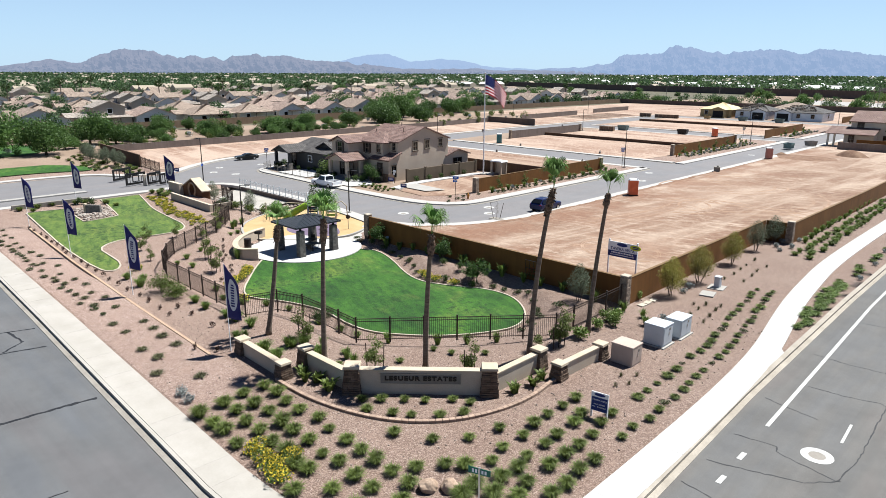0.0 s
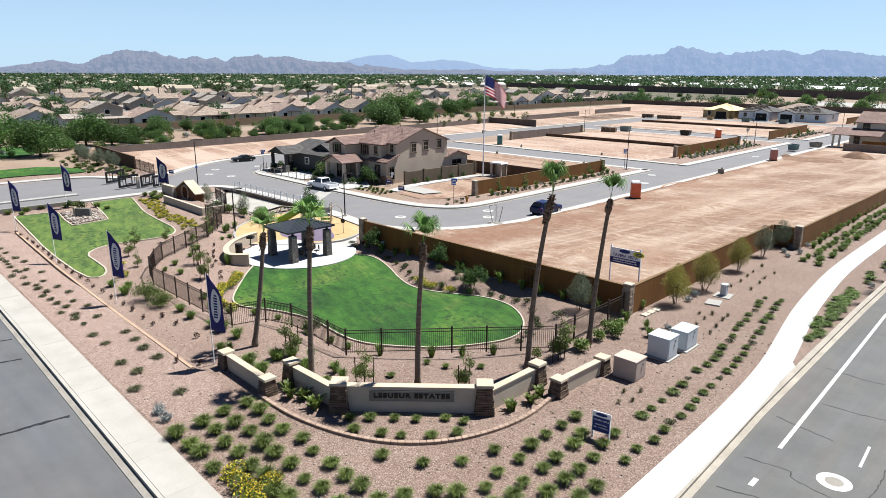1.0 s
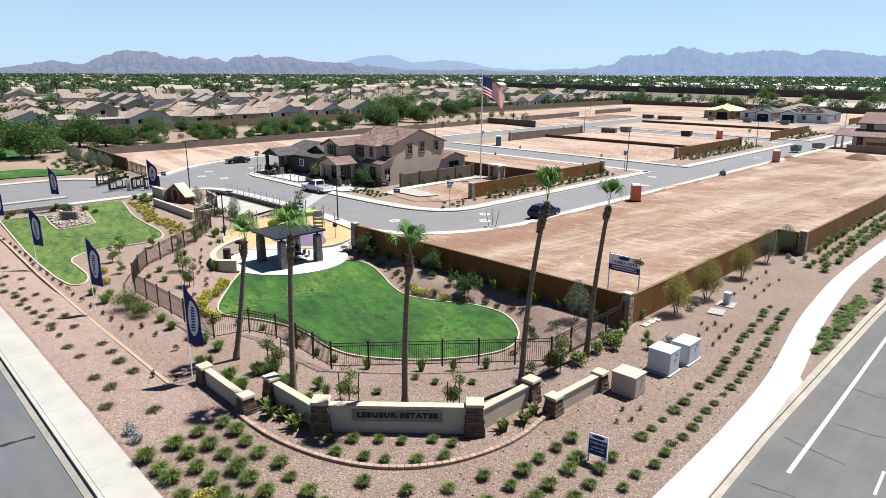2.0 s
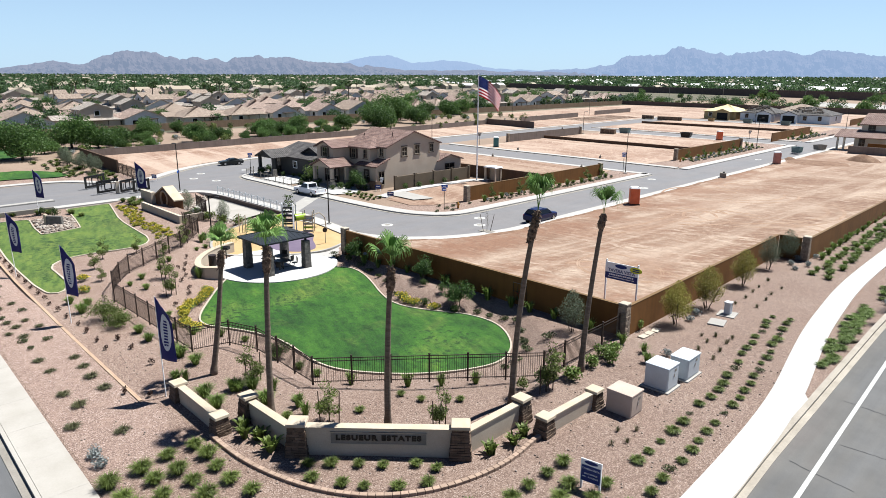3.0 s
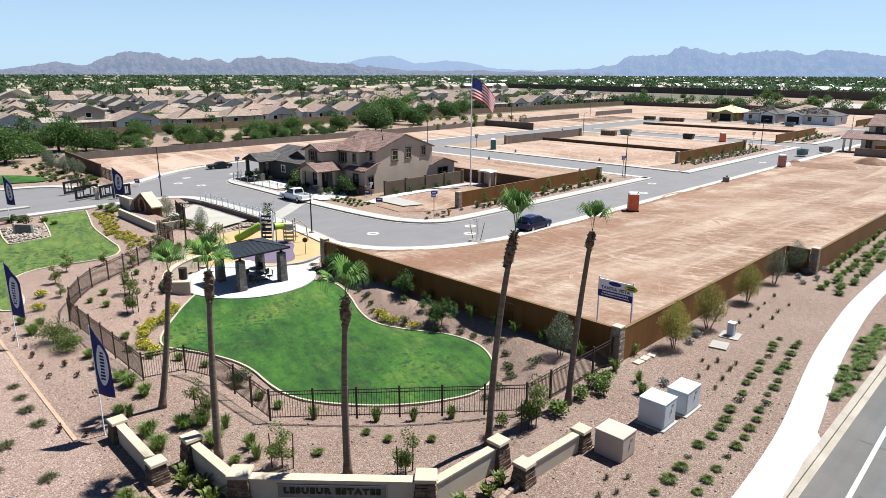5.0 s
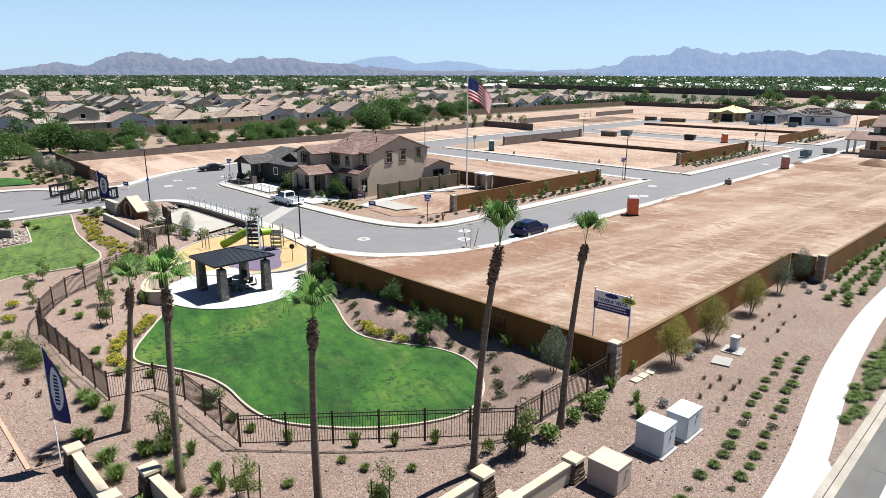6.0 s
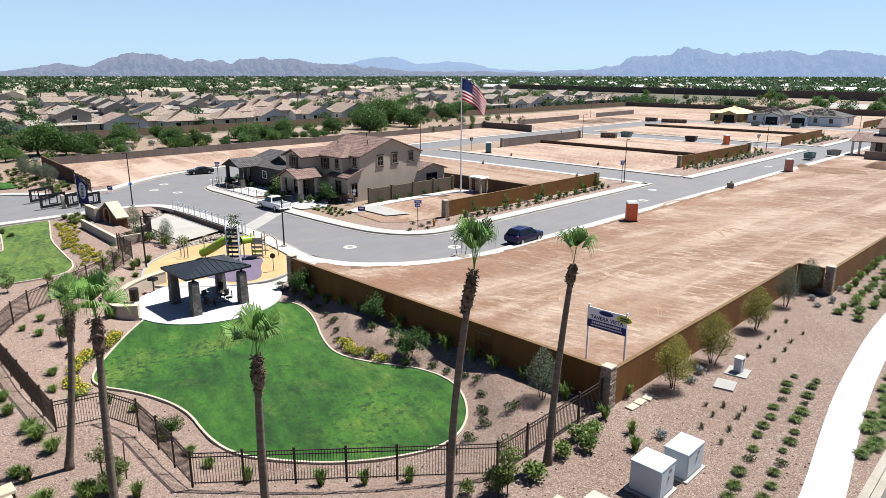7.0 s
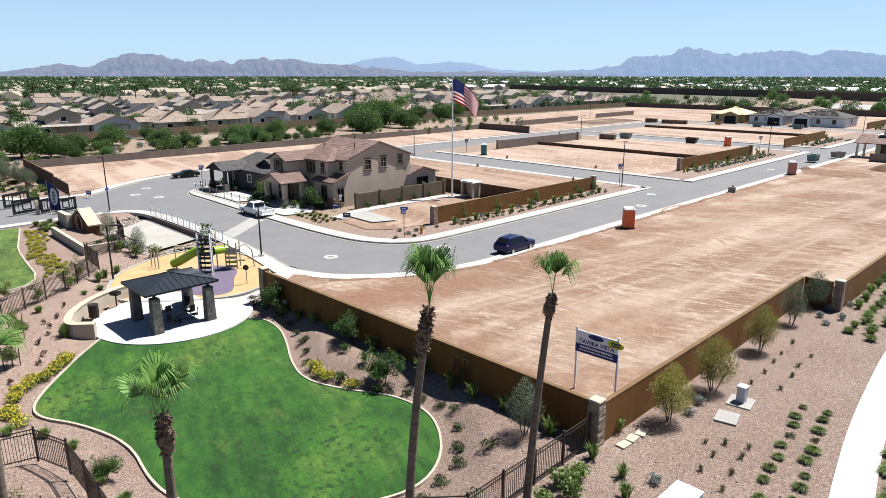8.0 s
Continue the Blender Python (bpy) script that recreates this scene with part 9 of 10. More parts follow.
# ---- playground ----
def play_tower(x, y):
    t = thing("play_tower", "playground tower with a lime tube slide and ladders", "playground", x, y, play_z(x, y), 45)
    for dx in (-0.5, 0.5):
        for dy in (-0.5, 0.5):
            bm = bmesh.new()
            tube(bm, [(dx, dy, -0.2), (dx, dy, 3.1)], [0.055, 0.055], 8)
            part("post", bm, M["offwhite"], t)
    bm = bmesh.new()
    box(bm, 0, 0, 1.5, 1.1, 1.1, 0.08)
    part("deck", bm, M["black"], t)
    for k in range(8):
        bm = bmesh.new()
        box(bm, 0, -0.80 + 0.012 * k, 0.22 + 0.38 * k, 0.86, 0.24, 0.16, bevel=0.03)
        part("step", bm, M["black"], t)
    for dx in (-0.5, 0.5):
        bm = bmesh.new()
        box(bm, dx, -0.78, 1.60, 0.08, 0.22, 3.5, bevel=0.03)
        part("ladder_rail", bm, M["offwhite"], t)
    bm = bmesh.new()
    pts = [(-0.45, 0.1, 1.75), (-1.0, 0.15, 1.70), (-1.6, 0.3, 1.35), (-2.2, 0.7, 0.95), (-2.9, 1.1, 0.55), (-3.4, 1.2, 0.36)]
    tube(bm, pts, [0.36] * 6, 14, False)
    part("tube_slide", bm, M["lime"], t, "lime green tube slide", True)
    for p in pts[1:5]:
        bm = bmesh.new()
        tube(bm, [(p[0] - 0.02, p[1], p[2]), (p[0] + 0.03, p[1], p[2])], [0.385, 0.385], 14, False)
        part("slide_flange", bm, M["lime"], t)
    bm = bmesh.new()
    tube(bm, [(0.45, 0.1, 1.75), (0.9, 0.45, 1.75), (1.25, 0.8, 1.7)], [0.33] * 3, 14, False)
    part("tube_bridge", bm, M["lime"], t, "lime green tunnel", True)
    v, f = leaf_cards([(R.gauss(0, 0.28), R.gauss(0, 0.28), R.uniform(2.5, 4.0)) for _ in range(220)], [R.uniform(0.12, 0.24) for _ in range(220)], np.random.default_rng(4))
    o = new("leaf_canopy", np_mesh("leaf_canopy", v, f, [M["leaf_dark"]]))
    o.parent = t
    for dx in (1.2, 2.1):
        for dy in (0.5, 1.35):
            bm = bmesh.new()
            tube(bm, [(dx, dy, -0.2), (dx, dy, 2.3)], [0.05, 0.05], 8)
            part("post", bm, M["cap"], t)
    for k in range(5):
        bm = bmesh.new()
        box(bm, 1.65, 0.46, 0.35 + 0.36 * k, 0.88, 0.06, 0.2)
        part("climb_panel", bm, M["kerb"] if k != 1 else M["lime"], t)
    bm = bmesh.new()
    box(bm, 1.65, 0.93, 1.5, 0.95, 0.9, 0.07)
    part("deck", bm, M["black"], t)
    bm = bmesh.new()
    tube(bm, [(2.1, 0.6, 1.9), (2.7, 0.9, 2.1), (3.2, 1.0, 1.6), (3.3, 1.1, 0.2)], [0.05] * 4, 8)
    part("bar", bm, M["cap"], t)


play_tower(-56.3, 38.5)


def play_bars(x, y):
    t = thing("climbing_bars", "cream climbing bars in the playground", "playground", x, y, play_z(x, y), 10)
    for dx, h in ((0, 1.9), (0.5, 1.4), (1.0, 1.9)):
        bm = bmesh.new()
        tube(bm, [(dx, 0, -0.2), (dx, 0, h)], [0.05, 0.05], 8)
        part("post", bm, M["cap"], t)
    bm = bmesh.new()
    tube(bm, [(2.6, 0.6, -0.2), (2.6, 0.6, 2.1), (4.8, 1.4, 2.1), (4.8, 1.4, -0.2)], [0.06] * 4, 8)
    part("bar", bm, M["cap"], t)


play_bars(-61.6, 36.0)


# ---- yard of the model home ----
bm = bmesh.new()
box(bm, -67.6, 69.2, 0.85, 0.18, 14.4, 1.75)
ob = part("wall_yard", bm, M["yard_wall"])
tagged(ob, "beige stucco yard wall beside the model home", "wall", kind="structure")
for y in (62.0, 65.6, 69.2, 72.8, 76.4):
    bm = bmesh.new()
    box(bm, -67.6, y, 0.9, 0.32, 0.32, 1.95)
    part("pier", bm, M["yard_wall"], ob)
path = ribbon("pavement", resample(chaikin([(-64.6, 57.0), (-66.0, 61), (-66.2, 66), (-66.0, 72), (-65.8, 75.5), (-64, 76.6)], 2, False), 0.8), -0.7, 0.7, 0.13, -0.2, M["walk"])
tagged(path, "bright concrete garden path", "pavement", kind="structure")
pad = sheet("pavement", [(-65.8, 58.6), (-60.2, 58.4), (-59.2, 61.0), (-65.5, 61.6)], 0.14, M["concrete"], 20)
tagged(pad, "bright concrete pad in the yard", "pavement", kind="structure")
drive = sheet("pavement", [(-75.6, 53.8), (-70.0, 53.8), (-69.0, 57.0), (-72.5, 59.3), (-73.6, 59.3)], 0.10, M["walk"], 20)
tagged(drive, "bright concrete walk before the model home", "pavement", kind="structure")
drive2 = sheet("pavement", [(-88.4, 54.0), (-81.0, 54.0), (-80.4, 57.0), (-83.0, 60.6), (-87.6, 59.0)], 0.10, M["walk"], 20)
tagged(drive2, "bright concrete drive between the two homes", "pavement", kind="structure")


def pergola(x, y):
    t = thing("pergola", "pale garden shelter with a white top", "shelter", x, y, 0.05, 0)
    for dx in (-0.9, 0.9):
        for dy in (-0.6, 0.6):
            bm = bmesh.new()
            box(bm, dx, dy, 0.95, 0.25, 0.25, 2.0)
            part("pier", bm, M["stucco_cream"], t)
    bm = bmesh.new()
    box(bm, 0, 0.55, 0.95, 1.8, 0.15, 1.9)
    part("back", bm, M["stucco_cream"], t)
    bm = bmesh.new()
    box(bm, 0, 0, 2.02, 2.3, 1.7, 0.2, taper=0.9, bevel=0.03)
    part("top", bm, M["roof_white"], t)


pergola(-63.3, 76.9)


def small_sign(x, y, rz=45):
    t = thing("yard_sign", "small blue sign in the planting", "sign", x, y, 0.05, rz)
    for s in (-0.3, 0.3):
        bm = bmesh.new()
        box(bm, s, 0, 0.35, 0.05, 0.05, 0.8)
        part("leg", bm, M["white"], t)
    bm = bmesh.new()
    box(bm, 0, -0.04, 0.55, 0.8, 0.03, 0.5)
    b2 = part("board", bm, M["blue_sign"], t)
    bm = bmesh.new()
    box(bm, 0, -0.06, 0.6, 0.5, 0.008, 0.14)
    part("bar", bm, M["white"], b2)


small_sign(-63.3, 57.4)
small_sign(-68.3, 59.6, 30)
small_sign(-97.5, 43.9 - 1.5, 30)


def hydrant(x, y):
    t = thing("fire_hydrant", "yellow-orange fire hydrant beside the kerb", "hydrant", x, y, 0.02)
    bm = bmesh.new()
    tube(bm, [(0, 0, 0), (0, 0, 0.55), (0, 0, 0.7)], [0.13, 0.13, 0.06], 12)
    part("barrel", bm, M["cone"], t)
    bm = bmesh.new()
    tube(bm, [(-0.2, 0, 0.42), (0.2, 0, 0.42)], [0.07, 0.07], 8)
    part("outlet", bm, M["cone"], t)


hydrant(-53.3, 59.0)
hydrant(-54.2, 117.4)


def tree_guard(x, y):
    t = thing("young_tree", "bare sapling between two dark stakes at the kerb", "sapling", x, y, 0.03)
    for dx in (-0.55, 0.55):
        bm = bmesh.new()
        tube(bm, [(dx * 0.5, dx * 0.35, 0), (dx, dx * 0.75, 1.7)], [0.03, 0.025], 6)
        part("stake", bm, M["trim_dark"], t)
    bm = bmesh.new()
    tube(bm, [(0, 0, -0.1), (0.03, 0, 0.9), (0.0, 0.02, 1.9)], [0.025, 0.018, 0.008], 6)
    part("stem", bm, M["bark"], t)
    bm = bmesh.new()
    box(bm, 0, 0, 0.0, 1.5, 0.9, 0.06, bevel=0.02)
    part("tree_pit", bm, M["gutter"], t, "grey mulch pit round the stem")
    v, f = leaf_cards([(R.gauss(0, 0.10 + 0.04 * k / 90), R.gauss(0, 0.12), 0.5 + 1.6 * k / 90) for k in range(90)], [0.13] * 90, np.random.default_rng(6), 0.2, 2.0)
    o = new("twigs", np_mesh("twigs", v, f, [M["leaf_brown"]]))
    o.parent = t


tree_guard(-43.4, 52.6)


# ---- planting of the corner ----
def bed(kind, spots_xy, k=1.0, jitter=0.06, group=""):
    for x, y in spots_xy:
        plant(kind, x + R.uniform(-jitter, jitter), y + R.uniform(-jitter, jitter), k, group)


FRONT = "shrubs in rows before the sign wall"
bed("shrub", [(-21.4, 17.0), (-20.3, 17.6), (-19.6, 18.1), (-18.6, 18.9), (-18.0, 19.9), (-21.6, 18.0), (-20.8, 18.8), (-20.0, 19.4), (-19.2, 20.4), (-18.4, 20.8), (-22.2, 17.4)], 0.72, group=FRONT)
bed("agave", [(-26.6, 17.0), (-25.4, 17.05), (-24.3, 16.9), (-25.9, 16.7), (-17.6, 23.2), (-17.5, 24.4), (-17.6, 25.2)], 1.05)
bed("shrub", [(-22.2, 15.0), (-21.2, 14.8), (-19.9, 14.7), (-19.8, 13.4), (-18.8, 13.5), (-18.9, 16.5), (-17.4, 17.3), (-16.4, 18.5), (-16.0, 20.0), (-14.9, 20.2), (-15.1, 21.3), (-15.2, 22.4), (-14.9, 18.9),
              (-13.8, 19.1), (-14.6, 17.8), (-13.9, 21.3), (-13.8, 20.3), (-15.2, 23.6), (-15.2, 24.6), (-14.0, 22.6), (-14.1, 23.6), (-12.8, 21.3), (-12.8, 20.3), (-11.7, 20.8), (-12.9, 22.4)], 0.86, group=FRONT)
bed("shrub", [(-13.6, 18.2), (-13.6, 17.2), (-12.8, 19.1), (-12.7, 17.7), (-11.6, 18.6), (-11.8, 19.7), (-12.5, 16.8), (-11.7, 17.7), (-15.1, 16.9), (-15.7, 16.3), (-16.4, 15.4), (-15.8, 14.4),
              (-16.8, 14.5), (-17.9, 14.6), (-17.6, 13.4), (-17.6, 12.2), (-16.6, 13.3), (-14.1, 16.2), (-13.2, 16.2), (-14.0, 15.4), (-15.2, 13.6), (-16.2, 12.2)], 1.02, group=FRONT)
bed("shrub", [(-26.7, 13.7), (-26.3, 11.4), (-26.4, 12.6), (-25.1, 11.4), (-24.3, 11.5), (-24.2, 12.5), (-25.4, 12.7), (-25.4, 13.6), (-24.4, 13.7), (-23.1, 12.5), (-22.9, 11.3), (-25.7, 14.9), (-26.7, 14.9), (-24.6, 14.8),
              (-23.1, 13.6), (-23.5, 14.8), (-21.9, 12.4), (-22.1, 13.6), (-21.0, 13.6), (-20.9, 12.5), (-19.9, 12.2), (-19.2, 12.4), (-18.6, 11.2), (-18.9, 14.6)], 1.06, group=FRONT)
for k, (x, y) in enumerate(((-22.0, 11.5), (-19.5, 11.3), (-20.3, 12.3), (-21.0, 11.6), (-20.2, 11.4))):
    flower_bush(x, y, 1.15, k)
bed("silver", [(-28.9, 11.7), (-28.0, 11.6), (-18.6, 44.7), (-18.6, 43.5), (-17.6, 60.2), (-17.2, 61.9), (-17.5, 65.2), (-18.3, 61.5), (-18.4, 63.2), (-17.1, 37.4)], 0.85)
EAST = "low shrubs in rows beside the pavement"
bed("shrub", [(-11.8, 23.1), (-13.1, 23.5), (-13.2, 24.6), (-11.9, 24.2), (-11.8, 25.3), (-11.8, 26.4)], 0.72, group=EAST)
for k in range(26):
    for row, (y0, step, ys, xs) in enumerate(((27.2, 0.99, (22, 35, 38, 43, 48), (-11.8, -12.2, -12.6, -13.4, -14.1)), (26.9, 1.04, (22, 35.5, 38, 41.5, 48), (-13.0, -13.4, -13.75, -14.37, -15.1)))):
        yy = y0 + step * k
        if yy < 48.2:
            bed("low" if (k + row) % 6 else "olive", [(float(np.interp(yy, ys, xs)), yy)], R.choice((0.6, 0.72, 0.78, 0.85)), 0.12, EAST)
# thin tufts between
bed("spike", [(-16.3, 40.9), (-16.3, 42.1), (-15.5, 42.4), (-15.5, 41.5), (-15.3, 40.1), (-16.2, 39.5), (-15.1, 38.7), (-17.0, 41.5), (-17.8, 48.7), (-17.8, 50.4), (-16.5, 49.0), (-17.9, 52.1), (-16.6, 50.9), (-16.7, 52.5), (-16.7, 54.3), (-18.0, 55.6), (-18.0, 53.6),
              (-14.6, 27.2), (-15.0, 28.4), (-14.4, 29.0), (-14.2, 27.9)], 0.75)
# dense rows further along the wall, and the strip between pavement and kerb
for k in range(34):
    yy = 59.5 + 1.05 * k
    w = -16.0 - 0.02 * max(0, k - 4)
    bed("shrub_fresh" if k % 2 else "shrub", [(w + 0.9, yy), (w, yy + 0.5)], 0.95, 0.25, "dense green rows along the wall")
    if k > 4:
        bed("grass" if k % 2 else "shrub_fresh", [(w - 1.15, yy + 0.3)], 0.85, 0.2, "dense green rows along the wall")
STRIP = "shrubs in the strip beside the kerb"
for k in range(21):
    yy = 41.9 + 0.56 * k
    near_kerb, near_walk = -10.3 - 0.03 * (yy - 42), -11.05 - 0.055 * (yy - 42)
    f = (0.2, 0.75, 0.45)[k % 3] if yy > 43.5 else 0.25
    bed("sprawl", [(near_kerb + (near_walk - near_kerb) * f, yy)], 0.74 if yy > 43 else 0.6, 0.25, STRIP)
    if yy > 46 and k % 3:
        bed("sprawl", [(near_kerb + (near_walk - near_kerb) * (0.95 - f), yy + 0.3)], 0.7, 0.25, STRIP)
for k in range(16):
    yy = 54.2 + 1.35 * k
    bed("silver" if k % 4 == 1 else ("sprawl" if k % 2 else "low"), [(-11.0 + R.uniform(-0.5, 0.4), yy)], 0.85, 0.2, STRIP)

# side bed along the other road
bed("dry", [(-40.6, 12.8), (-39.7, 14.3), (-38.8, 12.8), (-38.2, 14.2), (-36.6, 14.1), (-34.9, 14.1), (-35.5, 12.5), (-33.8, 12.6), (-32.0, 11.8), (-30.1, 13.2)], 1.0)
for k in range(17):
    x = -43 - 2.1 * k
    bed("dry" if k % 3 else "olive", [(x, 13.1 + 0.02 * k), (x - 0.8, 13.9 + 0.02 * k), (x - 1.0, 12.6 + 0.02 * k)], 0.85, 0.35, "tufts in the side bed")
for k in range(20):
    bed("red", [(-39.5 - 1.75 * k, 15.75 + 0.045 * k)], 0.95, 0.15, "red shrubs along the edging")
bed("red", [(-38.8, 17.0), (-40.7, 16.9), (-33.6, 14.6), (-32.4, 15.4), (-36, 16.9)], 1.0)
bed("shrub_fresh", [(-48.3, 17.7), (-49.3, 16.9), (-46.9, 16.9), (-40.9, 18.2), (-37.0, 18.4), (-39.2, 18.0), (-43.5, 18.1), (-36.1, 18.5), (-33.4, 17.1), (-35.9, 18.4), (-34.4, 18.6), (-30.1, 18.7), (-30.7, 17.2), (-29.2, 17.1), (-29.8, 19.3), (-27.9, 18.9)], 1.15)
bed("grass", [(-32.8, 17.3), (-30.2, 18.4), (-28.8, 19.9), (-26.6, 19.8), (-25.7, 19.6), (-27.5, 23.6), (-25.3, 25.5), (-24.1, 26.8), (-22.9, 28.0)], 0.8)
bed("shrub", [(-27.2, 20.2), (-24.1, 24.0), (-24.2, 21.6), (-26.1, 18.9), (-23.0, 24.3), (-21.6, 25.6)], 0.62)
bed("bush_fresh", [(-19.2, 33.3), (-19.5, 34.7), (-19.4, 35.6), (-18.9, 34.2), (-19.1, 31.2)], 1.0)
bed("grass", [(-19.7, 37.2), (-18.2, 36.9), (-17.4, 35.7)], 0.85)
bed("bush", [(-20.0, 39.7), (-20.3, 28.6)], 0.7)

# the slope between lawn and wall
bed("bush_dark", [(-35.4, 36.2), (-33.8, 34.8), (-33.7, 36.5), (-31.4, 35.5), (-45.6, 37.3)], 0.72)
bed("olive", [(-38.0, 35.6), (-39.5, 36.4), (-37.0, 34.9), (-30.2, 36.5), (-29.3, 36.6), (-28.0, 36.6), (-27.0, 36.7), (-26.0, 35.7), (-24.9, 34.6), (-24.0, 33.8), (-23.3, 34.9), (-47.7, 37.6), (-48.6, 38.1), (-41, 36.8), (-42.6, 37.3), (-44, 37.4), (-23.6, 32.4), (-23.4, 31.0)], 1.1)
bed("grass", [(-44.0, 37.8), (-42.3, 37.8), (-40.6, 37.8), (-38.8, 37.8), (-37.2, 37.8), (-34.6, 37.8), (-32.6, 37.7), (-30.4, 37.7), (-28.4, 37.7), (-26.7, 37.6), (-24.8, 37.6), (-22.0, 37.4)], 0.95)
for k, (x, y) in enumerate(((-35.2, 34.5), (-34.5, 34.6), (-32.9, 34.9), (-45.4, 24.1), (-44.9, 23.2), (-44.0, 22.3), (-42.4, 21.5), (-40.7, 21.5), (-45.9, 24.7), (-46.6, 25.3), (-51.3, 18.3), (-54.5, 19.3), (-45.0, 23.6), (-44.5, 22.8), (-43.3, 22.0), (-41.6, 21.4), (-36.0, 34.7), (-46.2, 25.2))):
    flower_bush(x, y, 1.05, k)
# bank inside the fence
bed("red", [(-52.3, 25.6), (-51.6, 25.7), (-47.8, 24.4), (-46.8, 23.9), (-45.1, 22.2), (-50.4, 25.4), (-53.1, 26.6), (-49.4, 24.6), (-55.0, 27.6)], 1.0)
bed("shrub_fresh", [(-48.9, 21.8), (-51.6, 22.5), (-50.5, 21.2), (-43.5, 20.9), (-33.1, 22.6), (-34.0, 23.4), (-36.6, 22.6), (-38.4, 22.0), (-39.6, 20.9), (-41.4, 20.4), (-31.2, 22.9), (-29.8, 23.0), (-53.0, 24.4), (-54.8, 26.0), (-57.2, 29.4), (-58.6, 31.0)], 0.85)
bed("grass", [(-60.5, 31.4), (-61.4, 32.2), (-62.3, 33.4), (-49.9, 26.2), (-50.8, 26.8)], 1.0)

# trees
T_OLIVE = [tree_meshes(300 + s, 2.9, 1.05, 7200, 0.07, M["leaf_olive"], 0.028, 4, 0.42, 0.42, 6, -0.5, True) for s in range(2)]
T_GREY = [tree_meshes(310 + s, 2.95, 1.0, 6400, 0.062, M["leaf_grey"], 0.028, 4, 0.40, 0.42, 6, -0.5, True) for s in range(2)]
T_YOUNG = [tree_meshes(320 + s, 2.4, 0.52, 1900, 0.085, M["leaf"], 0.035, 1, 0.4, 0.6, 6) for s in range(3)]
T_DARK = [tree_meshes(330 + s, 2.3, 0.9, 3200, 0.12, M["leaf_wood"], 0.04, 2, 0.3, 0.55, 5) for s in range(2)]
for k, (x, y, s) in enumerate(((-18.9, 42.2, 1.0), (-18.8, 46.5, 1.03), (-19.0, 53.0, 0.97), (-19.2, 58.9, 0.95), (-19.1, 63.0, 0.9))):
    m = list(T_OLIVE[k % 2])
    if k > 2:
        m = list(T_GREY[k % 2])
    tree("desert_tree", "young multi-stemmed tree with olive-yellow leaves" if k < 3 else "young multi-stemmed tree with grey-green leaves", x, y, m, s, group="young trees along the wall")
tree("desert_tree", "grey-leaved young tree beside the shaded wall", -22.9, 36.7, T_GREY[0], 0.92)


def staked_tree(x, y, k, seed):
    t = tree("staked_tree", "slim young tree tied between two dark stakes", x, y, T_YOUNG[seed % 3], k, group="staked young trees")
    for s in (-0.42, 0.42):
        bm = bmesh.new()
        tube(bm, [(s * 0.8, s * 0.6, -0.2), (s * 0.9, s * 0.7, 1.5)], [0.03, 0.025], 6)
        part("stake", bm, M["trim_dark"], t)


for k, (x, y, s) in enumerate(((-24.4, 20.0, 0.95), (-20.6, 23.1, 0.95), (-30.2, 19.6, 1.0), (-50.4, 23.8, 1.0), (-46.9, 22.7, 1.05), (-19.3, 29.2, 1.1))):
    staked_tree(x, y, s, k)
for k, (x, y, s, dark) in enumerate(((-58.8, 28.9, 0.85, 0), (-60.8, 30.2, 0.9, 0), (-36.5, 37.2, 0.95, 1), (-31.9, 36.3, 0.95, 1), (-45.1, 37.5, 1.0, 1), (-59.3, 25.1, 0.75, 0), (-59.5, 22.4, 0.8, 0), (-56.8, 20.9, 0.8, 0), (-53.2, 20.2, 0.6, 0), (-33.3, 22.9, 0.55, 1), (-19.6, 29.8, 0.85, 0), (-57.0, 26.5, 0.8, 0))):
    tree("small_tree", "small dark leafy tree on the bank" if dark else "small fresh green tree on the bank", x, y, (T_DARK if dark else T_YOUNG)[k % 2], s)

# low spreading trees outside the fence
T_LOW = tree_meshes(340, 1.5, 1.15, 2400, 0.095, M["leaf"], 0.03, 4, 0.3, 0.42, 5, 0.35)
for x, y, k in ((-44.6, 17.4, 1.0), (-42.6, 17.7, 0.8)):
    tree("small_tree", "low spreading green tree outside the fence", x, y, T_LOW, k)

# entrance beds
for k in range(104):
    u = k / 103
    x, y = -81.5 + 18.3 * u, 31.7 - 2.6 * u + 0.4 * math.sin(u * 9)
    flower_bush(x + R.uniform(-0.4, 0.4), y + R.uniform(-0.7, 0.9), R.uniform(0.42, 0.68), k)
bed("shrub", [(-84.0, 33.0), (-83.0, 33.6), (-82.0, 33.2), (-81.2, 33.8), (-82.6, 34.6), (-80.4, 33.0), (-84.6, 34.5), (-83.6, 20.0), (-83.8, 21.6), (-82.9, 23.8), (-83.4, 25.0), (-82.4, 24.6), (-82.2, 19.2), (-83.4, 18.2), (-79.5, 27.0), (-81.5, 26.6)], 1.2)
bed("bush_dark", [(-82.6, 24.2), (-80.9, 24.7), (-69.5, 34.4), (-70.6, 35.8), (-68.0, 35.4)], 1.0)
bed("silver", [(-72.0, 36.4), (-70.4, 37.0), (-67.8, 37.4), (-66.6, 36.8)], 1.6)
bed("bush", [(-65.2, 36.0), (-64.4, 37.4), (-67.0, 35.6)], 1.1)
tree("desert_tree", "thin grey-leaved tree beside the court", -66.0, 36.6, T_GREY[1], 0.85)
tree("desert_tree", "thin grey-leaved tree behind the monument", -76.8, 37.6, T_GREY[0], 0.9)
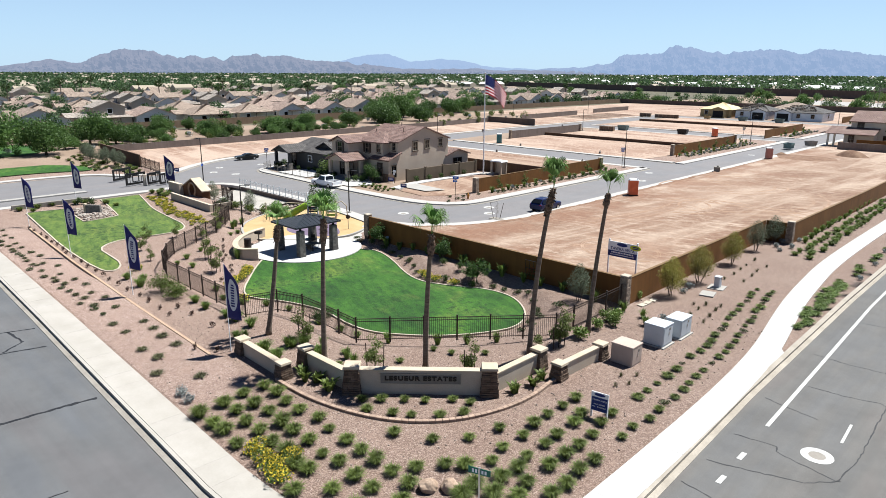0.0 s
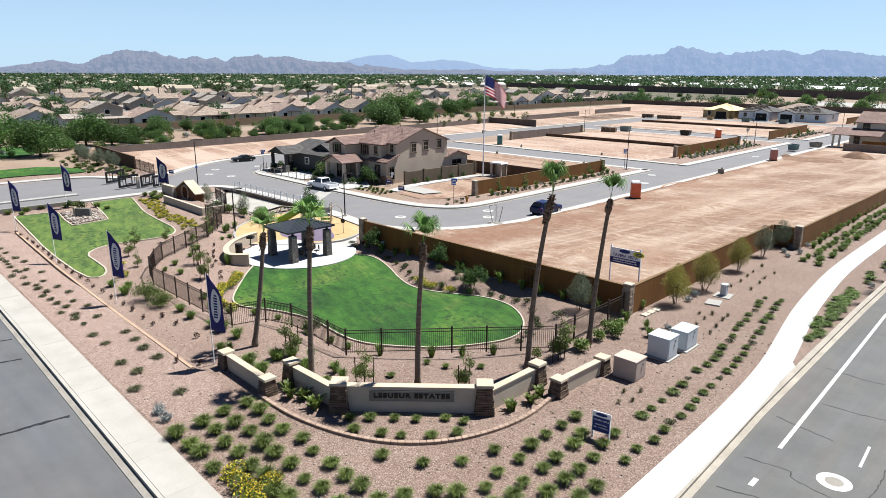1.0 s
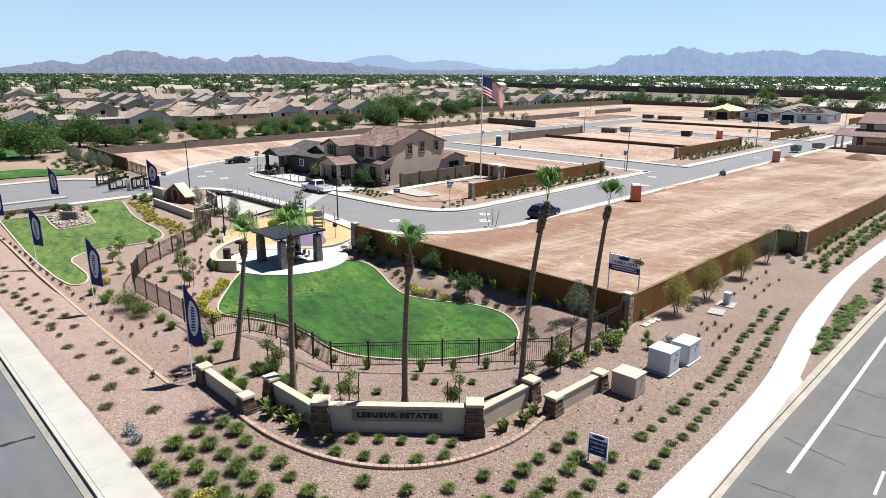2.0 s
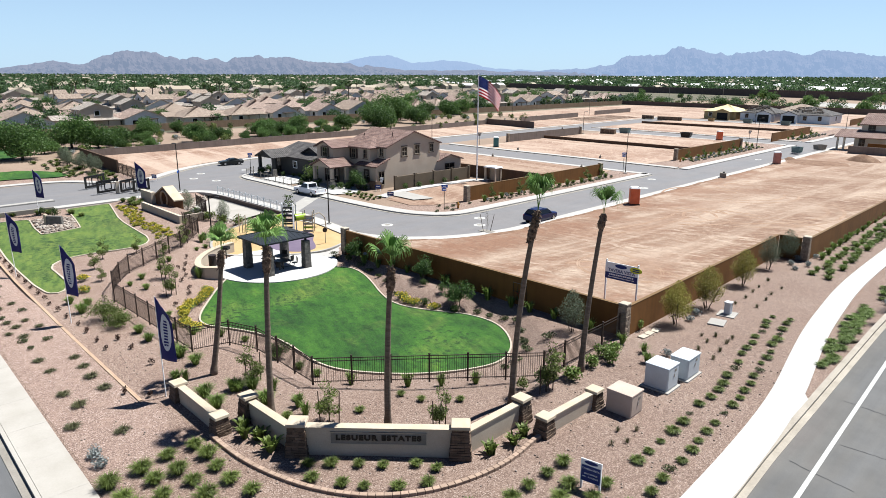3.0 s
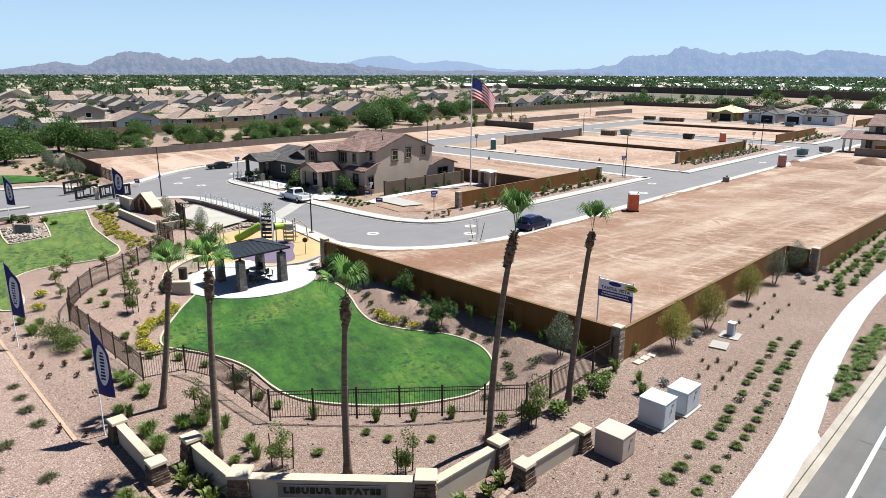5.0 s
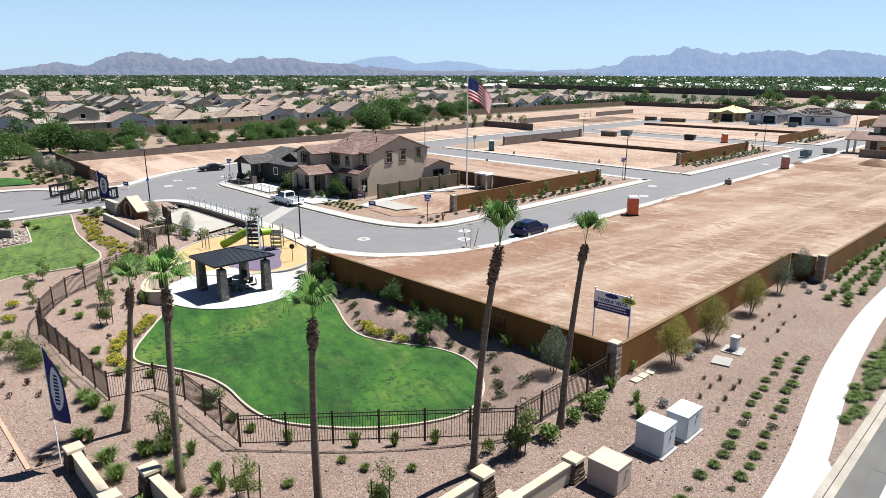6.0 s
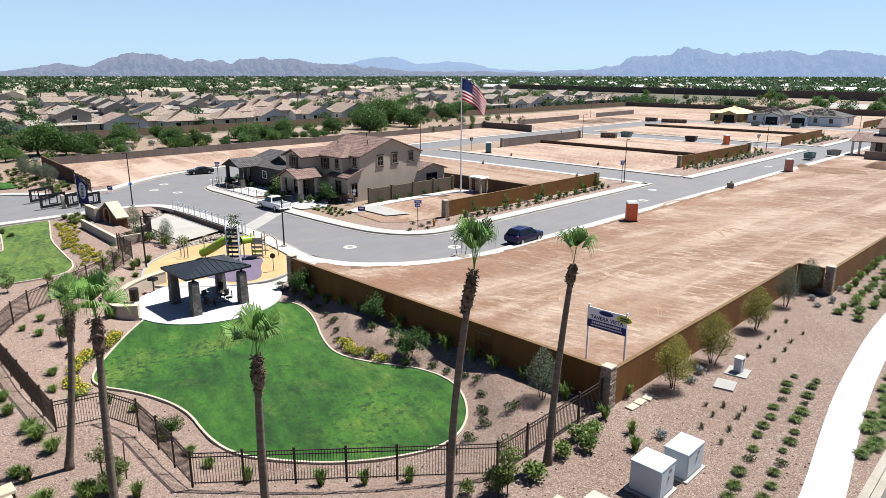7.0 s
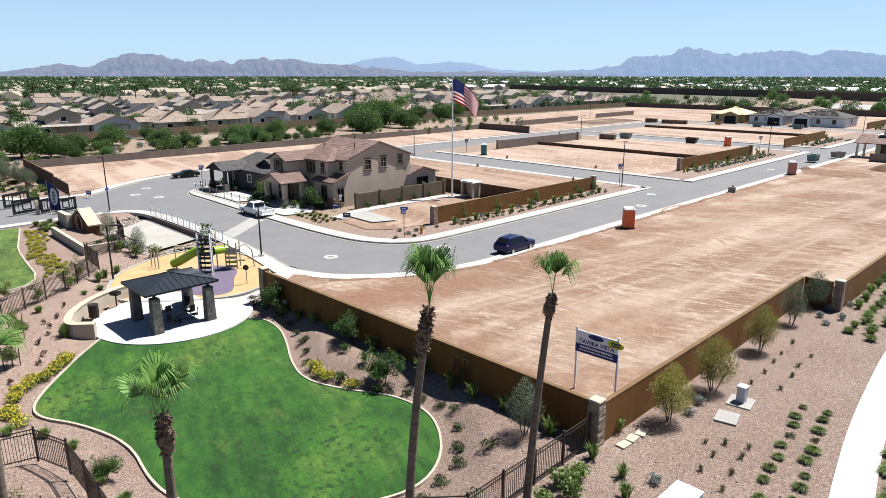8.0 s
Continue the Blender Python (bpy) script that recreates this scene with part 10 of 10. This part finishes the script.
for k in range(12):
    tree("desert_tree", "grey-leaved young tree beside the entrance wall", -110.5 - 1.7 * k + R.uniform(-0.5, 0.5), 38.6 + 0.05 * k + R.uniform(-0.8, 0.8), T_GREY[k % 2], R.uniform(0.7, 1.0), z=0.1)
for k in range(70):
    bed("olive" if k % 3 else "shrub", [(R.uniform(-128, -108.2), R.uniform(34.5, 40.2))], 1.2, 0.1, "shrubs across the entry road")
for k in range(20):
    bed("shrub", [(R.uniform(-107.5, -101), R.uniform(36.8, 40.2))], 1.0, 0.1, "shrubs across the entry road")

# verges of the new streets
for k in range(34):
    yy = 64.2 + 0.86 * k
    bed(("grass", "silver", "olive", "shrub")[k % 4], [(-54.2 + R.uniform(-0.4, 0.5), yy)], 0.95, 0.2, "planting on the verge")
    bed("olive", [(-53.3, yy + 0.4)], 0.85, 0.2, "planting on the verge")
for k, yy in enumerate((66.5, 72.0, 79.5, 88.0, 92.0)):
    tree("small_tree", "slim dark young tree before the ochre wall", -54.6, yy, T_YOUNG[k % 3], 0.85, z=0)
for y0, y1 in ((119, 153), (176, 199), (238, 290)):
    for k in range(int((y1 - y0) / 1.0)):
        bed(("grass", "olive", "silver")[k % 3], [(-54.4 + R.uniform(-0.4, 0.4), y0 + k)], 0.95, 0.2, "planting on the verge")
        bed(("olive", "shrub")[k % 2], [(-53.4 + R.uniform(-0.3, 0.3), y0 + k + 0.5)], 0.9, 0.2, "planting on the verge")
        bed(("olive", "silver", "dry")[k % 3], [(-52.7 + R.uniform(-0.2, 0.2), y0 + k + 0.2)], 0.9, 0.2, "planting on the verge")
        if k % 7 == 3:
            tree("small_tree", "slim dark young tree before the ochre wall", -54.9, y0 + k, T_YOUNG[k % 3], 0.85, z=0)
for k in range(20):
    bed("shrub" if k % 3 else "olive", [(-64.4 - (k % 7) * 0.95, 54.7 + (k // 7) * 0.95 + 0.1 * (k % 7))], 0.75, 0.12, "shrubs before the model home")
bed("olive", [(-53.6, 55.8), (-54.0, 57.8), (-53.0, 57.6), (-54.4, 59.3), (-54.9, 60.8), (-54.2, 61.9), (-55.4, 58.0)], 1.0)
for k in range(5):
    bed("bush_dark", [(-66.95, 63.4 + 2.4 * k)], 0.95, 0.15, "bushes along the yard wall")
tree("small_tree", "leafy green tree before the model home", -71.2, 58.6, T_DARK[0], 1.35, z=0)
tree("small_tree", "fresh green tree between the two homes", -81.0, 58.3, tree_meshes(350, 3.4, 1.4, 1200, 0.2, M["leaf_bright"], 0.06, 1, 0.35, 0.6, 6), 1.0, z=0)
bed("bush_dark", [(-79.6, 55.8), (-80.6, 56.6), (-79.0, 56.8), (-90.2, 57.6), (-91.6, 56.2), (-93.6, 57.8), (-76, 54.9), (-73.0, 57.0), (-82.0, 57.4), (-80.8, 58.0), (-79.6, 58.6), (-79.0, 57.6), (-81.2, 56.9), (-95.0, 59.2), (-92.4, 58.2)], 1.15)
bed("bush_dark", [(-79.2, 55.2), (-78.4, 55.4), (-77.2, 55.5), (-73.4, 55.9), (-72.8, 58.2), (-73.2, 59.2), (-71.8, 59.5), (-70.4, 59.3), (-72.2, 57.6), (-85.4, 58.6), (-86.6, 58.4), (-88.2, 57.8)], 0.9)


# ---- beyond the walls: trees of the suburb, the plain, the mountains ----
FAR_TREES = [tree_meshes(400 + s, 6.3 + s * 0.5, 3.3, 2600, 0.42, M["leaf_far"], 0.22, 1, 0.16, 0.62, 7) for s in range(4)]
NEAR_TREES = [tree_meshes(430 + s, 6.3 + s * 0.5, 3.3, 7400, 0.32, M["leaf_far"], 0.22, 1, 0.14, 0.62, 8) for s in range(4)]
NEAR_DARK = [tree_meshes(440 + s, 5.2, 2.9, 6200, 0.31, M["leaf_wood"], 0.18, 1, 0.12, 0.62, 7) for s in range(3)]
FAR_DARK = [tree_meshes(410 + s, 5.0, 2.6, 2200, 0.38, M["leaf_wood"], 0.18, 1, 0.14, 0.6, 6) for s in range(3)]
FAR_PALE = [tree_meshes(420 + s, 5.5, 3.0, 1500, 0.46, M["leaf_far"] if s else M["leaf_bright"], 0.16, 1, 0.3, 0.6, 6) for s in range(2)]


def wood(x, y, k=1.0, kind=0, z=0.3):
    pool = (FAR_TREES, FAR_DARK, FAR_PALE)[kind] if x < -174 or y > 200 else (NEAR_TREES, NEAR_DARK, NEAR_TREES)[kind]
    lab = ("broad green suburban tree", "dense dark green suburban tree", "light green feathery suburban tree")[kind]
    return tree("suburb_tree", lab, x, y, R.choice(pool), k * R.uniform(0.85, 1.2), z, "trees of the older suburb")


for x, y, k, kd in ((-133, 34.5, 1.25, 0), (-137, 27, 1.2, 0), (-128, 22, 1.2, 0), (-151, 42, 1.0, 1), (-147, 46.5, 1.0, 0), (-144, 50.5, 0.95, 1), (-147, 56, 0.9, 1), (-158, 66, 0.8, 0), (-141.5, 70, 0.8, 0), (-143, 75, 0.75, 1), (-144.5, 87, 0.8, 0), (-145, 93, 0.8, 1), (-145, 98, 0.8, 0),
                    (-149, 115, 1.1, 1), (-141, 121, 1.35, 1), (-152, 130, 1.5, 0), (-158, 141, 1.5, 0), (-150, 143, 1.1, 1), (-165, 150, 1.2, 0), (-172, 168, 1.3, 1), (-168, 176, 1.2, 1), (-172, 186, 1.2, 0), (-170, 158, 1.1, 1)):
    wood(x, y, k, kd)
for k in range(46):
    wood(R.uniform(-172, -134), R.uniform(8, 112), 0.46, R.choice((0, 1, 1, 2)))
for k in range(16):
    wood(-141 + R.uniform(-3, 3), 78 + 2.0 * k, 0.42, R.choice((0, 1)))
for k in range(170):
    x, y = R.uniform(-172, -132), R.uniform(14, 185)
    plant(R.choice(("bush_dark", "bush", "bush", "silver")), x, y, R.uniform(1.2, 2.4), "bushes of the green belt", 0.28)
for k in range(125):
    wood(-206 - R.choice((0, 29, 60, 92, 122, 154, 188)) + R.uniform(-5, 5), R.uniform(15, 330), R.uniform(0.5, 1.0), R.choice((0, 0, 1, 1, 2)))
for k in range(40):
    wood(R.uniform(-245, -178), R.uniform(150, 340), R.uniform(0.7, 1.3), R.choice((0, 1)))
for k in range(40):
    wood(R.uniform(-300, 20), R.choice((R.uniform(318, 335), R.uniform(400, 440))), R.uniform(0.55, 1.1), R.choice((0, 0, 1, 2)), 0)
for k in range(60):
    plant("bush", R.uniform(-200, 10), R.uniform(314, 350), R.uniform(1.5, 3.0), "bushes before the highway", 0.0)


def far_palm_mesh(seed):
    rng = np.random.default_rng(seed)
    bm = bmesh.new()
    tube(bm, [(0, 0, -0.5), (0.2, 0, 5), (0.25, 0, 9)], [0.28, 0.2, 0.18], 6)
    me = bpy.data.meshes.new("trunk")
    bm.to_mesh(me)
    bm.free()
    me.materials.append(M["palm_bark"])
    cs, ss = [], []
    for k in range(150):
        d = rng.normal(size=3)
        d /= np.linalg.norm(d)
        cs.append((0.25 + d[0] * 1.4, d[1] * 1.4, 9.4 + d[2] * 1.0))
        ss.append(rng.uniform(0.8, 1.4))
    v, f = leaf_cards(cs, ss, rng, 0.25)
    return me, np_mesh("crown", v, f, [M["leaf_dark"]])


FP = far_palm_mesh(1)
for k in range(34):
    t = tree("suburb_palm", "tall palm among suburban roofs", R.uniform(-400, -200), R.uniform(30, 330), FP, R.uniform(0.7, 1.15), 0.2, "palms of the older suburb")


def plain_cover():
    """The wooded, built-up plain out to the mountains: one mesh of trees, one of roofs."""
    rng = np.random.default_rng(12)
    cs, ss = [], []

    def tree_clump(x, y, h, r, n, s):
        for _ in range(n):
            d = rng.normal(size=3)
            d /= np.linalg.norm(d)
            q = rng.uniform(0.4, 1.0)
            cs.append((x + d[0] * r * q, y + d[1] * r * q, max(0.3, h * 0.55 + d[2] * h * 0.45 * q)))
            ss.append(s * rng.uniform(0.7, 1.4))

    roofs_v, roofs_f, roofs_m = [], [], []

    def roof_box(x, y, w, d, h, a, mi):
        c, s = math.cos(a), math.sin(a)
        pts = []
        for dx, dy, z in ((-1, -1, 0), (1, -1, 0), (1, 1, 0), (-1, 1, 0), (-1, -1, h), (1, -1, h), (1, 1, h), (-1, 1, h), (-1, 0, h * 1.6), (1, 0, h * 1.6)):
            px, py = dx * w / 2, dy * d / 2
            pts.append((x + c * px - s * py, y + s * px + c * py, z))
        i = len(roofs_v)
        roofs_v.extend(pts)
        for q in ((0, 1, 5, 4), (2, 3, 7, 6), (1, 2, 6, 5), (3, 0, 4, 7)):
            roofs_f.append(tuple(i + k for k in q))
            roofs_m.append(2)
        for q in ((4, 5, 9, 8), (6, 7, 8, 9)):
            roofs_f.append(tuple(i + k for k in q))
            roofs_m.append(mi)
        for q in ((5, 6, 9), (7, 4, 8)):
            roofs_f.append(tuple(i + k for k in q))
            roofs_m.append(2)

    for _ in range(150):
        tree_clump(-181 - rng.choice((0, 24, 24, 53, 84, 116, 146, 178, 212)) + rng.uniform(-4, 4), rng.uniform(20, 330), rng.uniform(4.0, 7.0), rng.uniform(1.5, 2.9), 400, 0.48)
    for _ in range(110):
        tree_clump(rng.uniform(-300, 20), rng.uniform(318, 362), rng.uniform(3, 5.5), rng.uniform(1.8, 3.4), 260, 0.5)
    # bands by distance, denser nearer
    for r0, r1, n, leaves, s in ((420, 700, 2000, 44, 1.4), (700, 1200, 3200, 20, 2.2), (1200, 2200, 4200, 10, 3.6), (2200, 4300, 4800, 6, 6.0)):
        for _ in range(n):
            a = rng.uniform(radians(-2), radians(92))
            r = math.sqrt(rng.uniform(r0 * r0, r1 * r1))
            x, y = -math.sin(a) * r, math.cos(a) * r
            if x > -420 and y < 340:
                continue
            if x > -470 and y < 520 + (x + 60) * -0.25:
                continue
            tree_clump(x, y, rng.uniform(4.5, 8.5), rng.uniform(2.4, 4.5), leaves, s)
    for r0, r1, n in ((430, 800, 260), (800, 1600, 330), (1600, 3600, 260)):
        for _ in range(n):
            a = rng.uniform(radians(0), radians(90))
            r = math.sqrt(rng.uniform(r0 * r0, r1 * r1))
            x, y = -math.sin(a) * r, math.cos(a) * r
            if x > -430 and y < 540 + (x + 60) * -0.25:
                continue
            white = math.degrees(a) < 46 and rng.uniform() < 0.55
            roof_box(x, y, rng.uniform(9, 16), rng.uniform(7, 10), rng.uniform(3.0, 3.8), rng.choice((0, math.pi / 2)) + rng.uniform(-0.1, 0.1), 1 if white else 0)
    v, f = leaf_cards(cs, ss, rng, 0.8)
    # distance haze is put into this greyed leaf colour
    ob = new("far_trees", np_mesh("far_trees", v, f, [leaf_mat("hazy woodland green", (0.052, 0.104, 0.040), (0.102, 0.172, 0.070), 0.6, 0.45)]))
    tagged(ob, "wooded plain of many distant trees", "trees", kind="stuff")
    ob = link_mesh("far_roofs", roofs_v, roofs_f, [M["trim_tan"], M["roof_white"], M["stucco_cream"]])
    ob.data.polygons.foreach_set("material_index", roofs_m)
    tagged(ob, "pale roofs scattered over the distant plain", "houses", kind="stuff")


plain_cover()


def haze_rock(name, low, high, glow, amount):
    """Far rock in its own colours, with distance haze mixed in as an even pale emission."""
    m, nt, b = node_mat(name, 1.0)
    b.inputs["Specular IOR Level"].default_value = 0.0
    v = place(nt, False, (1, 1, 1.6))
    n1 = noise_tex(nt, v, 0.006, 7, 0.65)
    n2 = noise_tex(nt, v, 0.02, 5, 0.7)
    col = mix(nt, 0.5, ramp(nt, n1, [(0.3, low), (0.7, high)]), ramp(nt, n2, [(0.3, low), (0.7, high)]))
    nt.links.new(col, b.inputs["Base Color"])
    # the haze of the air, put into the material as glow
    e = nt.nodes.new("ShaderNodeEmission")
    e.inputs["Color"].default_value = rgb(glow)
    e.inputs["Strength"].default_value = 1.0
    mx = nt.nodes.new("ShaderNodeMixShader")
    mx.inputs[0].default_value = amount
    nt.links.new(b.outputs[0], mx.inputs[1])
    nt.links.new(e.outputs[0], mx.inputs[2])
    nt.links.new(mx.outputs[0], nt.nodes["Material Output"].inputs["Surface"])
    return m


def mountains(name, peaks, radius, depth, material, seed, rough=0.10, label=""):
    """A range as relief: peaks give bearing (degrees left of +y) and height in degrees; between them the ridge runs with rocky unevenness."""
    peaks = sorted(peaks)
    b0, b1 = peaks[0][0], peaks[-1][0]
    n, m = 640, 24
    verts, faces = [], []
    o = Vector((seed * 7.3, seed * 2.9, 0))
    for i in range(n + 1):
        a = b0 + (b1 - b0) * i / n
        e = float(np.interp(a, [p[0] for p in peaks], [p[1] for p in peaks]))
        jag = noise.fractal(Vector((a * 0.9, 0, 0)) + o, 0.7, 2.2, 6) * rough * (0.3 + min(1.0, e / 1.2))
        top = max(2.0, radius * math.tan(radians(max(0.02, e + jag))) + 15)
        for j in range(m + 1):
            s = j / m
            spur = noise.fractal(Vector((a * 1.9 + 0.8 * s, s * 3.4, 4)) + o, 0.8, 2.1, 6)
            prof = s ** 1.15
            prof = min(1.0, max(0.0, prof + 0.11 * spur * math.sin(math.pi * s)))
            r = radius - depth * (1 - s) * (1 + 0.35 * spur)
            verts.append((-math.sin(radians(a)) * r - 10, math.cos(radians(a)) * r + 10, -8 + (top + 8) * (prof if j < m else 1.0) * (r / radius if j == m else 1)))
    for i in range(n):
        for j in range(m):
            k = i * (m + 1) + j
            faces.append((k, k + m + 1, k + m + 2, k + 1))
    ob = link_mesh(name, verts, faces, material)
    fix_normals(ob)
    tagged(ob, label, "mountains", kind="structure")
    return ob

RANGE_LEFT = [(91.79, 0.3), (83.79, 0.5), (77.79, 0.22), (76.05, 0.51), (74.24, 0.8), (73.36, 0.61), (72.45, 0.58), (71.26, 1.04), (70.26, 1.46), (69.36, 1.6), (68.5, 1.53), (67.8, 1.37), (67.38, 1.51), (66.2, 1.14), (65.73, 0.89), (64.38, 1.12), (63.84, 1.0), (62.98, 1.09), (62.14, 0.88), (60.67, 1.29), (60.16, 1.16), (59.57, 1.34), (58.82, 1.22), (56.58, 1.15), (55.68, 0.84), (54.53, 0.89), (53.38, 0.86), (51.52, 0.55), (50.81, 0.64), (49.17, 0.42), (47.75, 0.24), (41.56, 0.31), (40.13, 0.18), (36.83, 0.19), (29.95, 0.03)]
RANGE_FAR = [(55.24, 0.53), (53.38, 0.72), (51.5, 1.18), (50.18, 1.42), (48.91, 1.43), (48.11, 1.16), (47.26, 0.84), (44.42, 1.08), (42.52, 0.95), (41.09, 0.54), (40.14, 0.41), (37.31, 0.32), (35.2, 0.1)]
RANGE_RIGHT = [(37.3, 0.1), (35.9, 0.28), (34.52, 0.42), (32.69, 0.43), (31.79, 0.65), (30.36, 0.79), (29.87, 1.36), (29.18, 1.49), (27.87, 1.53), (26.57, 1.48), (26.1, 1.91), (25.57, 2.16), (24.85, 2.07), (23.88, 1.89), (23.35, 1.59), (21.6, 1.53), (21.34, 1.7), (20.81, 1.57), (19.84, 1.64), (18.32, 1.75), (16.98, 1.53), (16.22, 1.41), (15.71, 1.64), (14.49, 1.82), (13.76, 1.61), (12.69, 1.37), (11.74, 1.32), (5.74, 1.3), (-2.26, 0.6)]
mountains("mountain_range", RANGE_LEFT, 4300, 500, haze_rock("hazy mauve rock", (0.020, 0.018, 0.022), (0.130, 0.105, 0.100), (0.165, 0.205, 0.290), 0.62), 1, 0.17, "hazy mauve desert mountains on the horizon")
mountains("mountain_range", RANGE_FAR, 4750, 300, haze_rock("far rock in blue haze", (0.07, 0.06, 0.065), (0.11, 0.09, 0.09), (0.185, 0.250, 0.365), 0.90), 2, 0.09, "mountains in pale blue haze behind the nearer range")
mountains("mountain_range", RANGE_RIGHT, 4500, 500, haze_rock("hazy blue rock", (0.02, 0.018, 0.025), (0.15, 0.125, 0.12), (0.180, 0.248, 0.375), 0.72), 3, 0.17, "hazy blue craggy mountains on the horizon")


# ---- small relief: weeds in the lawn, tyre tracks in the lot, stones in the gravel ----
def tyre_track(cx, cy, r, a0, a1, w=0.17, gap=1.6):
    """Two shallow ruts along an arc, as low ridges of pale loose dirt."""
    for rr5 in (r, r + gap):
        n = max(8, int(abs(a1 - a0) / 4))
        pts = [(cx + rr5 * math.cos(radians(a0 + (a1 - a0) * k / n)), cy + rr5 * math.sin(radians(a0 + (a1 - a0) * k / n))) for k in range(n + 1)]
        verts, faces = [], []
        for (x, y), (nx, ny) in zip(pts, normals2(pts)):
            for s, h in ((-1.0, -0.02), (-0.6, 0.025), (-0.35, -0.005), (0.35, -0.005), (0.6, 0.025), (1.0, -0.02)):
                verts.append((x + nx * w * s, y + ny * w * s, lot_z(x + nx * w * s, y + ny * w * s) + h))
        for i in range(len(pts) - 1):
            for j in range(5):
                faces.append((6 * i + j, 6 * i + j + 1, 6 * i + j + 7, 6 * i + j + 6))
        ob = link_mesh("tyre_track", verts, faces, M["dirt_pale"], smooth=True)
        tagged(ob, "pale tyre ruts curving through the dirt", "tyre track", kind="structure")


M["dirt_pale"] = surface("loose pale dirt", (0.22, 0.135, 0.088), (0.31, 0.22, 0.16), 0.5, 8, 0.3, 0.95, 0.5, 0.03)
for args in ((-33.5, 74.0, 3.6, -70, 70), (-29.4, 76.0, 2.8, 130, 260), (-36.5, 88.5, 4.2, 60, 215), (-35.2, 98.5, 3.2, 110, 260), (-35.0, 92.5, 6.0, -80, 30), (-27.2, 51.6, 2.6, 170, 320), (-29.0, 49.0, 3.6, 20, 130), (-26.0, 46.6, 4.2, 60, 160), (-60, 70, 26, -28, 12), (-34, 84, 12, -60, 40), (-28, 62, 16, 60, 120)):
    tyre_track(*args)


def loose_stones(n, seed):
    """Scattered larger stones in the gravel near the sign."""
    rng = random.Random(seed)
    verts, faces = [], []
    ico = bmesh.new()
    bmesh.ops.create_icosphere(ico, subdivisions=1, radius=1)
    iv = [v.co.copy() for v in ico.verts]
    it = [tuple(v.index for v in f.verts) for f in ico.faces]
    ico.free()
    while n > 0:
        x, y = rng.uniform(-52, -10.8), rng.uniform(11.5, 40)
        if x > -20 and y > 60 or edge_distance(x, y, LAWN) < 0.3 or math.hypot(x - SLAB_C[0], y - SLAB_C[1]) < 5.6 or edge_distance(x, y, PLAY) < 0.4 or road_near(x, y)[0] < 2.4:
            continue
        n -= 1
        s = rng.uniform(0.02, 0.05)
        i = len(verts)
        z = ground_z(x, y)
        verts += [(x + v.x * s * 1.2, y + v.y * s, z + v.z * s * 0.7) for v in iv]
        faces += [tuple(i + q for q in f) for f in it]
    ob = link_mesh("loose_stones", verts, faces, M["river_rock"], smooth=True)
    tagged(ob, "loose larger stones scattered in gravel", "stones", kind="stuff")


loose_stones(1400, 8)


# ---- trellis with a red-flowered vine on the shaded wall, and a small pedestal ----
def vine_trellis(x, y):
    t = thing("vine_trellis", "dark iron trellis with a red-flowered vine against the wall", "trellis", x, y, ground_z(x, y), 0)
    for s in (-0.55, -0.18, 0.18, 0.55):
        bm = bmesh.new()
        tube(bm, [(s, 0, -0.2), (s, 0, 1.5)], [0.014, 0.014], 6)
        part("upright", bm, M["iron"], t)
    for z in (0.35, 0.9, 1.5):
        bm = bmesh.new()
        tube(bm, [(-0.58, -0.02, z), (0.58, -0.02, z)], [0.016, 0.016], 6)
        part("crossbar", bm, M["gutter" if z > 1 else "iron"], t, "pale grey top bar" if z > 1 else "")
    a, b = bush_mesh("foliage", 240, 0.42, 1.1, 0.09, M["leaf_dark"], 901, 6, (M["bloom"], 60, 0.08))
    for nm, me in (("foliage", a), ("blossom", b)):
        o = new(nm, me)
        o.parent = t
        o.matrix_basis = Matrix.Translation((0.15, -0.12, 0.1)) @ Matrix.Diagonal((1, 0.4, 1, 1))
        if nm == "blossom":
            tagged(o, kind="stuff")


M["bloom"] = leaf_mat("crimson petals", (0.25, 0.012, 0.02), (0.38, 0.03, 0.04))
vine_trellis(-27.95, 38.08)
bm = bmesh.new()
box(bm, 0, 0, 0.22, 0.26, 0.2, 0.95, bevel=0.03)
ob = part("utility_pedestal", bm, M["box_white"])
ob.matrix_basis = pose(-44.2, 38.0, ground_z(-44.2, 38.0), 0, 0, 5)
tagged(ob, "small pale utility pedestal beside the shaded wall", "pedestal")
